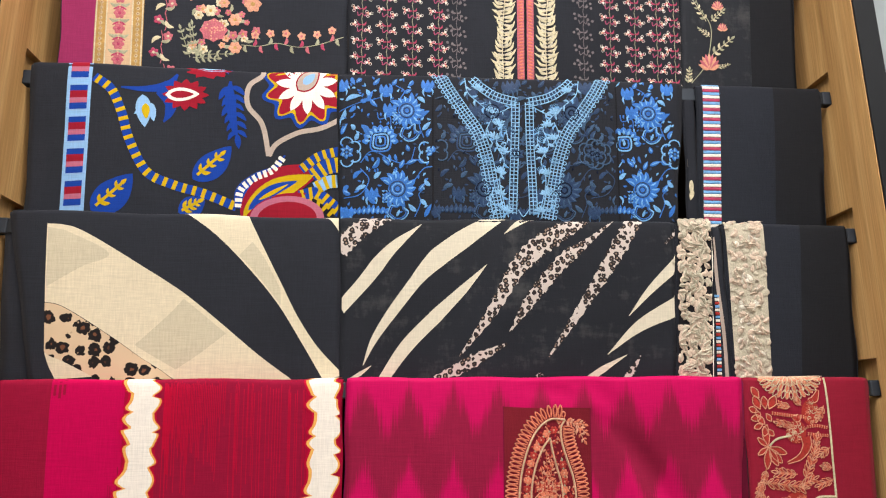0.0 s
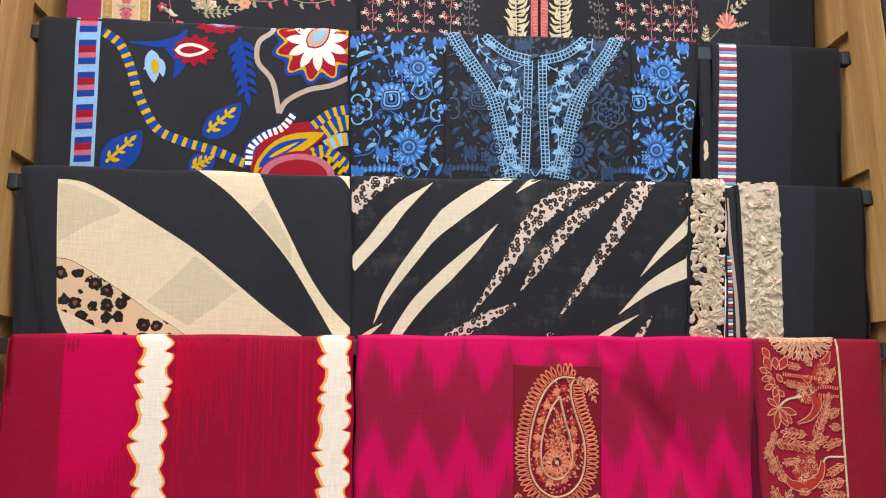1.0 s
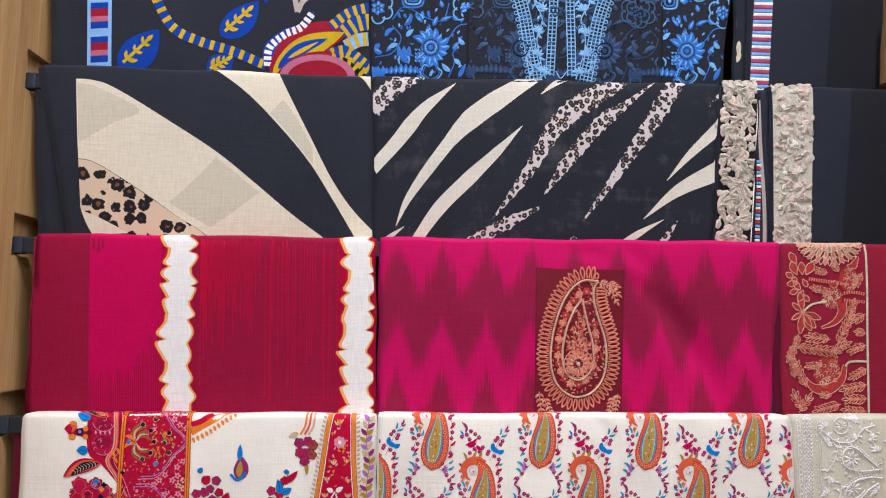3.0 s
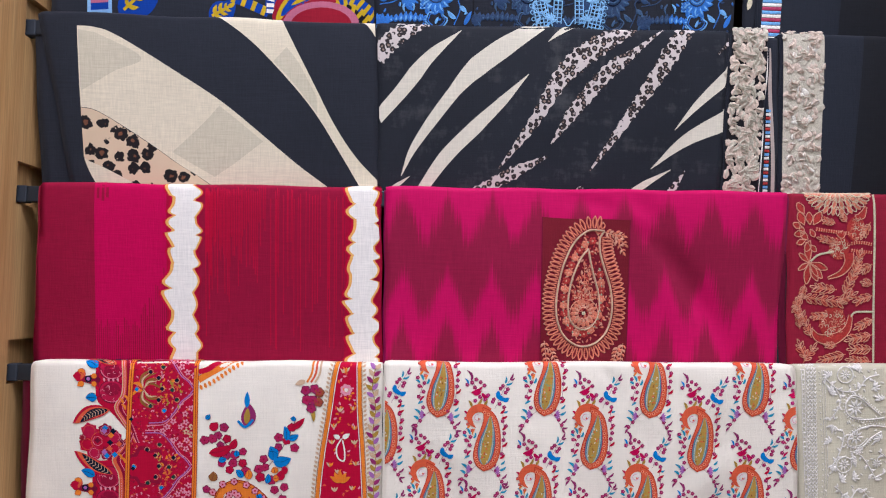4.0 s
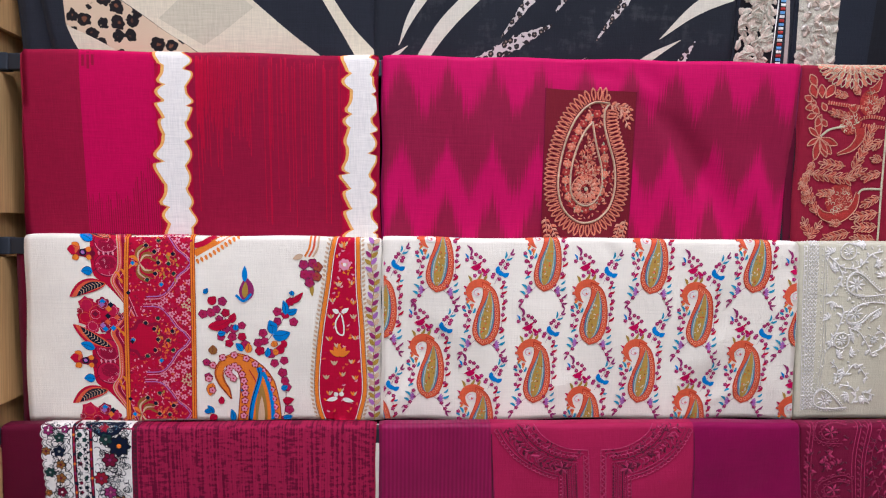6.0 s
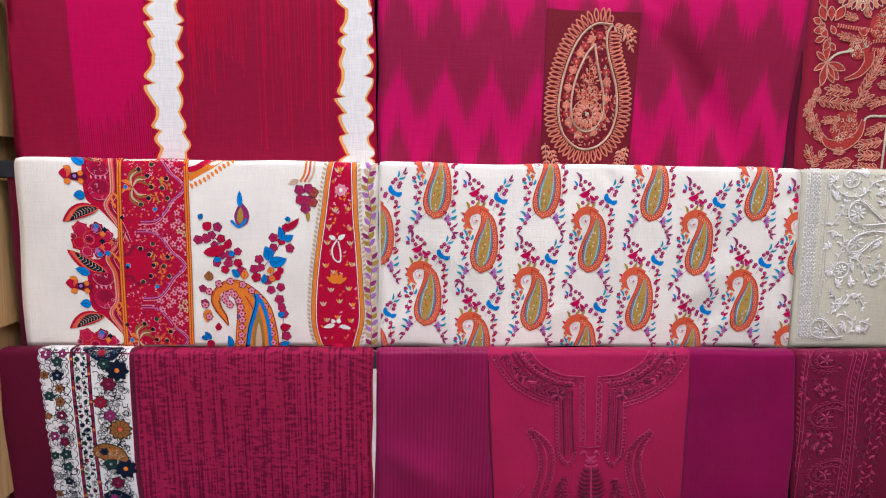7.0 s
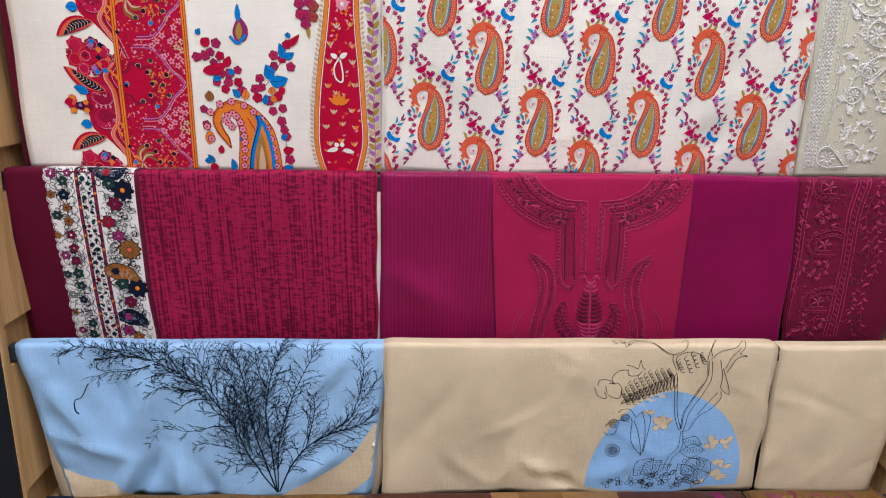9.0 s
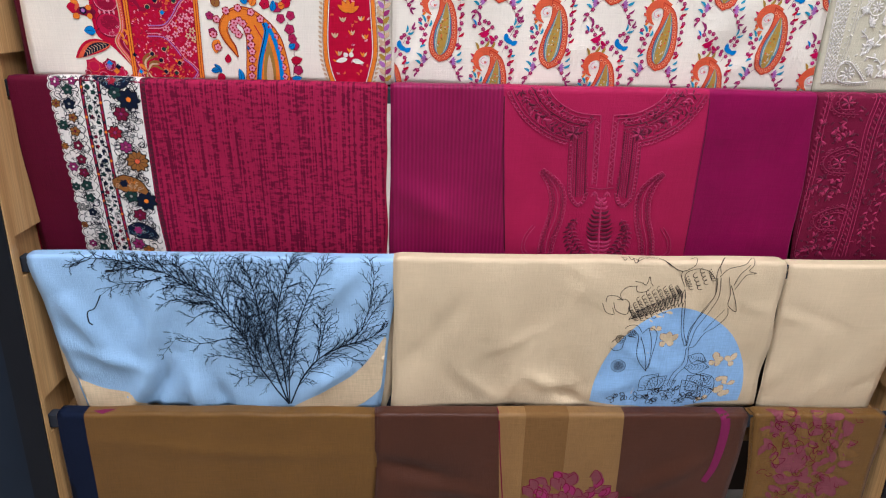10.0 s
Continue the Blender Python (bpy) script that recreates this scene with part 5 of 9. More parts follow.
def ikat(name, bright, dark):
    """Ikat: two rows of tall tongues whose ends feather along the warp."""
    m, nt, b = material(name, 0.55, 0, 0.02)
    dull(b)
    tc, sp = nt.nodes.new("ShaderNodeTexCoord"), nt.nodes.new("ShaderNodeSeparateXYZ")
    nt.links.new(tc.outputs["Object"], sp.inputs[0])

    def calc(op, a, c, k=None):
        q = nt.nodes.new("ShaderNodeMath")
        q.operation = op
        for i, value in enumerate((a, c, k)):
            if value is None:
                continue
            if hasattr(value, "links"):
                nt.links.new(value, q.inputs[i])
            else:
                q.inputs[i].default_value = value
        return q.outputs[0]

    feather = noise_node(nt, (520, 0, 6), detail=1)
    slow = noise_node(nt, (16, 0, 16), detail=1)
    u = calc("ADD", sp.outputs["X"], 0.012)
    tri = calc("DIVIDE", calc("PINGPONG", u, 0.0345), 0.0345)
    ease = calc("SMOOTH_MIN", tri, 0.86, 0.3)
    drop = calc("MULTIPLY", sp.outputs["Z"], -1.0)
    edge = calc("MULTIPLY_ADD", calc("SUBTRACT", feather, 0.5), 0.085, calc("MULTIPLY", calc("SUBTRACT", slow, 0.5), 0.02))
    v = calc("ADD", drop, edge)
    up = calc("MULTIPLY_ADD", ease, 0.075, 0.014)
    soft = lambda x: calc("MULTIPLY_ADD", x, 34.0, 0.5)
    clamp01 = lambda x: calc("MINIMUM", calc("MAXIMUM", x, 0.0), 1.0)
    top_zone = clamp01(soft(calc("SUBTRACT", up, v)))
    start = calc("MULTIPLY_ADD", ease, 0.085, 0.126)
    finish = calc("MULTIPLY_ADD", ease, 0.090, 0.205)
    lower = calc("MULTIPLY", clamp01(soft(calc("SUBTRACT", v, start))), clamp01(soft(calc("SUBTRACT", finish, v))))
    mask = calc("MAXIMUM", top_zone, lower)
    c = mixed(nt, lin(dark), lin(bright), mask)
    fine = mixed(nt, noise_node(nt, (800, 60, 30), detail=2), noise_node(nt, (30, 60, 700), detail=2), 0.5)
    c = mixed(nt, c, ramp(nt, fine, [(0.3, grey(0.84)), (0.7, grey(1.12))]), 1.0, "MULTIPLY")
    nt.links.new(c, b.inputs["Base Color"])
    bumped(nt, b, fine, 0.3, 0.001)
    return m


ikat("ikat_print", "bc0a56", "8a193c")
fabric("patch_maroon", "6e1a26", 0.7, 0.1, 0.08)
fabric("dark_wine", "570c26", 0.6, 0.1, 0.08)
fabric("rose_panel", "a01c48", 0.55, 0.1, 0.08)
c42.children[0].data.materials[0] = MATS["ikat_print"]

d = Drawing(s41)
d.band("deep_red_ink", -0.5532 - 0.02, -0.4658, 1)
d.done("crimson_end", c41, "plain crimson end")
d = Drawing(s41)
d.band("magenta_ink", -0.4658, -0.3582, 1)
d.done("magenta_band", c41, "bright magenta band")
d = Drawing(s41)
d.band("deep_red_ink", -0.3088, -0.0875, 1)
d.done("crimson_field", c41, "deep crimson field")
d = Drawing(s41)
for i in range(46):
    u = -0.2993 + (-0.2069 - -0.2993) * (i / 46) ** 1.5 + rng.uniform(0, 0.001)
    d.ribbon("crimson_ink", [(u, -0.02), (u, rng.uniform(0.08, 0.24) * (1 - i / 120))], 0.0011, 2, steps=14)
for i in range(30):
    u = -0.2022 + (-0.0875 - -0.2022) * rng.random()
    d.ribbon("crimson_ink", [(u, -0.02), (u, rng.uniform(0.08, 0.26))], 0.0010, 2, steps=12)
for i in range(34):
    u = -0.4635 + (-0.3558 - -0.4635) * i / 34
    d.ribbon("deep_red_ink", [(u, 0.284), (u, 0.205 - 0.09 * max(0, (i - 18) / 16) + rng.uniform(0, 0.03))], rng.uniform(0.0008, 0.0017), 2, steps=8)
for u in (-0.4602, -0.4528, -0.4463):
    d.ribbon("deep_red_ink", [(u, -0.02), (u, rng.uniform(0.02, 0.045))], 0.004, 2, steps=6)
tagged(d.done("streak_dye", c41, "fine dyed streaks along the warp"), kind="stuff")


def scallop(centre, seed):
    """White band with pointed, uneven scallops, edged in orange and red."""
    r = random.Random(seed)
    d = Drawing(s41)
    knots = [-0.03]
    while knots[-1] < 0.29:
        knots.append(knots[-1] + r.uniform(0.022, 0.037))
    for mat, grow, z in (("crimson_ink", 0.0052, 3), ("orange_tan", 0.0030, 4), ("white_ink", 0.0, 5)):
        sides = []
        rr = random.Random(seed + 1)
        for s in (-1, 1):
            out = []
            for a, b in zip(knots, knots[1:]):
                bulge, peak, pinch = rr.uniform(0.020, 0.027), rr.choice((rr.uniform(0.12, 0.3), rr.uniform(0.4, 0.6), rr.uniform(0.7, 0.88))), rr.uniform(0.0125, 0.0155)
                for i in range(9):
                    t = i / 9
                    w = pinch + (bulge - pinch) * (math.sin(math.pi * t ** (math.log(0.5) / math.log(peak)))) ** 1.15
                    out.append((centre + s * (w + grow * (1.6 if s < 0 else 1.0)) + 0.003 * math.sin(a * 31), a + (b - a) * t + (0.0 if s < 0 else 0.006)))
            sides.append(out)
        d.between(mat, sides[0], sides[1], z, smooth=False)
    d.done("scalloped_band", c41, "white scalloped band edged in orange and red")


ink("orange_tan", "dfa355")
scallop(-0.3323, 4)
scallop(-0.0587, 9)

# ---- fourth row: paisley patch on the ikat ----
d = Drawing(s42)
d.between("patch_maroon", [(0.2178, 0.0454), (0.2178, 0.1338), (0.2184, 0.2753)], [(0.3561, 0.0497), (0.3559, 0.1329), (0.3553, 0.2753)], 2, m=14, steps=14)
d.ribbon("wine_ink", [(0.2178, 0.0449), (0.2178, 0.1338), (0.2184, 0.2753)], 0.0016, 3)
d.ribbon("wine_ink", [(0.3561, 0.0497), (0.3559, 0.1329), (0.3553, 0.2753)], 0.0012, 3)
patch = d.done("patch", c42, "stitched maroon patch")
d = Drawing(s42)
outer = [(0.3155, 0.0667), (0.2898, 0.066), (0.2683, 0.0837), (0.2532, 0.1146), (0.2439, 0.1525), (0.2415, 0.1903), (0.2495, 0.221), (0.2675, 0.2399), (0.2868, 0.246), (0.3075, 0.2398), (0.3238, 0.2208), (0.3302, 0.19), (0.327, 0.1568), (0.317, 0.1261), (0.3095, 0.1), (0.3088, 0.0786), (0.3155, 0.0667)]
inner = [(0.2906, 0.0935), (0.2782, 0.1097), (0.2664, 0.1382), (0.2605, 0.169), (0.2617, 0.1974), (0.2706, 0.2129), (0.2851, 0.2195), (0.2995, 0.2138), (0.309, 0.1948), (0.3087, 0.1664), (0.3007, 0.138), (0.2946, 0.1143), (0.2906, 0.0935)]
for q in (outer, inner):
    d.ribbon("peach_thread", q, 0.0036, 4, 0.0012, 8)
    d.ribbon("cream_thread", q, 0.0012, 7, 0.0016, 8)
ctr = np.array((0.2856, 0.1713))
for u, v, gu, gv in spaced(outer, 0.0066):
    n = np.array([-gv, gu])
    if n @ (np.array([u, v]) - ctr) < 0:
        n = -n
    a, b = np.array([u, v]) + n * 0.003, np.array([u, v]) + n * 0.021
    if v < 0.075 and u > 0.3079:
        b = np.array([u, v]) + n * 0.012
    d.ribbon("coral_thread", [a - [gu * 0.0012, gv * 0.0012], a * 0.4 + b * 0.6 - [gu * 0.003, gv * 0.003], b, a * 0.4 + b * 0.6 + [gu * 0.003, gv * 0.003], a + [gu * 0.0012, gv * 0.0012]], 0.0023, 4, 0.0011, 4)
    d.disc("peach_thread", b, 0.0014, 5, 0.001, 6)
for p, q in zip(spaced([np.array(x) * 0.5 + np.array(y) * 0.5 for x, y in zip(outer[:13], inner)], 0.0128), range(99)):
    d.flower("coral_thread" if q % 2 else "scarlet_thread", "peach_thread", p[:2], 0.0066, 6, 4, 0.001, q)
    d.leaf("sage_thread", p[:2] + p[2:] * 0.005, p[:2] + p[2:] * 0.011, 0.003, 4, 0.0008)
for i in range(340):
    f = rng.random()
    e = rng.choice((rng.uniform(0.12, 0.9), rng.uniform(1.1, 1.8)))
    a, b = smooth_path(outer, 8), smooth_path(inner, 8)
    q = a[int(f * (len(a) - 1))] + (b[int(f * (len(b) - 1))] - a[int(f * (len(a) - 1))]) * e if e < 1 else b[int(f * (len(b) - 1))] + (ctr - b[int(f * (len(b) - 1))]) * (e - 1)
    t, l = rng.uniform(0, 6.28), rng.uniform(0.004, 0.007)
    d.leaf(rng.choice(("coral_thread", "scarlet_thread", "peach_thread")), q, (q[0] + l * math.cos(t), q[1] + l * math.sin(t)), l * 0.42, 3, 0.0009, 0, 4)
m = (0.2853, 0.194)
for r, mt, n in ((0.0225, "coral_thread", 16), (0.016, "peach_thread", 12), (0.009, "scarlet_thread", 8)):
    d.ring("peach_thread", m, r, 0.0013, 5, 0.001)
    for i in range(n):
        a = 2 * math.pi * i / n
        d.leaf(mt, (m[0] + r * 0.55 * math.cos(a), m[1] + r * 0.55 * math.sin(a)), (m[0] + r * math.cos(a), m[1] + r * math.sin(a)), r * 0.28, 5, 0.001)
d.disc("cream_thread", m, 0.003, 7, 0.001)
for p in ([(0.2852, 0.1784), (0.2761, 0.1429)], [(0.2861, 0.1783), (0.293, 0.1381)], [(0.2861, 0.1783), (0.2846, 0.1192)], [(0.2813, 0.176), (0.2691, 0.1619)], [(0.2895, 0.176), (0.3019, 0.1641)]):
    sprig(d, ["coral_thread", "scarlet_thread", "peach_thread"], "coral_thread", p[0], p[1], 5, 0.0085, 4, 0.0009)
for p in ([(0.3165, 0.0691), (0.331, 0.0737)], [(0.331, 0.0737), (0.3482, 0.0878)], [(0.3335, 0.0784), (0.3459, 0.0997)], [(0.331, 0.0713), (0.3456, 0.075)]):
    sprig(d, ["coral_thread", "peach_thread"], "peach_thread", p[0], p[1], 3, 0.009, 4, 0.0009)
for p in ([(0.2242, 0.2376), (0.2294, 0.2753)], [(0.2315, 0.247), (0.2462, 0.2753)], [(0.3424, 0.2469), (0.333, 0.2753)], [(0.3497, 0.2421), (0.3451, 0.2753)]):
    sprig(d, ["coral_thread", "peach_thread"], "peach_thread", p[0], p[1], 5, 0.009, 4, 0.0009)
d.done("paisley_embroidery", patch, "coral and gold thread paisley")

# ---- fourth row: embroidered coral band ----
d = Drawing(s43)


def outline_leaf(a, b, fat, mat="peach_thread", fill=None, w=0.0014, z=4):
    """A petal stitched round its edge, with an open or filled middle."""
    a, b = np.array(a, float), np.array(b, float)
    n = np.array([-(b - a)[1], (b - a)[0]])
    if fill:
        d.leaf(fill, a, b, np.linalg.norm(b - a) * fat * 1.5, z - 1, 0.0006)
    d.ribbon(mat, [a, a + (b - a) * 0.55 + n * fat, b, a + (b - a) * 0.55 - n * fat, a], w, z, 0.0010, 5)


def feather(base, tip, n, size, mats=("peach_thread", "coral_thread")):
    """A stem with slender stitched barbs that sweep forward."""
    b, t = np.array(base, float), np.array(tip, float)
    d.ribbon("coral_thread", [b, t], 0.0016, 3, 0.0008)
    for i, (u, v, gu, gv) in enumerate(spaced([b, (b + t) / 2, t], np.linalg.norm(t - b) / n)):
        for s in (-1, 1):
            a = math.atan2(gv, gu) + s * 0.62
            l = size * rng.uniform(0.8, 1.15)
            outline_leaf((u, v), (u + l * math.cos(a), v + l * math.sin(a)), 0.15, mats[i % 2], "scarlet_thread" if i % 3 == 0 else None, 0.0014)
    outline_leaf(t, t + (t - b) / (np.linalg.norm(t - b) + 1e-9) * size, 0.16, mats[0])


SELV = [(0.7468, 0.002), (0.751, 0.0985), (0.7546, 0.1875), (0.7579, 0.269)]
d.ribbon("cream_thread", SELV, 0.0034, 3, 0.0010, 8)
d.ribbon("peach_thread", [(0.6365, 0.002), (0.692, -0.003), (0.7498, -0.007)], 0.0032, 3, 0.0008)
FAN = [(0.6880, -0.006)]
for ring_n, r0, r1, n in ((0, 0.004, 0.020, 13), (1, 0.015, 0.031, 17), (2, 0.026, 0.041, 21)):
    for i in range(n):
        a = 0.12 + i * (2.9 / (n - 1))
        p = lambda r: (FAN[0][0] + r * math.cos(a) * 1.35, FAN[0][1] + r * math.sin(a))
        outline_leaf(p(r0), p(r1), 0.20, "peach_thread" if (i + ring_n) % 2 else "cream_thread", "coral_thread" if i % 2 else None, 0.0013)
# star flower and hanging leaves
STAR = [(0.6457, 0.109)]
for tip in [(0.6284, 0.095), (0.6283, 0.1215), (0.6399, 0.077), (0.6759, 0.119), (0.6608, 0.138), (0.6426, 0.143), (0.6679, 0.1335)]:
    outline_leaf(STAR[0], tip, 0.17, "peach_thread", "scarlet_thread", 0.0016)
for a, b in ([(0.634, 0.033), (0.6227, 0.016)], [(0.6348, 0.0505), (0.6249, 0.0305)], [(0.6314, 0.055), (0.6166, 0.0485)], [(0.6438, 0.05), (0.6412, 0.03)], [(0.6492, 0.05), (0.6611, 0.0295)], [(0.6372, 0.062), (0.6194, 0.066)], [(0.6442, 0.0565), (0.6521, 0.0685)], [(0.638, 0.074), (0.6238, 0.08)], [(0.6456, 0.081), (0.6554, 0.0915)], [(0.6416, 0.074), (0.63, 0.062)],
             [(0.6452, 0.074), (0.6391, 0.092)], [(0.6276, 0.051), (0.6337, 0.064)]):
    outline_leaf(a, b, 0.28, "peach_thread", "scarlet_thread", 0.0016)
for p, w in (([(0.6532, 0.056), (0.6761, 0.059), (0.7083, 0.0625)], 0.0055), ([(0.7113, 0.0785), (0.7276, 0.077), (0.746, 0.0805)], 0.0050), ([(0.712, 0.089), (0.7286, 0.091), (0.7469, 0.093)], 0.0045)):
    d.ribbon("scarlet_thread", p, w, 2, 0.0008)
    for u, v, gu, gv in spaced(p, 0.0040):
        d.ribbon("peach_thread", [(u + gv * w * 0.5, v - gu * w * 0.5), (u - gv * w * 0.5, v + gu * w * 0.5)], 0.0016, 3, 0.0009, 2)
# plumed shapes with red crescents
for c, r, tall in zip([(0.6934, 0.0855), (0.6889, 0.2035), (0.7188, 0.0555)], (0.017, 0.022, 0.015), (1.1, 1.15, 1.3)):
    d.disc("scarlet_thread", c, r, 2, 0.0008, 18, tall)
    for n in range(46 if r > 0.018 else 30):
        a, q = rng.uniform(0, 6.28), r * math.sqrt(rng.random()) * 0.95
        p = (c[0] + q * math.cos(a), c[1] + q * tall * math.sin(a))
        d.ring(rng.choice(("peach_thread", "coral_thread", "cream_thread")), p, rng.uniform(0.0018, 0.0032), 0.0012, 3 + n * 0.02, 0.0009, n=7, start=a, end=a + 4.6)
for p, w in (([(0.7087, 0.0935), (0.7098, 0.1085), (0.6982, 0.1245), (0.677, 0.1335)], [0.016, 0.014, 0.009, 0.003]), ([(0.6545, 0.2145), (0.6663, 0.228), (0.6908, 0.2305), (0.7119, 0.216), (0.7175, 0.192)], [0.003, 0.012, 0.018, 0.012, 0.006]), ([(0.716, 0.0365), (0.7268, 0.0345), (0.7337, 0.0205)], [0.004, 0.012, 0.003]), ([(0.6882, 0.0625), (0.6956, 0.0645), (0.6989, 0.059)], [0.004, 0.012, 0.004])):
    d.ribbon("scarlet_thread", p, w, 3, 0.0010)
    q = smooth_path(p, 6)
    g = np.gradient(q, axis=0)
    g /= np.linalg.norm(g, axis=1)[:, None]
    half = np.interp(np.linspace(0, 1, len(q)), np.linspace(0, 1, len(w)), w)[:, None] / 2
    for s in (-1, 1):
        d.ribbon("peach_thread", q + np.stack([-g[:, 1], g[:, 0]], 1) * half * s, 0.0014, 5, 0.0010, smooth=False)
for p in ([(0.6475, 0.1075), (0.6603, 0.0965), (0.6847, 0.091)], [(0.7177, 0.1945), (0.7264, 0.1875), (0.7537, 0.1875)]):
    d.ribbon("cream_thread", p, 0.0034, 4, 0.0010)
for a, b, n, l in ((*[(0.6927, 0.1515), (0.6615, 0.148)], 5, 0.013), (*[(0.6374, 0.163), (0.6976, 0.171)], 7, 0.014), (*[(0.6958, 0.171), (0.7171, 0.1605)], 4, 0.012), (*[(0.7042, 0.1605), (0.7217, 0.1205)], 6, 0.013), (*[(0.7202, 0.125), (0.7273, 0.098)], 4, 0.012), (*[(0.752, 0.161), (0.7305, 0.168)], 4, 0.012), (*[(0.7544, 0.1985), (0.7333, 0.21)], 4, 0.012),
                   (*[(0.7541, 0.224), (0.722, 0.231)], 5, 0.013), (*[(0.7554, 0.2465), (0.7265, 0.247)], 5, 0.013), (*[(0.7127, 0.255), (0.6781, 0.264)], 6, 0.013), (*[(0.754, 0.2675), (0.724, 0.2645)], 5, 0.012), (*[(0.6362, 0.215), (0.6289, 0.175)], 6, 0.011), (*[(0.6553, 0.228), (0.6385, 0.1925)], 5, 0.011), (*[(0.6807, 0.1915), (0.6608, 0.1945)], 4, 0.010), (*[(0.6482, 0.2645), (0.6378, 0.242)], 3, 0.012), (*[(0.6439, 0.269), (0.6581, 0.246)], 3, 0.012),
                   (*[(0.6854, 0.0465), (0.6707, 0.0435)], 4, 0.009), (*[(0.6891, 0.0765), (0.665, 0.0715)], 4, 0.010), (*[(0.7419, 0.0455), (0.732, 0.063)], 3, 0.011), (*[(0.7484, 0.1115), (0.7345, 0.1205)], 3, 0.011), (*[(0.7508, 0.143), (0.7397, 0.141)], 3, 0.010), (*[(0.6363, 0.1595), (0.6264, 0.1795)], 3, 0.011), (*[(0.6972, 0.2415), (0.684, 0.2395)], 3, 0.009), (*[(0.6407, 0.143), (0.6364, 0.161)], 3, 0.009), (*[(0.7036, 0.045), (0.6959, 0.036)], 3, 0.008)):
    feather(a, b, n, l)
d.done("band_embroidery", c43, "dense coral and peach thread band")
c44, s44 = cloth(4, 0.5934, 0.6076, "dark_wine", "narrow dark wine fold tucked between red cloths", 0.6057, 0.6167, seed=44, layers=1, layer_mat="black_cotton", out=-0.004, puff=0.4, thick=0.003)

# ---- fifth row: white cloth with red border print ----
KU, KV = 0.00084, 0.00091


def blossom(d, c, r, mat, z=2, lines="wine_ink", spark="rose_ink"):
    """A small printed flower: lobed disc with a darker outline, petal lines and a pale eye."""
    turn = rng.random() * 6
    d.disc(lines, c, r * 1.1, z, n=15, lobes=5, depth=0.12, turn=turn)
    d.disc(mat, c, r * 0.95, z + 0.4, n=15, lobes=5, depth=0.12, turn=turn)
    for i in range(5):
        a = turn + i * 1.257
        q = (c[0] + r * 0.52 * math.cos(a), c[1] + r * 0.52 * math.sin(a))
        d.ring(spark, q, r * 0.30, r * 0.12, z + 0.8, n=6)
    d.disc(lines, c, r * 0.17, z + 1, n=6)


def edged_leaf(d, mat, a, b, w, bend=0.08, z=3, line="navy_ink", vein=True):
    d.leaf(line, a, b, w + 0.0016, z, 0, bend, 6)
    d.leaf(mat, a, b, w, z + 0.4, 0, bend, 6)
    if vein:
        a, b = np.array(a, float), np.array(b, float)
        d.ribbon(line, [a + (b - a) * 0.1, (a + b) / 2 + np.array([-(b - a)[1], (b - a)[0]]) * bend, a + (b - a) * 0.85], 0.0006, z + 0.8, steps=3)


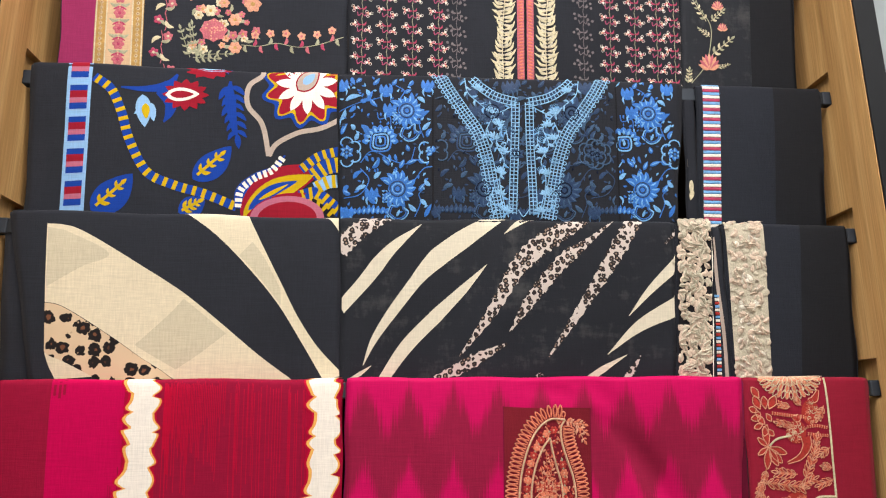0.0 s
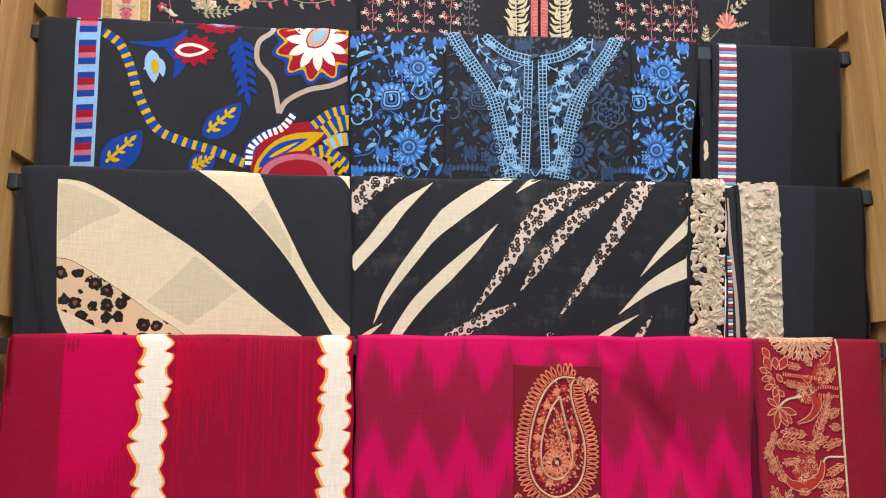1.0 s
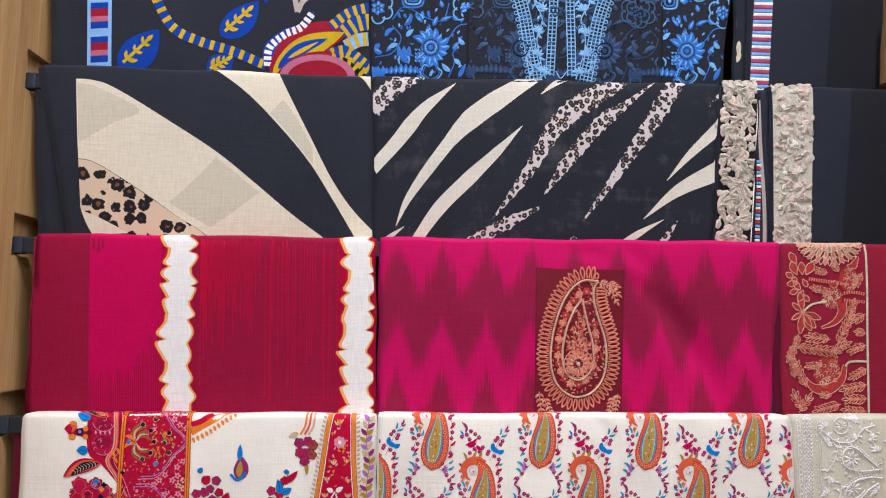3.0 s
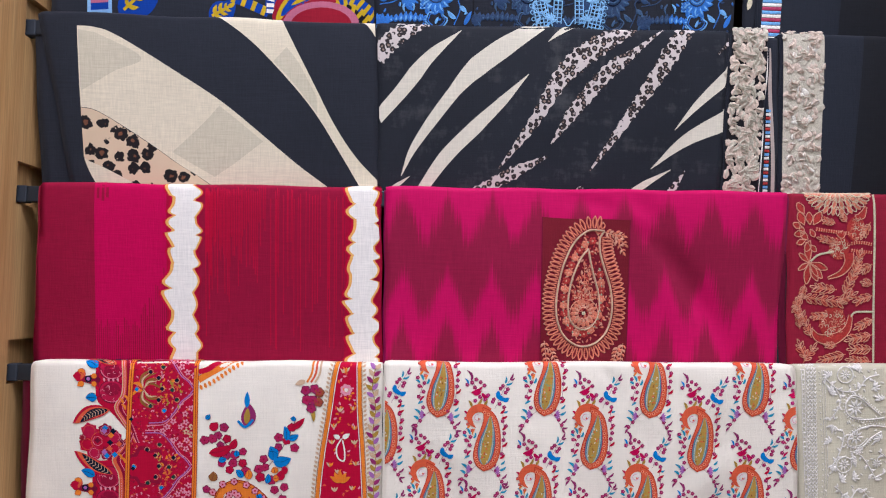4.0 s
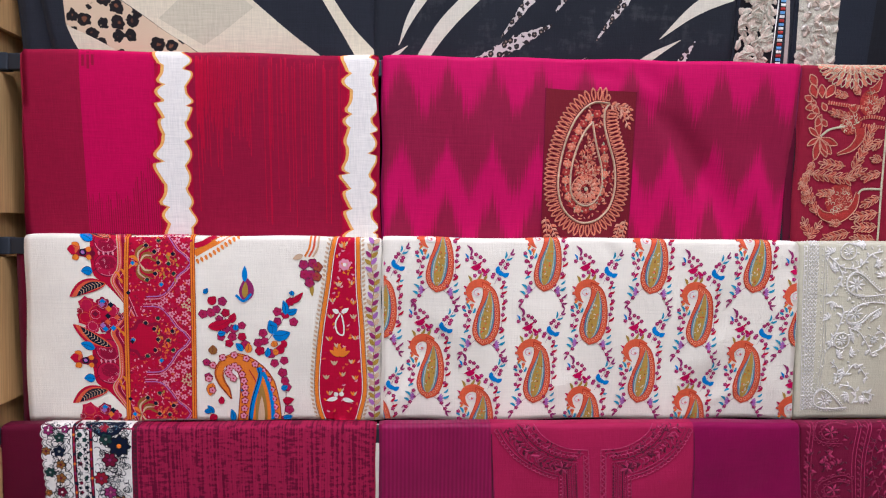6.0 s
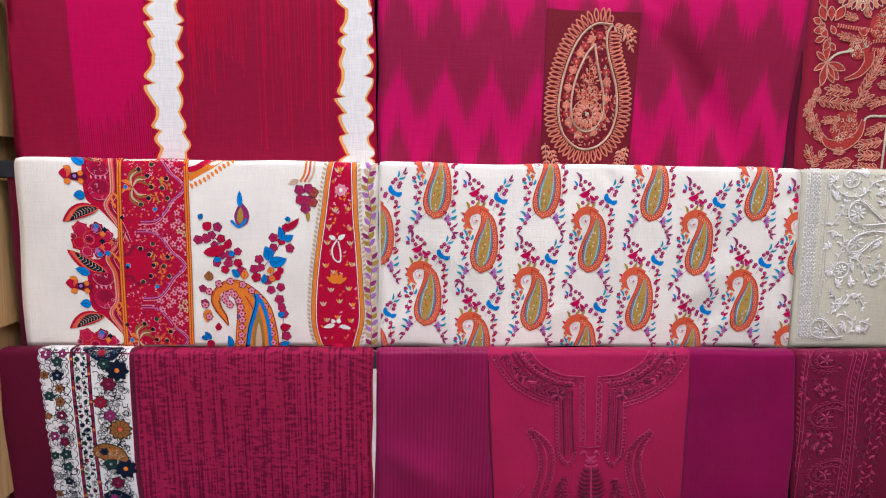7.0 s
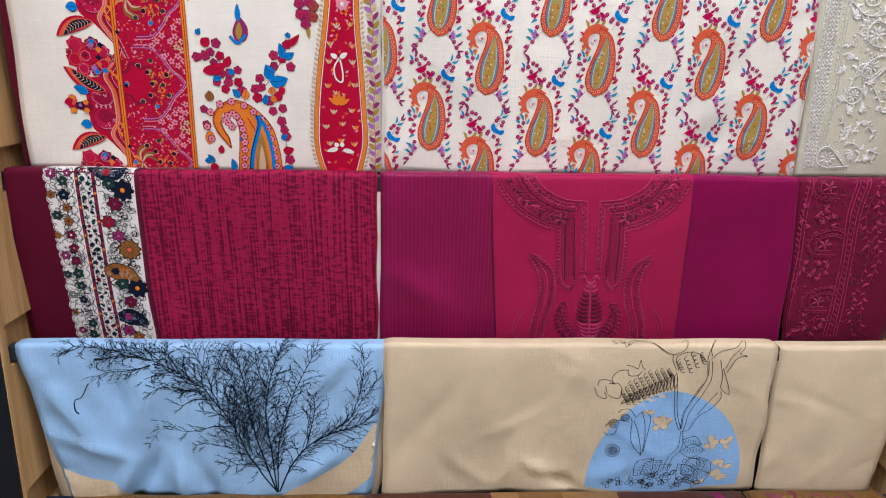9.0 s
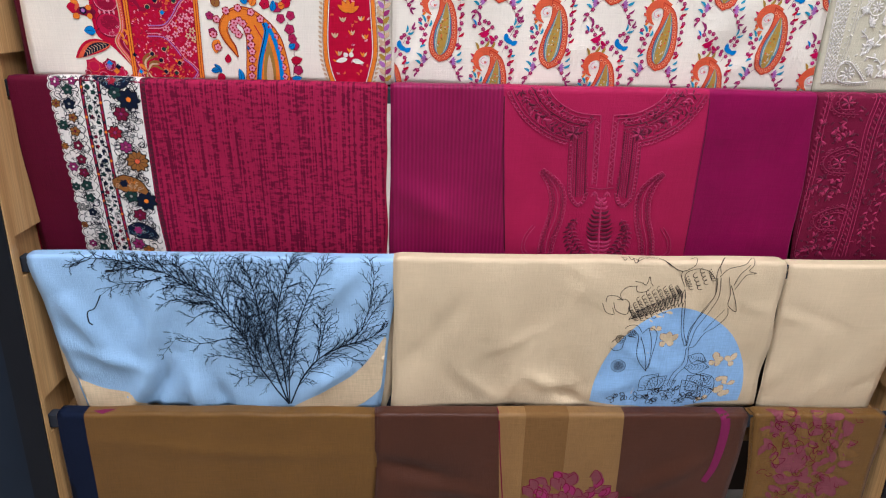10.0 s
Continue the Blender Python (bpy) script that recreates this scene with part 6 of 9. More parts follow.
d = Drawing(s51)
ZERO = [(-0.4843, 0.026)]
STEP = [(-0.4906, 0.19)]
ORANGE_L = [(-0.3986, 0.007), (-0.4035, 0.0975), (-0.4069, 0.183), (-0.4095, 0.272)]
ORANGE_R = [(-0.3038, 0.006), (-0.3053, 0.097), (-0.3075, 0.183), (-0.3109, 0.2725)]
for i in range(-1, 3):
    bu, bv = ZERO[0][0] + (STEP[0][0] - ZERO[0][0]) * i, ZERO[0][1] + (STEP[0][1] - ZERO[0][1]) * i
    at = lambda x, y: (bu + (x - 105) * KU, bv + (y - 310) * KV)
    line = lambda *q: [at(*p) for p in q]
    # lobe that bulges to the outer side, ending in a cusp at the straight line
    d.between("crimson_ink", line((213, 218), (188, 240), (172, 262), (148, 268), (143, 300), (143, 325), (148, 348), (168, 362), (190, 385), (214, 415)),
              line((214, 218), (214, 240), (214, 262), (214, 280), (214, 305), (214, 330), (214, 350), (214, 365), (214, 385), (215, 415)), 1)
    for off, mt, w in ((3, "tan_ink", 0.0016), (7, "rust_ink", 0.0050), (7, "pink_pale", 0.0010), (13, "deep_red_ink", 0.0030), (17, "pink_pale", 0.0008)):
        d.ribbon(mt, line((211 + off * 0.4, 218), (190 + off, 243), (176 + off, 262), (186 + off, 285), (188 + off, 310), (186 + off, 335), (174 + off, 356), (190 + off, 383), (212 + off * 0.4, 414)), w, 3 + off * 0.05)
    for x, y in ((200, 345), (196, 360), (205, 352), (192, 350), (202, 268), (196, 262)):
        d.leaf("orange_ink", at(x, y), at(x - 8, y - 10), 0.0036, 4.2, 0, 0.2, 4)
    for y, s in ((292, 1), (330, -1)):
        d.disc("rose_ink", at(172, y), 0.019, 2, n=20, tall=0.92)
        d.ring("wine_ink", at(172, y), 0.0185, 0.0012, 2.4, n=20, tall=0.92)
        d.disc("deep_red_ink", at(172, y + 4 * s), 0.0125, 2.6, n=16, tall=0.8, lobes=7, depth=0.06)
        for j in range(16):
            a, r = rng.uniform(0, 6.28), rng.uniform(0.003, 0.015)
            c = at(172, y)
            d.ring("pink_pale" if j % 3 == 0 else "rose_ink", (c[0] + r * math.cos(a), c[1] + r * 0.9 * math.sin(a)), rng.uniform(0.0016, 0.003), 0.0006, 3, n=6, start=a, end=a + 3.4)
        d.ring("pink_pale", at(172, y), 0.0165, 0.0007, 3.2, n=14, tall=0.92, start=0.4 * s, end=0.4 * s + 2.6)
    for x in (158, 166, 174, 182):
        d.leaf("pink_pale", at(x, 307), at(x + 1, 314), 0.0028, 3, 0, 0, 3)
    # bud on its stalk
    d.ribbon("deep_red_ink", line((150, 311), (132, 311), (112, 311)), [0.022, 0.012, 0.006], 2)
    for a, b, w, mt in (((122, 310), (104, 306), 0.014, "crimson_ink"), ((124, 303), (112, 296), 0.008, "orange_ink"), ((124, 318), (112, 322), 0.008, "orange_ink"), ((126, 300), (118, 312), 0.005, "rust_ink")):
        edged_leaf(d, mt, at(*a), at(*b), w, 0.1, 3, "rust_line", False)
    for x, y, r, mt in ((131, 310, 0.0052, "navy_ink"), (131, 310, 0.0028, "lilac_ink"), (141, 305, 0.0040, "orange_ink"), (141, 318, 0.0040, "orange_ink"), (148, 311, 0.004, "wine_ink")):
        d.disc(mt, at(x, y), r, 4 + (0.006 - r) * 100, n=9)
    for a, b in (((148, 290), (124, 281)), ((146, 341), (126, 341))):
        edged_leaf(d, "azure_ink", at(*a), at(*b), 0.012, 0.05)
        d.ribbon("wine_ink", line(a, (a[0] + 8, a[1] + (6 if a[1] < 310 else -6))), 0.0012, 2)
    # feathered leaves
    for a, b, bend in (((168, 360), (103, 384), 0.10), ((172, 466), (105, 430), -0.06)):
        d.leaf("crimson_ink", at(*a), at(*b), 0.021, 3, 0, bend, 9, 0.9)
        d.leaf("rust_ink", at(*a), at(b[0] + 4, b[1]), 0.0155, 3.3, 0, bend, 9, 0.9)
        p, q = np.array(at(a[0] - 3, a[1])), np.array(at(b[0] + 13, b[1] - (2 if bend > 0 else -4)))
        d.leaf("navy_ink", p, q, 0.0115, 3.6, 0, bend, 9, 0.9)
        n = np.array([-(q - p)[1], (q - p)[0]]) / np.linalg.norm(q - p)
        for j in range(8):
            m = p + (q - p) * (0.1 + j * 0.10) + n * bend * 0.04 * math.sin(0.3 + j * 0.3)
            for s in (-1, 1):
                d.ribbon("tan_ink", [m, m + (q - p) * 0.06 + n * s * 0.0042], 0.0008, 4, steps=2)
    # cluster of dark blossoms in the pocket
    for x, y, r, mt in ((152, 412, 24, "crimson_ink"), (132, 396, 14, "rose_ink"), (128, 418, 14, "crimson_ink"), (140, 432, 12, "rose_ink"), (160, 394, 12, "deep_red_ink"), (176, 405, 12, "rose_ink"), (176, 424, 12, "crimson_ink"), (162, 432, 12, "deep_red_ink"), (187, 415, 7, "wine_ink"), (120, 407, 6, "red_ink"), (146, 412, 12, "crimson_ink")):
        d.disc(mt, at(x, y), r * KU, 3 + (20 - r) * 0.03, n=18, lobes=6, depth=0.14, turn=rng.random() * 6)
        d.ring("pink_pale" if r < 13 else "rust_ink", at(x, y), r * KU * 0.72, 0.0006, 4, n=9, start=rng.random() * 6, end=rng.random() * 3 + 7)
    for x, y, mt in ((160, 390, "azure_ink"), (168, 414, "navy_ink"), (162, 436, "azure_ink"), (174, 395, "navy_ink"), (176, 434, "azure_ink"), (158, 395, "lilac_ink"), (158, 430, "lilac_ink"), (170, 402, "orange_ink"), (167, 424, "rust_ink"), (184, 416, "rust_ink"), (146, 411, "wine_ink")):
        d.disc(mt, at(x, y), 0.0040, 4.6, n=8, lobes=4, depth=0.2)
    for x, y in ((206, 375), (208, 457)):
        d.disc("navy_ink", at(x, y), 0.0030, 4.6, n=8, lobes=4, depth=0.2)
d.done("lobed_border", c51, "red lobed border with leaves and buds")

d = Drawing(s51)
rail_l, rail_r = smooth_path(ORANGE_L, 10), smooth_path(ORANGE_R, 10)
side = lambda path, v: float(np.interp(v, path[:, 1], path[:, 0]))
vs = np.linspace(-0.028, 0.282, 40)
d.between("crimson_ink", [(side(rail_l, v), v) for v in vs], [(side(rail_r, v), v) for v in vs], 2, smooth=False)
for path in (rail_l, rail_r):
    for w, mt, z in ((0.0075, "rust_line", 4), (0.0058, "orange_ink", 4.4), (0.0010, "rust_line", 4.8)):
        d.ribbon(mt, [(side(path, v), v) for v in vs], w, z, smooth=False)
r5 = random.Random(51)
for n in range(1500):
    v = r5.uniform(-0.01, 0.28)
    l, r = side(rail_l, v) + 0.005, side(rail_r, v) - 0.004
    u = r5.uniform(l, r)
    a, s = r5.uniform(0, 6.28), r5.uniform(0.0024, 0.0046)
    d.leaf(r5.choice(("pink_pale", "rose_ink", "rose_ink", "deep_red_ink", "rust_ink", "red_ink")), (u, v), (u + s * math.cos(a), v + s * math.sin(a)), s * 0.5, 2.6, 0, 0.2, 3)
for i in range(-1, 4):
    big = i % 2
    top = STEP[0][1] - ZERO[0][1]
    bv = ZERO[0][1] + (326 - 310) * KV + i * top * 0.71
    bu = side(rail_l, max(0.0, bv))
    at = lambda x, y: (bu + (x - 213) * KU, bv + (y - 326) * KV)
    line = lambda *q: [at(*p) for p in q]
    # pointed ogee round each motif
    for s in (-1, 1):
        for off, mt, w in ((0, "pink_pale", 0.0012), (4, "lilac_ink", 0.0016), (8, "rose_ink", 0.0012)):
            d.ribbon(mt, line((328 - off, 326), (318 - off, 326 + s * 12), (305 - off, 326 + s * 22), (292 - off, 326 + s * 40), (272, 326 + s * (58 - off)), (245, 326 + s * (60 - off))), w, 3.4)
    if big:
        d.disc("deep_red_ink", at(246, 326), 0.030, 3, n=30, tall=0.98, lobes=7, depth=0.13)
        d.disc("crimson_ink", at(246, 326), 0.024, 3.2, n=30, tall=0.98, lobes=7, depth=0.16)
    else:
        for j in range(7):
            a = -1.35 + j * 0.45
            tip = (240 + 30 * math.cos(a) * 0.8 + 4, 326 + 34 * math.sin(a))
            d.leaf("brown_ink", at(234, 326), at(*tip), 0.0044, 3.4, 0, 0.25 * (1 if a > 0 else -1), 6)
            d.leaf("crimson_ink" if j % 2 else "tan_ink", at(236, 326), at(236 + (tip[0] - 236) * 0.8, 326 + (tip[1] - 326) * 0.8), 0.0026, 3.8, 0, 0.25 * (1 if a > 0 else -1), 5)
        for a, b in (((234, 324), (216, 316)), ((234, 328), (216, 336))):
            d.leaf("orange_ink", at(*a), at(*b), 0.0050, 3.6, 0, 0.2, 5)
    for x, y in ((224, 326), (262, 308), (262, 344), (268, 326), (286, 328), (248, 298), (248, 354), (270, 290), (272, 362), (294, 312), (294, 344)):
        mt = ("navy_ink", "azure_ink", "dark_green_ink")[int(x + y) % 3]
        d.disc(mt, at(x, y), 0.0030, 4.2, n=9, lobes=4, depth=0.25)
        d.ring("tan_ink", at(x, y), 0.0038, 0.0006, 4.4, n=8, start=x, end=x + 4)
    for n in range(38):
        x, y = r5.uniform(262, 300), 326 + r5.gauss(0, 17)
        a = r5.uniform(0, 6.28)
        d.leaf(r5.choice(("orange_ink", "rust_ink", "olive_ink", "deep_red_ink")), at(x, y), at(x + 7 * math.cos(a), y + 7 * math.sin(a)), 0.0024, 3.9, 0, 0.2, 4)
    # pale five-petalled blossoms in the triangle between two motifs
    for row in range(6):
        for col in range(row + 1):
            x, y = 268 + row * 10.5, 326 + 98 * 0.71 + (col - row / 2) * 15
            c = at(x + r5.uniform(-1.5, 1.5), y + r5.uniform(-1.5, 1.5))
            mt = "tan_ink" if (row, col) in ((5, 2), (4, 2), (5, 3)) else r5.choice(("pink_pale", "pink_pale", "pink_pale", "rose_ink"))
            d.flower(mt, "rose_ink", c, 0.0050, 5, 3.6, 0, r5.random() * 6, 0.55)
d.done("field_border", c51, "dense red field of tiny pink blossoms")
d = Drawing(s51)
# hanging corner motif and a bud
d.ribbon("orange_ink", [(-0.301, 0.0269), (-0.2841, 0.0162), (-0.2649, 0.005), (-0.2457, -0.0095)], 0.010, 1)
d.ribbon("crimson_ink", [(-0.3006, 0.0149), (-0.2863, 0.01), (-0.2695, -0.0022)], 0.008, 2)
for u, v, gu, gv in spaced([(-0.3013, 0.0356), (-0.2797, 0.0244), (-0.2555, 0.0074), (-0.2363, -0.0048)], 0.007):
    d.leaf("orange_ink", (u, v), (u - gv * 0.007, v + gu * 0.009), 0.0042, 2)
d.leaf("azure_ink", (-0.2285, 0.0678), (-0.228, 0.0435), 0.008, 3)
d.leaf("plum_ink", (-0.2292, 0.0973), (-0.2264, 0.0605), 0.022, 2, 0, 0.05, 7)
d.leaf("olive_ink", (-0.2295, 0.0924), (-0.2271, 0.0678), 0.009, 3)
d.ribbon("azure_ink", [(-0.2423, 0.0875), (-0.2311, 0.0968), (-0.2193, 0.0859)], 0.004, 3)
# great paisley
body = [(-0.2128, 0.297), (-0.2119, 0.263), (-0.2147, 0.2285), (-0.2263, 0.2035), (-0.2442, 0.189), (-0.262, 0.1935), (-0.2713, 0.2085), (-0.2679, 0.223), (-0.2602, 0.2355), (-0.2542, 0.2495)]
d.ribbon("orange_ink", body, [0.068, 0.063, 0.053, 0.036, 0.023, 0.016, 0.013, 0.011, 0.009, 0.001], 2, steps=8)
hull = smooth_path(body, 8)
g = np.gradient(hull, axis=0)
g /= np.linalg.norm(g, axis=1)[:, None]
half = np.interp(np.linspace(0, 1, len(hull)), np.linspace(0, 1, 10), [0.068, 0.063, 0.053, 0.036, 0.023, 0.016, 0.013, 0.011, 0.009, 0.001]) / 2
for q in (-1, 1):
    d.ribbon("rust_line", hull + np.stack([-g[:, 1], g[:, 0]], 1) * half[:, None] * q, 0.0013, 3, smooth=False)
    d.ribbon("rust_line", hull + np.stack([-g[:, 1], g[:, 0]], 1) * half[:, None] * q * 0.72, 0.0007, 3, smooth=False)
for u, v, gu, gv in spaced(body[:-1], 0.013):
    for s in (-1, 1):
        k = float(np.interp(v, [0.18, 0.22, 0.29], [0.006, 0.018, 0.026]))
        d.disc("rust_line", (u - gv * k * s, v + gu * k * s), 0.0058, 3.6, n=12, lobes=5, depth=0.14)
        d.flower("pink_pale", "crimson_ink", (u - gv * k * s, v + gu * k * s), 0.0050, 5, 4, 0, u * 90)
d.ribbon("crimson_ink", [(q[0], q[1]) for q in body[:4]], 0.0014, 3)
d.disc("white_ink", (-0.2527, 0.2065), 0.0120, 2.6, n=16)
d.ring("grey_ink", (-0.2527, 0.2065), 0.0068, 0.0010, 3, n=12, start=0.8, end=5.6)
d.ribbon("azure_ink", [(-0.2276, 0.2915), (-0.222, 0.2555), (-0.2099, 0.2148), (-0.2121, 0.2006)], 0.007, 4)
d.ribbon("azure_ink", [(-0.1918, 0.2917), (-0.1926, 0.2556), (-0.2003, 0.2199), (-0.2111, 0.2006)], 0.006, 4)
d.leaf("mustard_ink", (-0.2104, 0.3123), (-0.2077, 0.2249), 0.018, 4)
d.leaf("tan_ink", (-0.2103, 0.3071), (-0.2081, 0.2453), 0.010, 5)
d.ribbon("navy_ink", [(-0.2296, 0.2915), (-0.2239, 0.2555), (-0.2114, 0.2148), (-0.213, 0.1996)], 0.0012, 6)
for q in [(-0.2627, 0.0974), (-0.2919, 0.1172), (-0.2716, 0.1097), (-0.2682, 0.1246), (-0.2799, 0.1147), (-0.2583, 0.1147), (-0.2497, 0.1519), (-0.2352, 0.1519), (-0.2665, 0.1519), (-0.2547, 0.1619), (-0.2307, 0.1644), (-0.2348, 0.1344), (-0.2091, 0.1744), (-0.2113, 0.1618), (-0.2016, 0.1593), (-0.2037, 0.1468), (-0.1817, 0.1293), (-0.1695, 0.1194), (-0.1814, 0.1144), (-0.1575, 0.1303), (-0.1876, 0.1945), (-0.173, 0.1905), (-0.1757, 0.2097), (-0.1725, 0.2224), (-0.2893, 0.192), (-0.2876, 0.2147), (-0.259, 0.1394), (-0.1691, 0.2557), (-0.1668, 0.2685), (-0.1697, 0.2326), (-0.1744, 0.284), (-0.1922, 0.1794), (-0.247, 0.1394), (-0.1619, 0.0995)]:
    blossom(d, q, rng.uniform(0.0054, 0.0068), rng.choice(("berry_ink", "berry_ink", "plum_ink", "crimson_ink")))
for p, mt, w in (([(-0.2842, 0.0999), (-0.272, 0.0901)], "crimson_ink", 0.012), ([(-0.29, 0.0852), (-0.2836, 0.0779)], "azure_ink", 0.006), ([(-0.2853, 0.137), (-0.249, 0.1245)], "crimson_ink", 0.014), ([(-0.2539, 0.1295), (-0.2449, 0.1146)], "crimson_ink", 0.010),
                 ([(-0.2712, 0.1469), (-0.2591, 0.1444)], "azure_ink", 0.008), ([(-0.2456, 0.1419), (-0.2444, 0.132)], "azure_ink", 0.008), ([(-0.1893, 0.1493), (-0.1937, 0.1269)], "azure_ink", 0.014), ([(-0.1893, 0.1518), (-0.1626, 0.1468)], "azure_ink", 0.016), ([(-0.1819, 0.1393), (-0.1963, 0.1343)], "azure_ink", 0.01),
                 ([(-0.1695, 0.1194), (-0.1725, 0.0971)], "azure_ink", 0.009), ([(-0.167, 0.1169), (-0.1515, 0.1104)], "azure_ink", 0.009), ([(-0.1644, 0.102), (-0.1425, 0.0847)], "crimson_ink", 0.008), ([(-0.1608, 0.0897), (-0.1593, 0.0823)], "azure_ink", 0.007),
                 ([(-0.1996, 0.1844), (-0.1969, 0.1693)], "azure_ink", 0.008), ([(-0.2357, 0.1744), (-0.2451, 0.1619)], "azure_ink", 0.009), ([(-0.2806, 0.2248), (-0.286, 0.2451)], "orange_ink", 0.012), ([(-0.2817, 0.1794), (-0.2789, 0.1644)], "brown_ink", 0.012), ([(-0.2285, 0.1769), (-0.2258, 0.1618)], "orange_ink", 0.010),
                 ([(-0.2324, 0.2427), (-0.2395, 0.2325)], "azure_ink", 0.008), ([(-0.253, 0.2862), (-0.2549, 0.2657)], "azure_ink", 0.008), ([(-0.2965, 0.2706), (-0.2818, 0.2656)], "azure_ink", 0.007), ([(-0.282, 0.2733), (-0.2913, 0.2604)], "azure_ink", 0.006), ([(-0.2772, 0.2759), (-0.2872, 0.2861)], "crimson_ink", 0.01),
                 ([(-0.1786, 0.2352), (-0.1687, 0.2301)], "azure_ink", 0.008), ([(-0.1768, 0.2814), (-0.162, 0.2789)], "azure_ink", 0.008), ([(-0.1774, 0.1643), (-0.1677, 0.1618)], "crimson_ink", 0.012), ([(-0.1825, 0.1794), (-0.1765, 0.1643)], "crimson_ink", 0.012), ([(-0.1872, 0.1693), (-0.1895, 0.1593)], "orange_ink", 0.010), ([(-0.1898, 0.1769), (-0.18, 0.1744)], "orange_ink", 0.010), ([(-0.2718, 0.2579), (-0.269, 0.2452)], "crimson_ink", 0.008), ([(-0.2367, 0.2147), (-0.2405, 0.2122)], "crimson_ink", 0.01), ([(-0.1764, 0.2531), (-0.1592, 0.2516)], "crimson_ink", 0.01)):
    edged_leaf(d, mt, p[0], p[1], w, 0.08, 3, "navy_ink" if mt == "azure_ink" else "wine_ink")
for p in ([(-0.287, 0.1147), (-0.2726, 0.1098), (-0.2586, 0.1245)], [(-0.2546, 0.1569), (-0.2351, 0.1469), (-0.2307, 0.1644)], [(-0.2017, 0.1643), (-0.1819, 0.1393), (-0.167, 0.1144), (-0.157, 0.0896)], [(-0.178, 0.1996), (-0.1712, 0.2352), (-0.1743, 0.2762)]):
    d.ribbon("wine_ink", p, 0.0009, 1)
d.done("paisley_print", c51, "great orange paisley with blossoms")
d = Drawing(s51)
# upright medallion band
lw = [(-0.0912, -0.0131), (-0.0996, 0.0257), (-0.1062, 0.0747), (-0.1149, 0.1292), (-0.1217, 0.1844), (-0.1246, 0.2353), (-0.121, 0.2661), (-0.1103, 0.2972)]
rw = [(-0.0611, -0.0133), (-0.0602, 0.0254), (-0.0593, 0.0745), (-0.0555, 0.1291), (-0.0526, 0.1845), (-0.0507, 0.2355), (-0.0567, 0.2663), (-0.0657, 0.2974)]
d.between("crimson_ink", lw, rw, 1)
for q in (lw, rw):
    d.ribbon("orange_ink", q, 0.0052, 3)
    d.ribbon("white_ink", [(u + (0.004 if q is lw else -0.004), v) for u, v in q], 0.0012, 4)
    for u, v, gu, gv in spaced(q, 0.0068):
        s = -1 if q is lw else 1
        d.leaf("tan_ink", (u + s * 0.005, v + 0.002), (u + s * 0.010, v - 0.002), 0.0034, 2, 0, 0, 4)
    d.ribbon("brown_ink", [(u + (-0.0034 if q is lw else 0.0034), v) for u, v in q], 0.0009, 4)
for q in [(-0.0803, 0.0086), (-0.0805, 0.0402), (-0.0893, 0.0697), (-0.0699, 0.0671), (-0.0991, 0.0944), (-0.0676, 0.0968), (-0.1017, 0.1192), (-0.0677, 0.1191), (-0.1044, 0.1542), (-0.0653, 0.1517), (-0.0973, 0.192), (-0.0703, 0.1895), (-0.1097, 0.2149), (-0.0655, 0.215), (-0.0877, 0.2354), (-0.105, 0.2405), (-0.068, 0.2405), (-0.0851, 0.2098), (-0.0922, 0.1643), (-0.0842, 0.011)]:
    for j in range(3):
        d.leaf(rng.choice(("orange_ink", "tan_ink")), (q[0], q[1] + 0.004), (q[0] + (j - 1) * 0.005, q[1] - 0.003), 0.0028, 3, 0, 0, 4)
r5 = random.Random(8)
for n in range(70):
    v = r5.uniform(-0.005, 0.275)
    l, r = np.interp(v, [q[1] for q in lw], [q[0] for q in lw]) + 0.007, np.interp(v, [q[1] for q in rw], [q[0] for q in rw]) - 0.007
    q, a = (r5.uniform(l, r), v), r5.uniform(0, 6.28)
    d.leaf(r5.choice(("orange_ink", "pink_pale", "rust_ink", "rose_ink")), q, (q[0] + 0.0055 * math.cos(a), v + 0.0055 * math.sin(a)), 0.0026, 2.6, 0, 0.2, 4)
d.flower("pink_pale", "white_ink", (-0.0805, 0.0402), 0.0095, 7, 3)
d.ribbon("white_ink", [(-0.0871, 0.1142), (-0.0945, 0.1292), (-0.0921, 0.1442), (-0.0834, 0.1482), (-0.0823, 0.1341), (-0.0856, 0.1167)], 0.0022, 4)
for a, b in (((-0.0895, 0.1142), (-0.0992, 0.1093)), ((-0.0856, 0.1142), (-0.0749, 0.1067)), ((-0.0927, 0.2482), (-0.11, 0.2533)), ((-0.0878, 0.2456), (-0.0853, 0.2379)), ((-0.0853, 0.2498), (-0.068, 0.2534)), ((-0.0927, 0.2456), (-0.0976, 0.2395))):
    d.leaf("white_ink", a, b, 0.007, 4)
for a in range(5):
    t = -2.6 + a * 0.52
    c = (-0.0889, 0.1819)
    d.leaf("orange_ink", c, (c[0] + 0.018 * math.cos(t), c[1] + 0.018 * math.sin(t)), 0.007, 4)
d.disc("crimson_ink", (-0.0865, 0.2869), 0.012, 4, n=16)
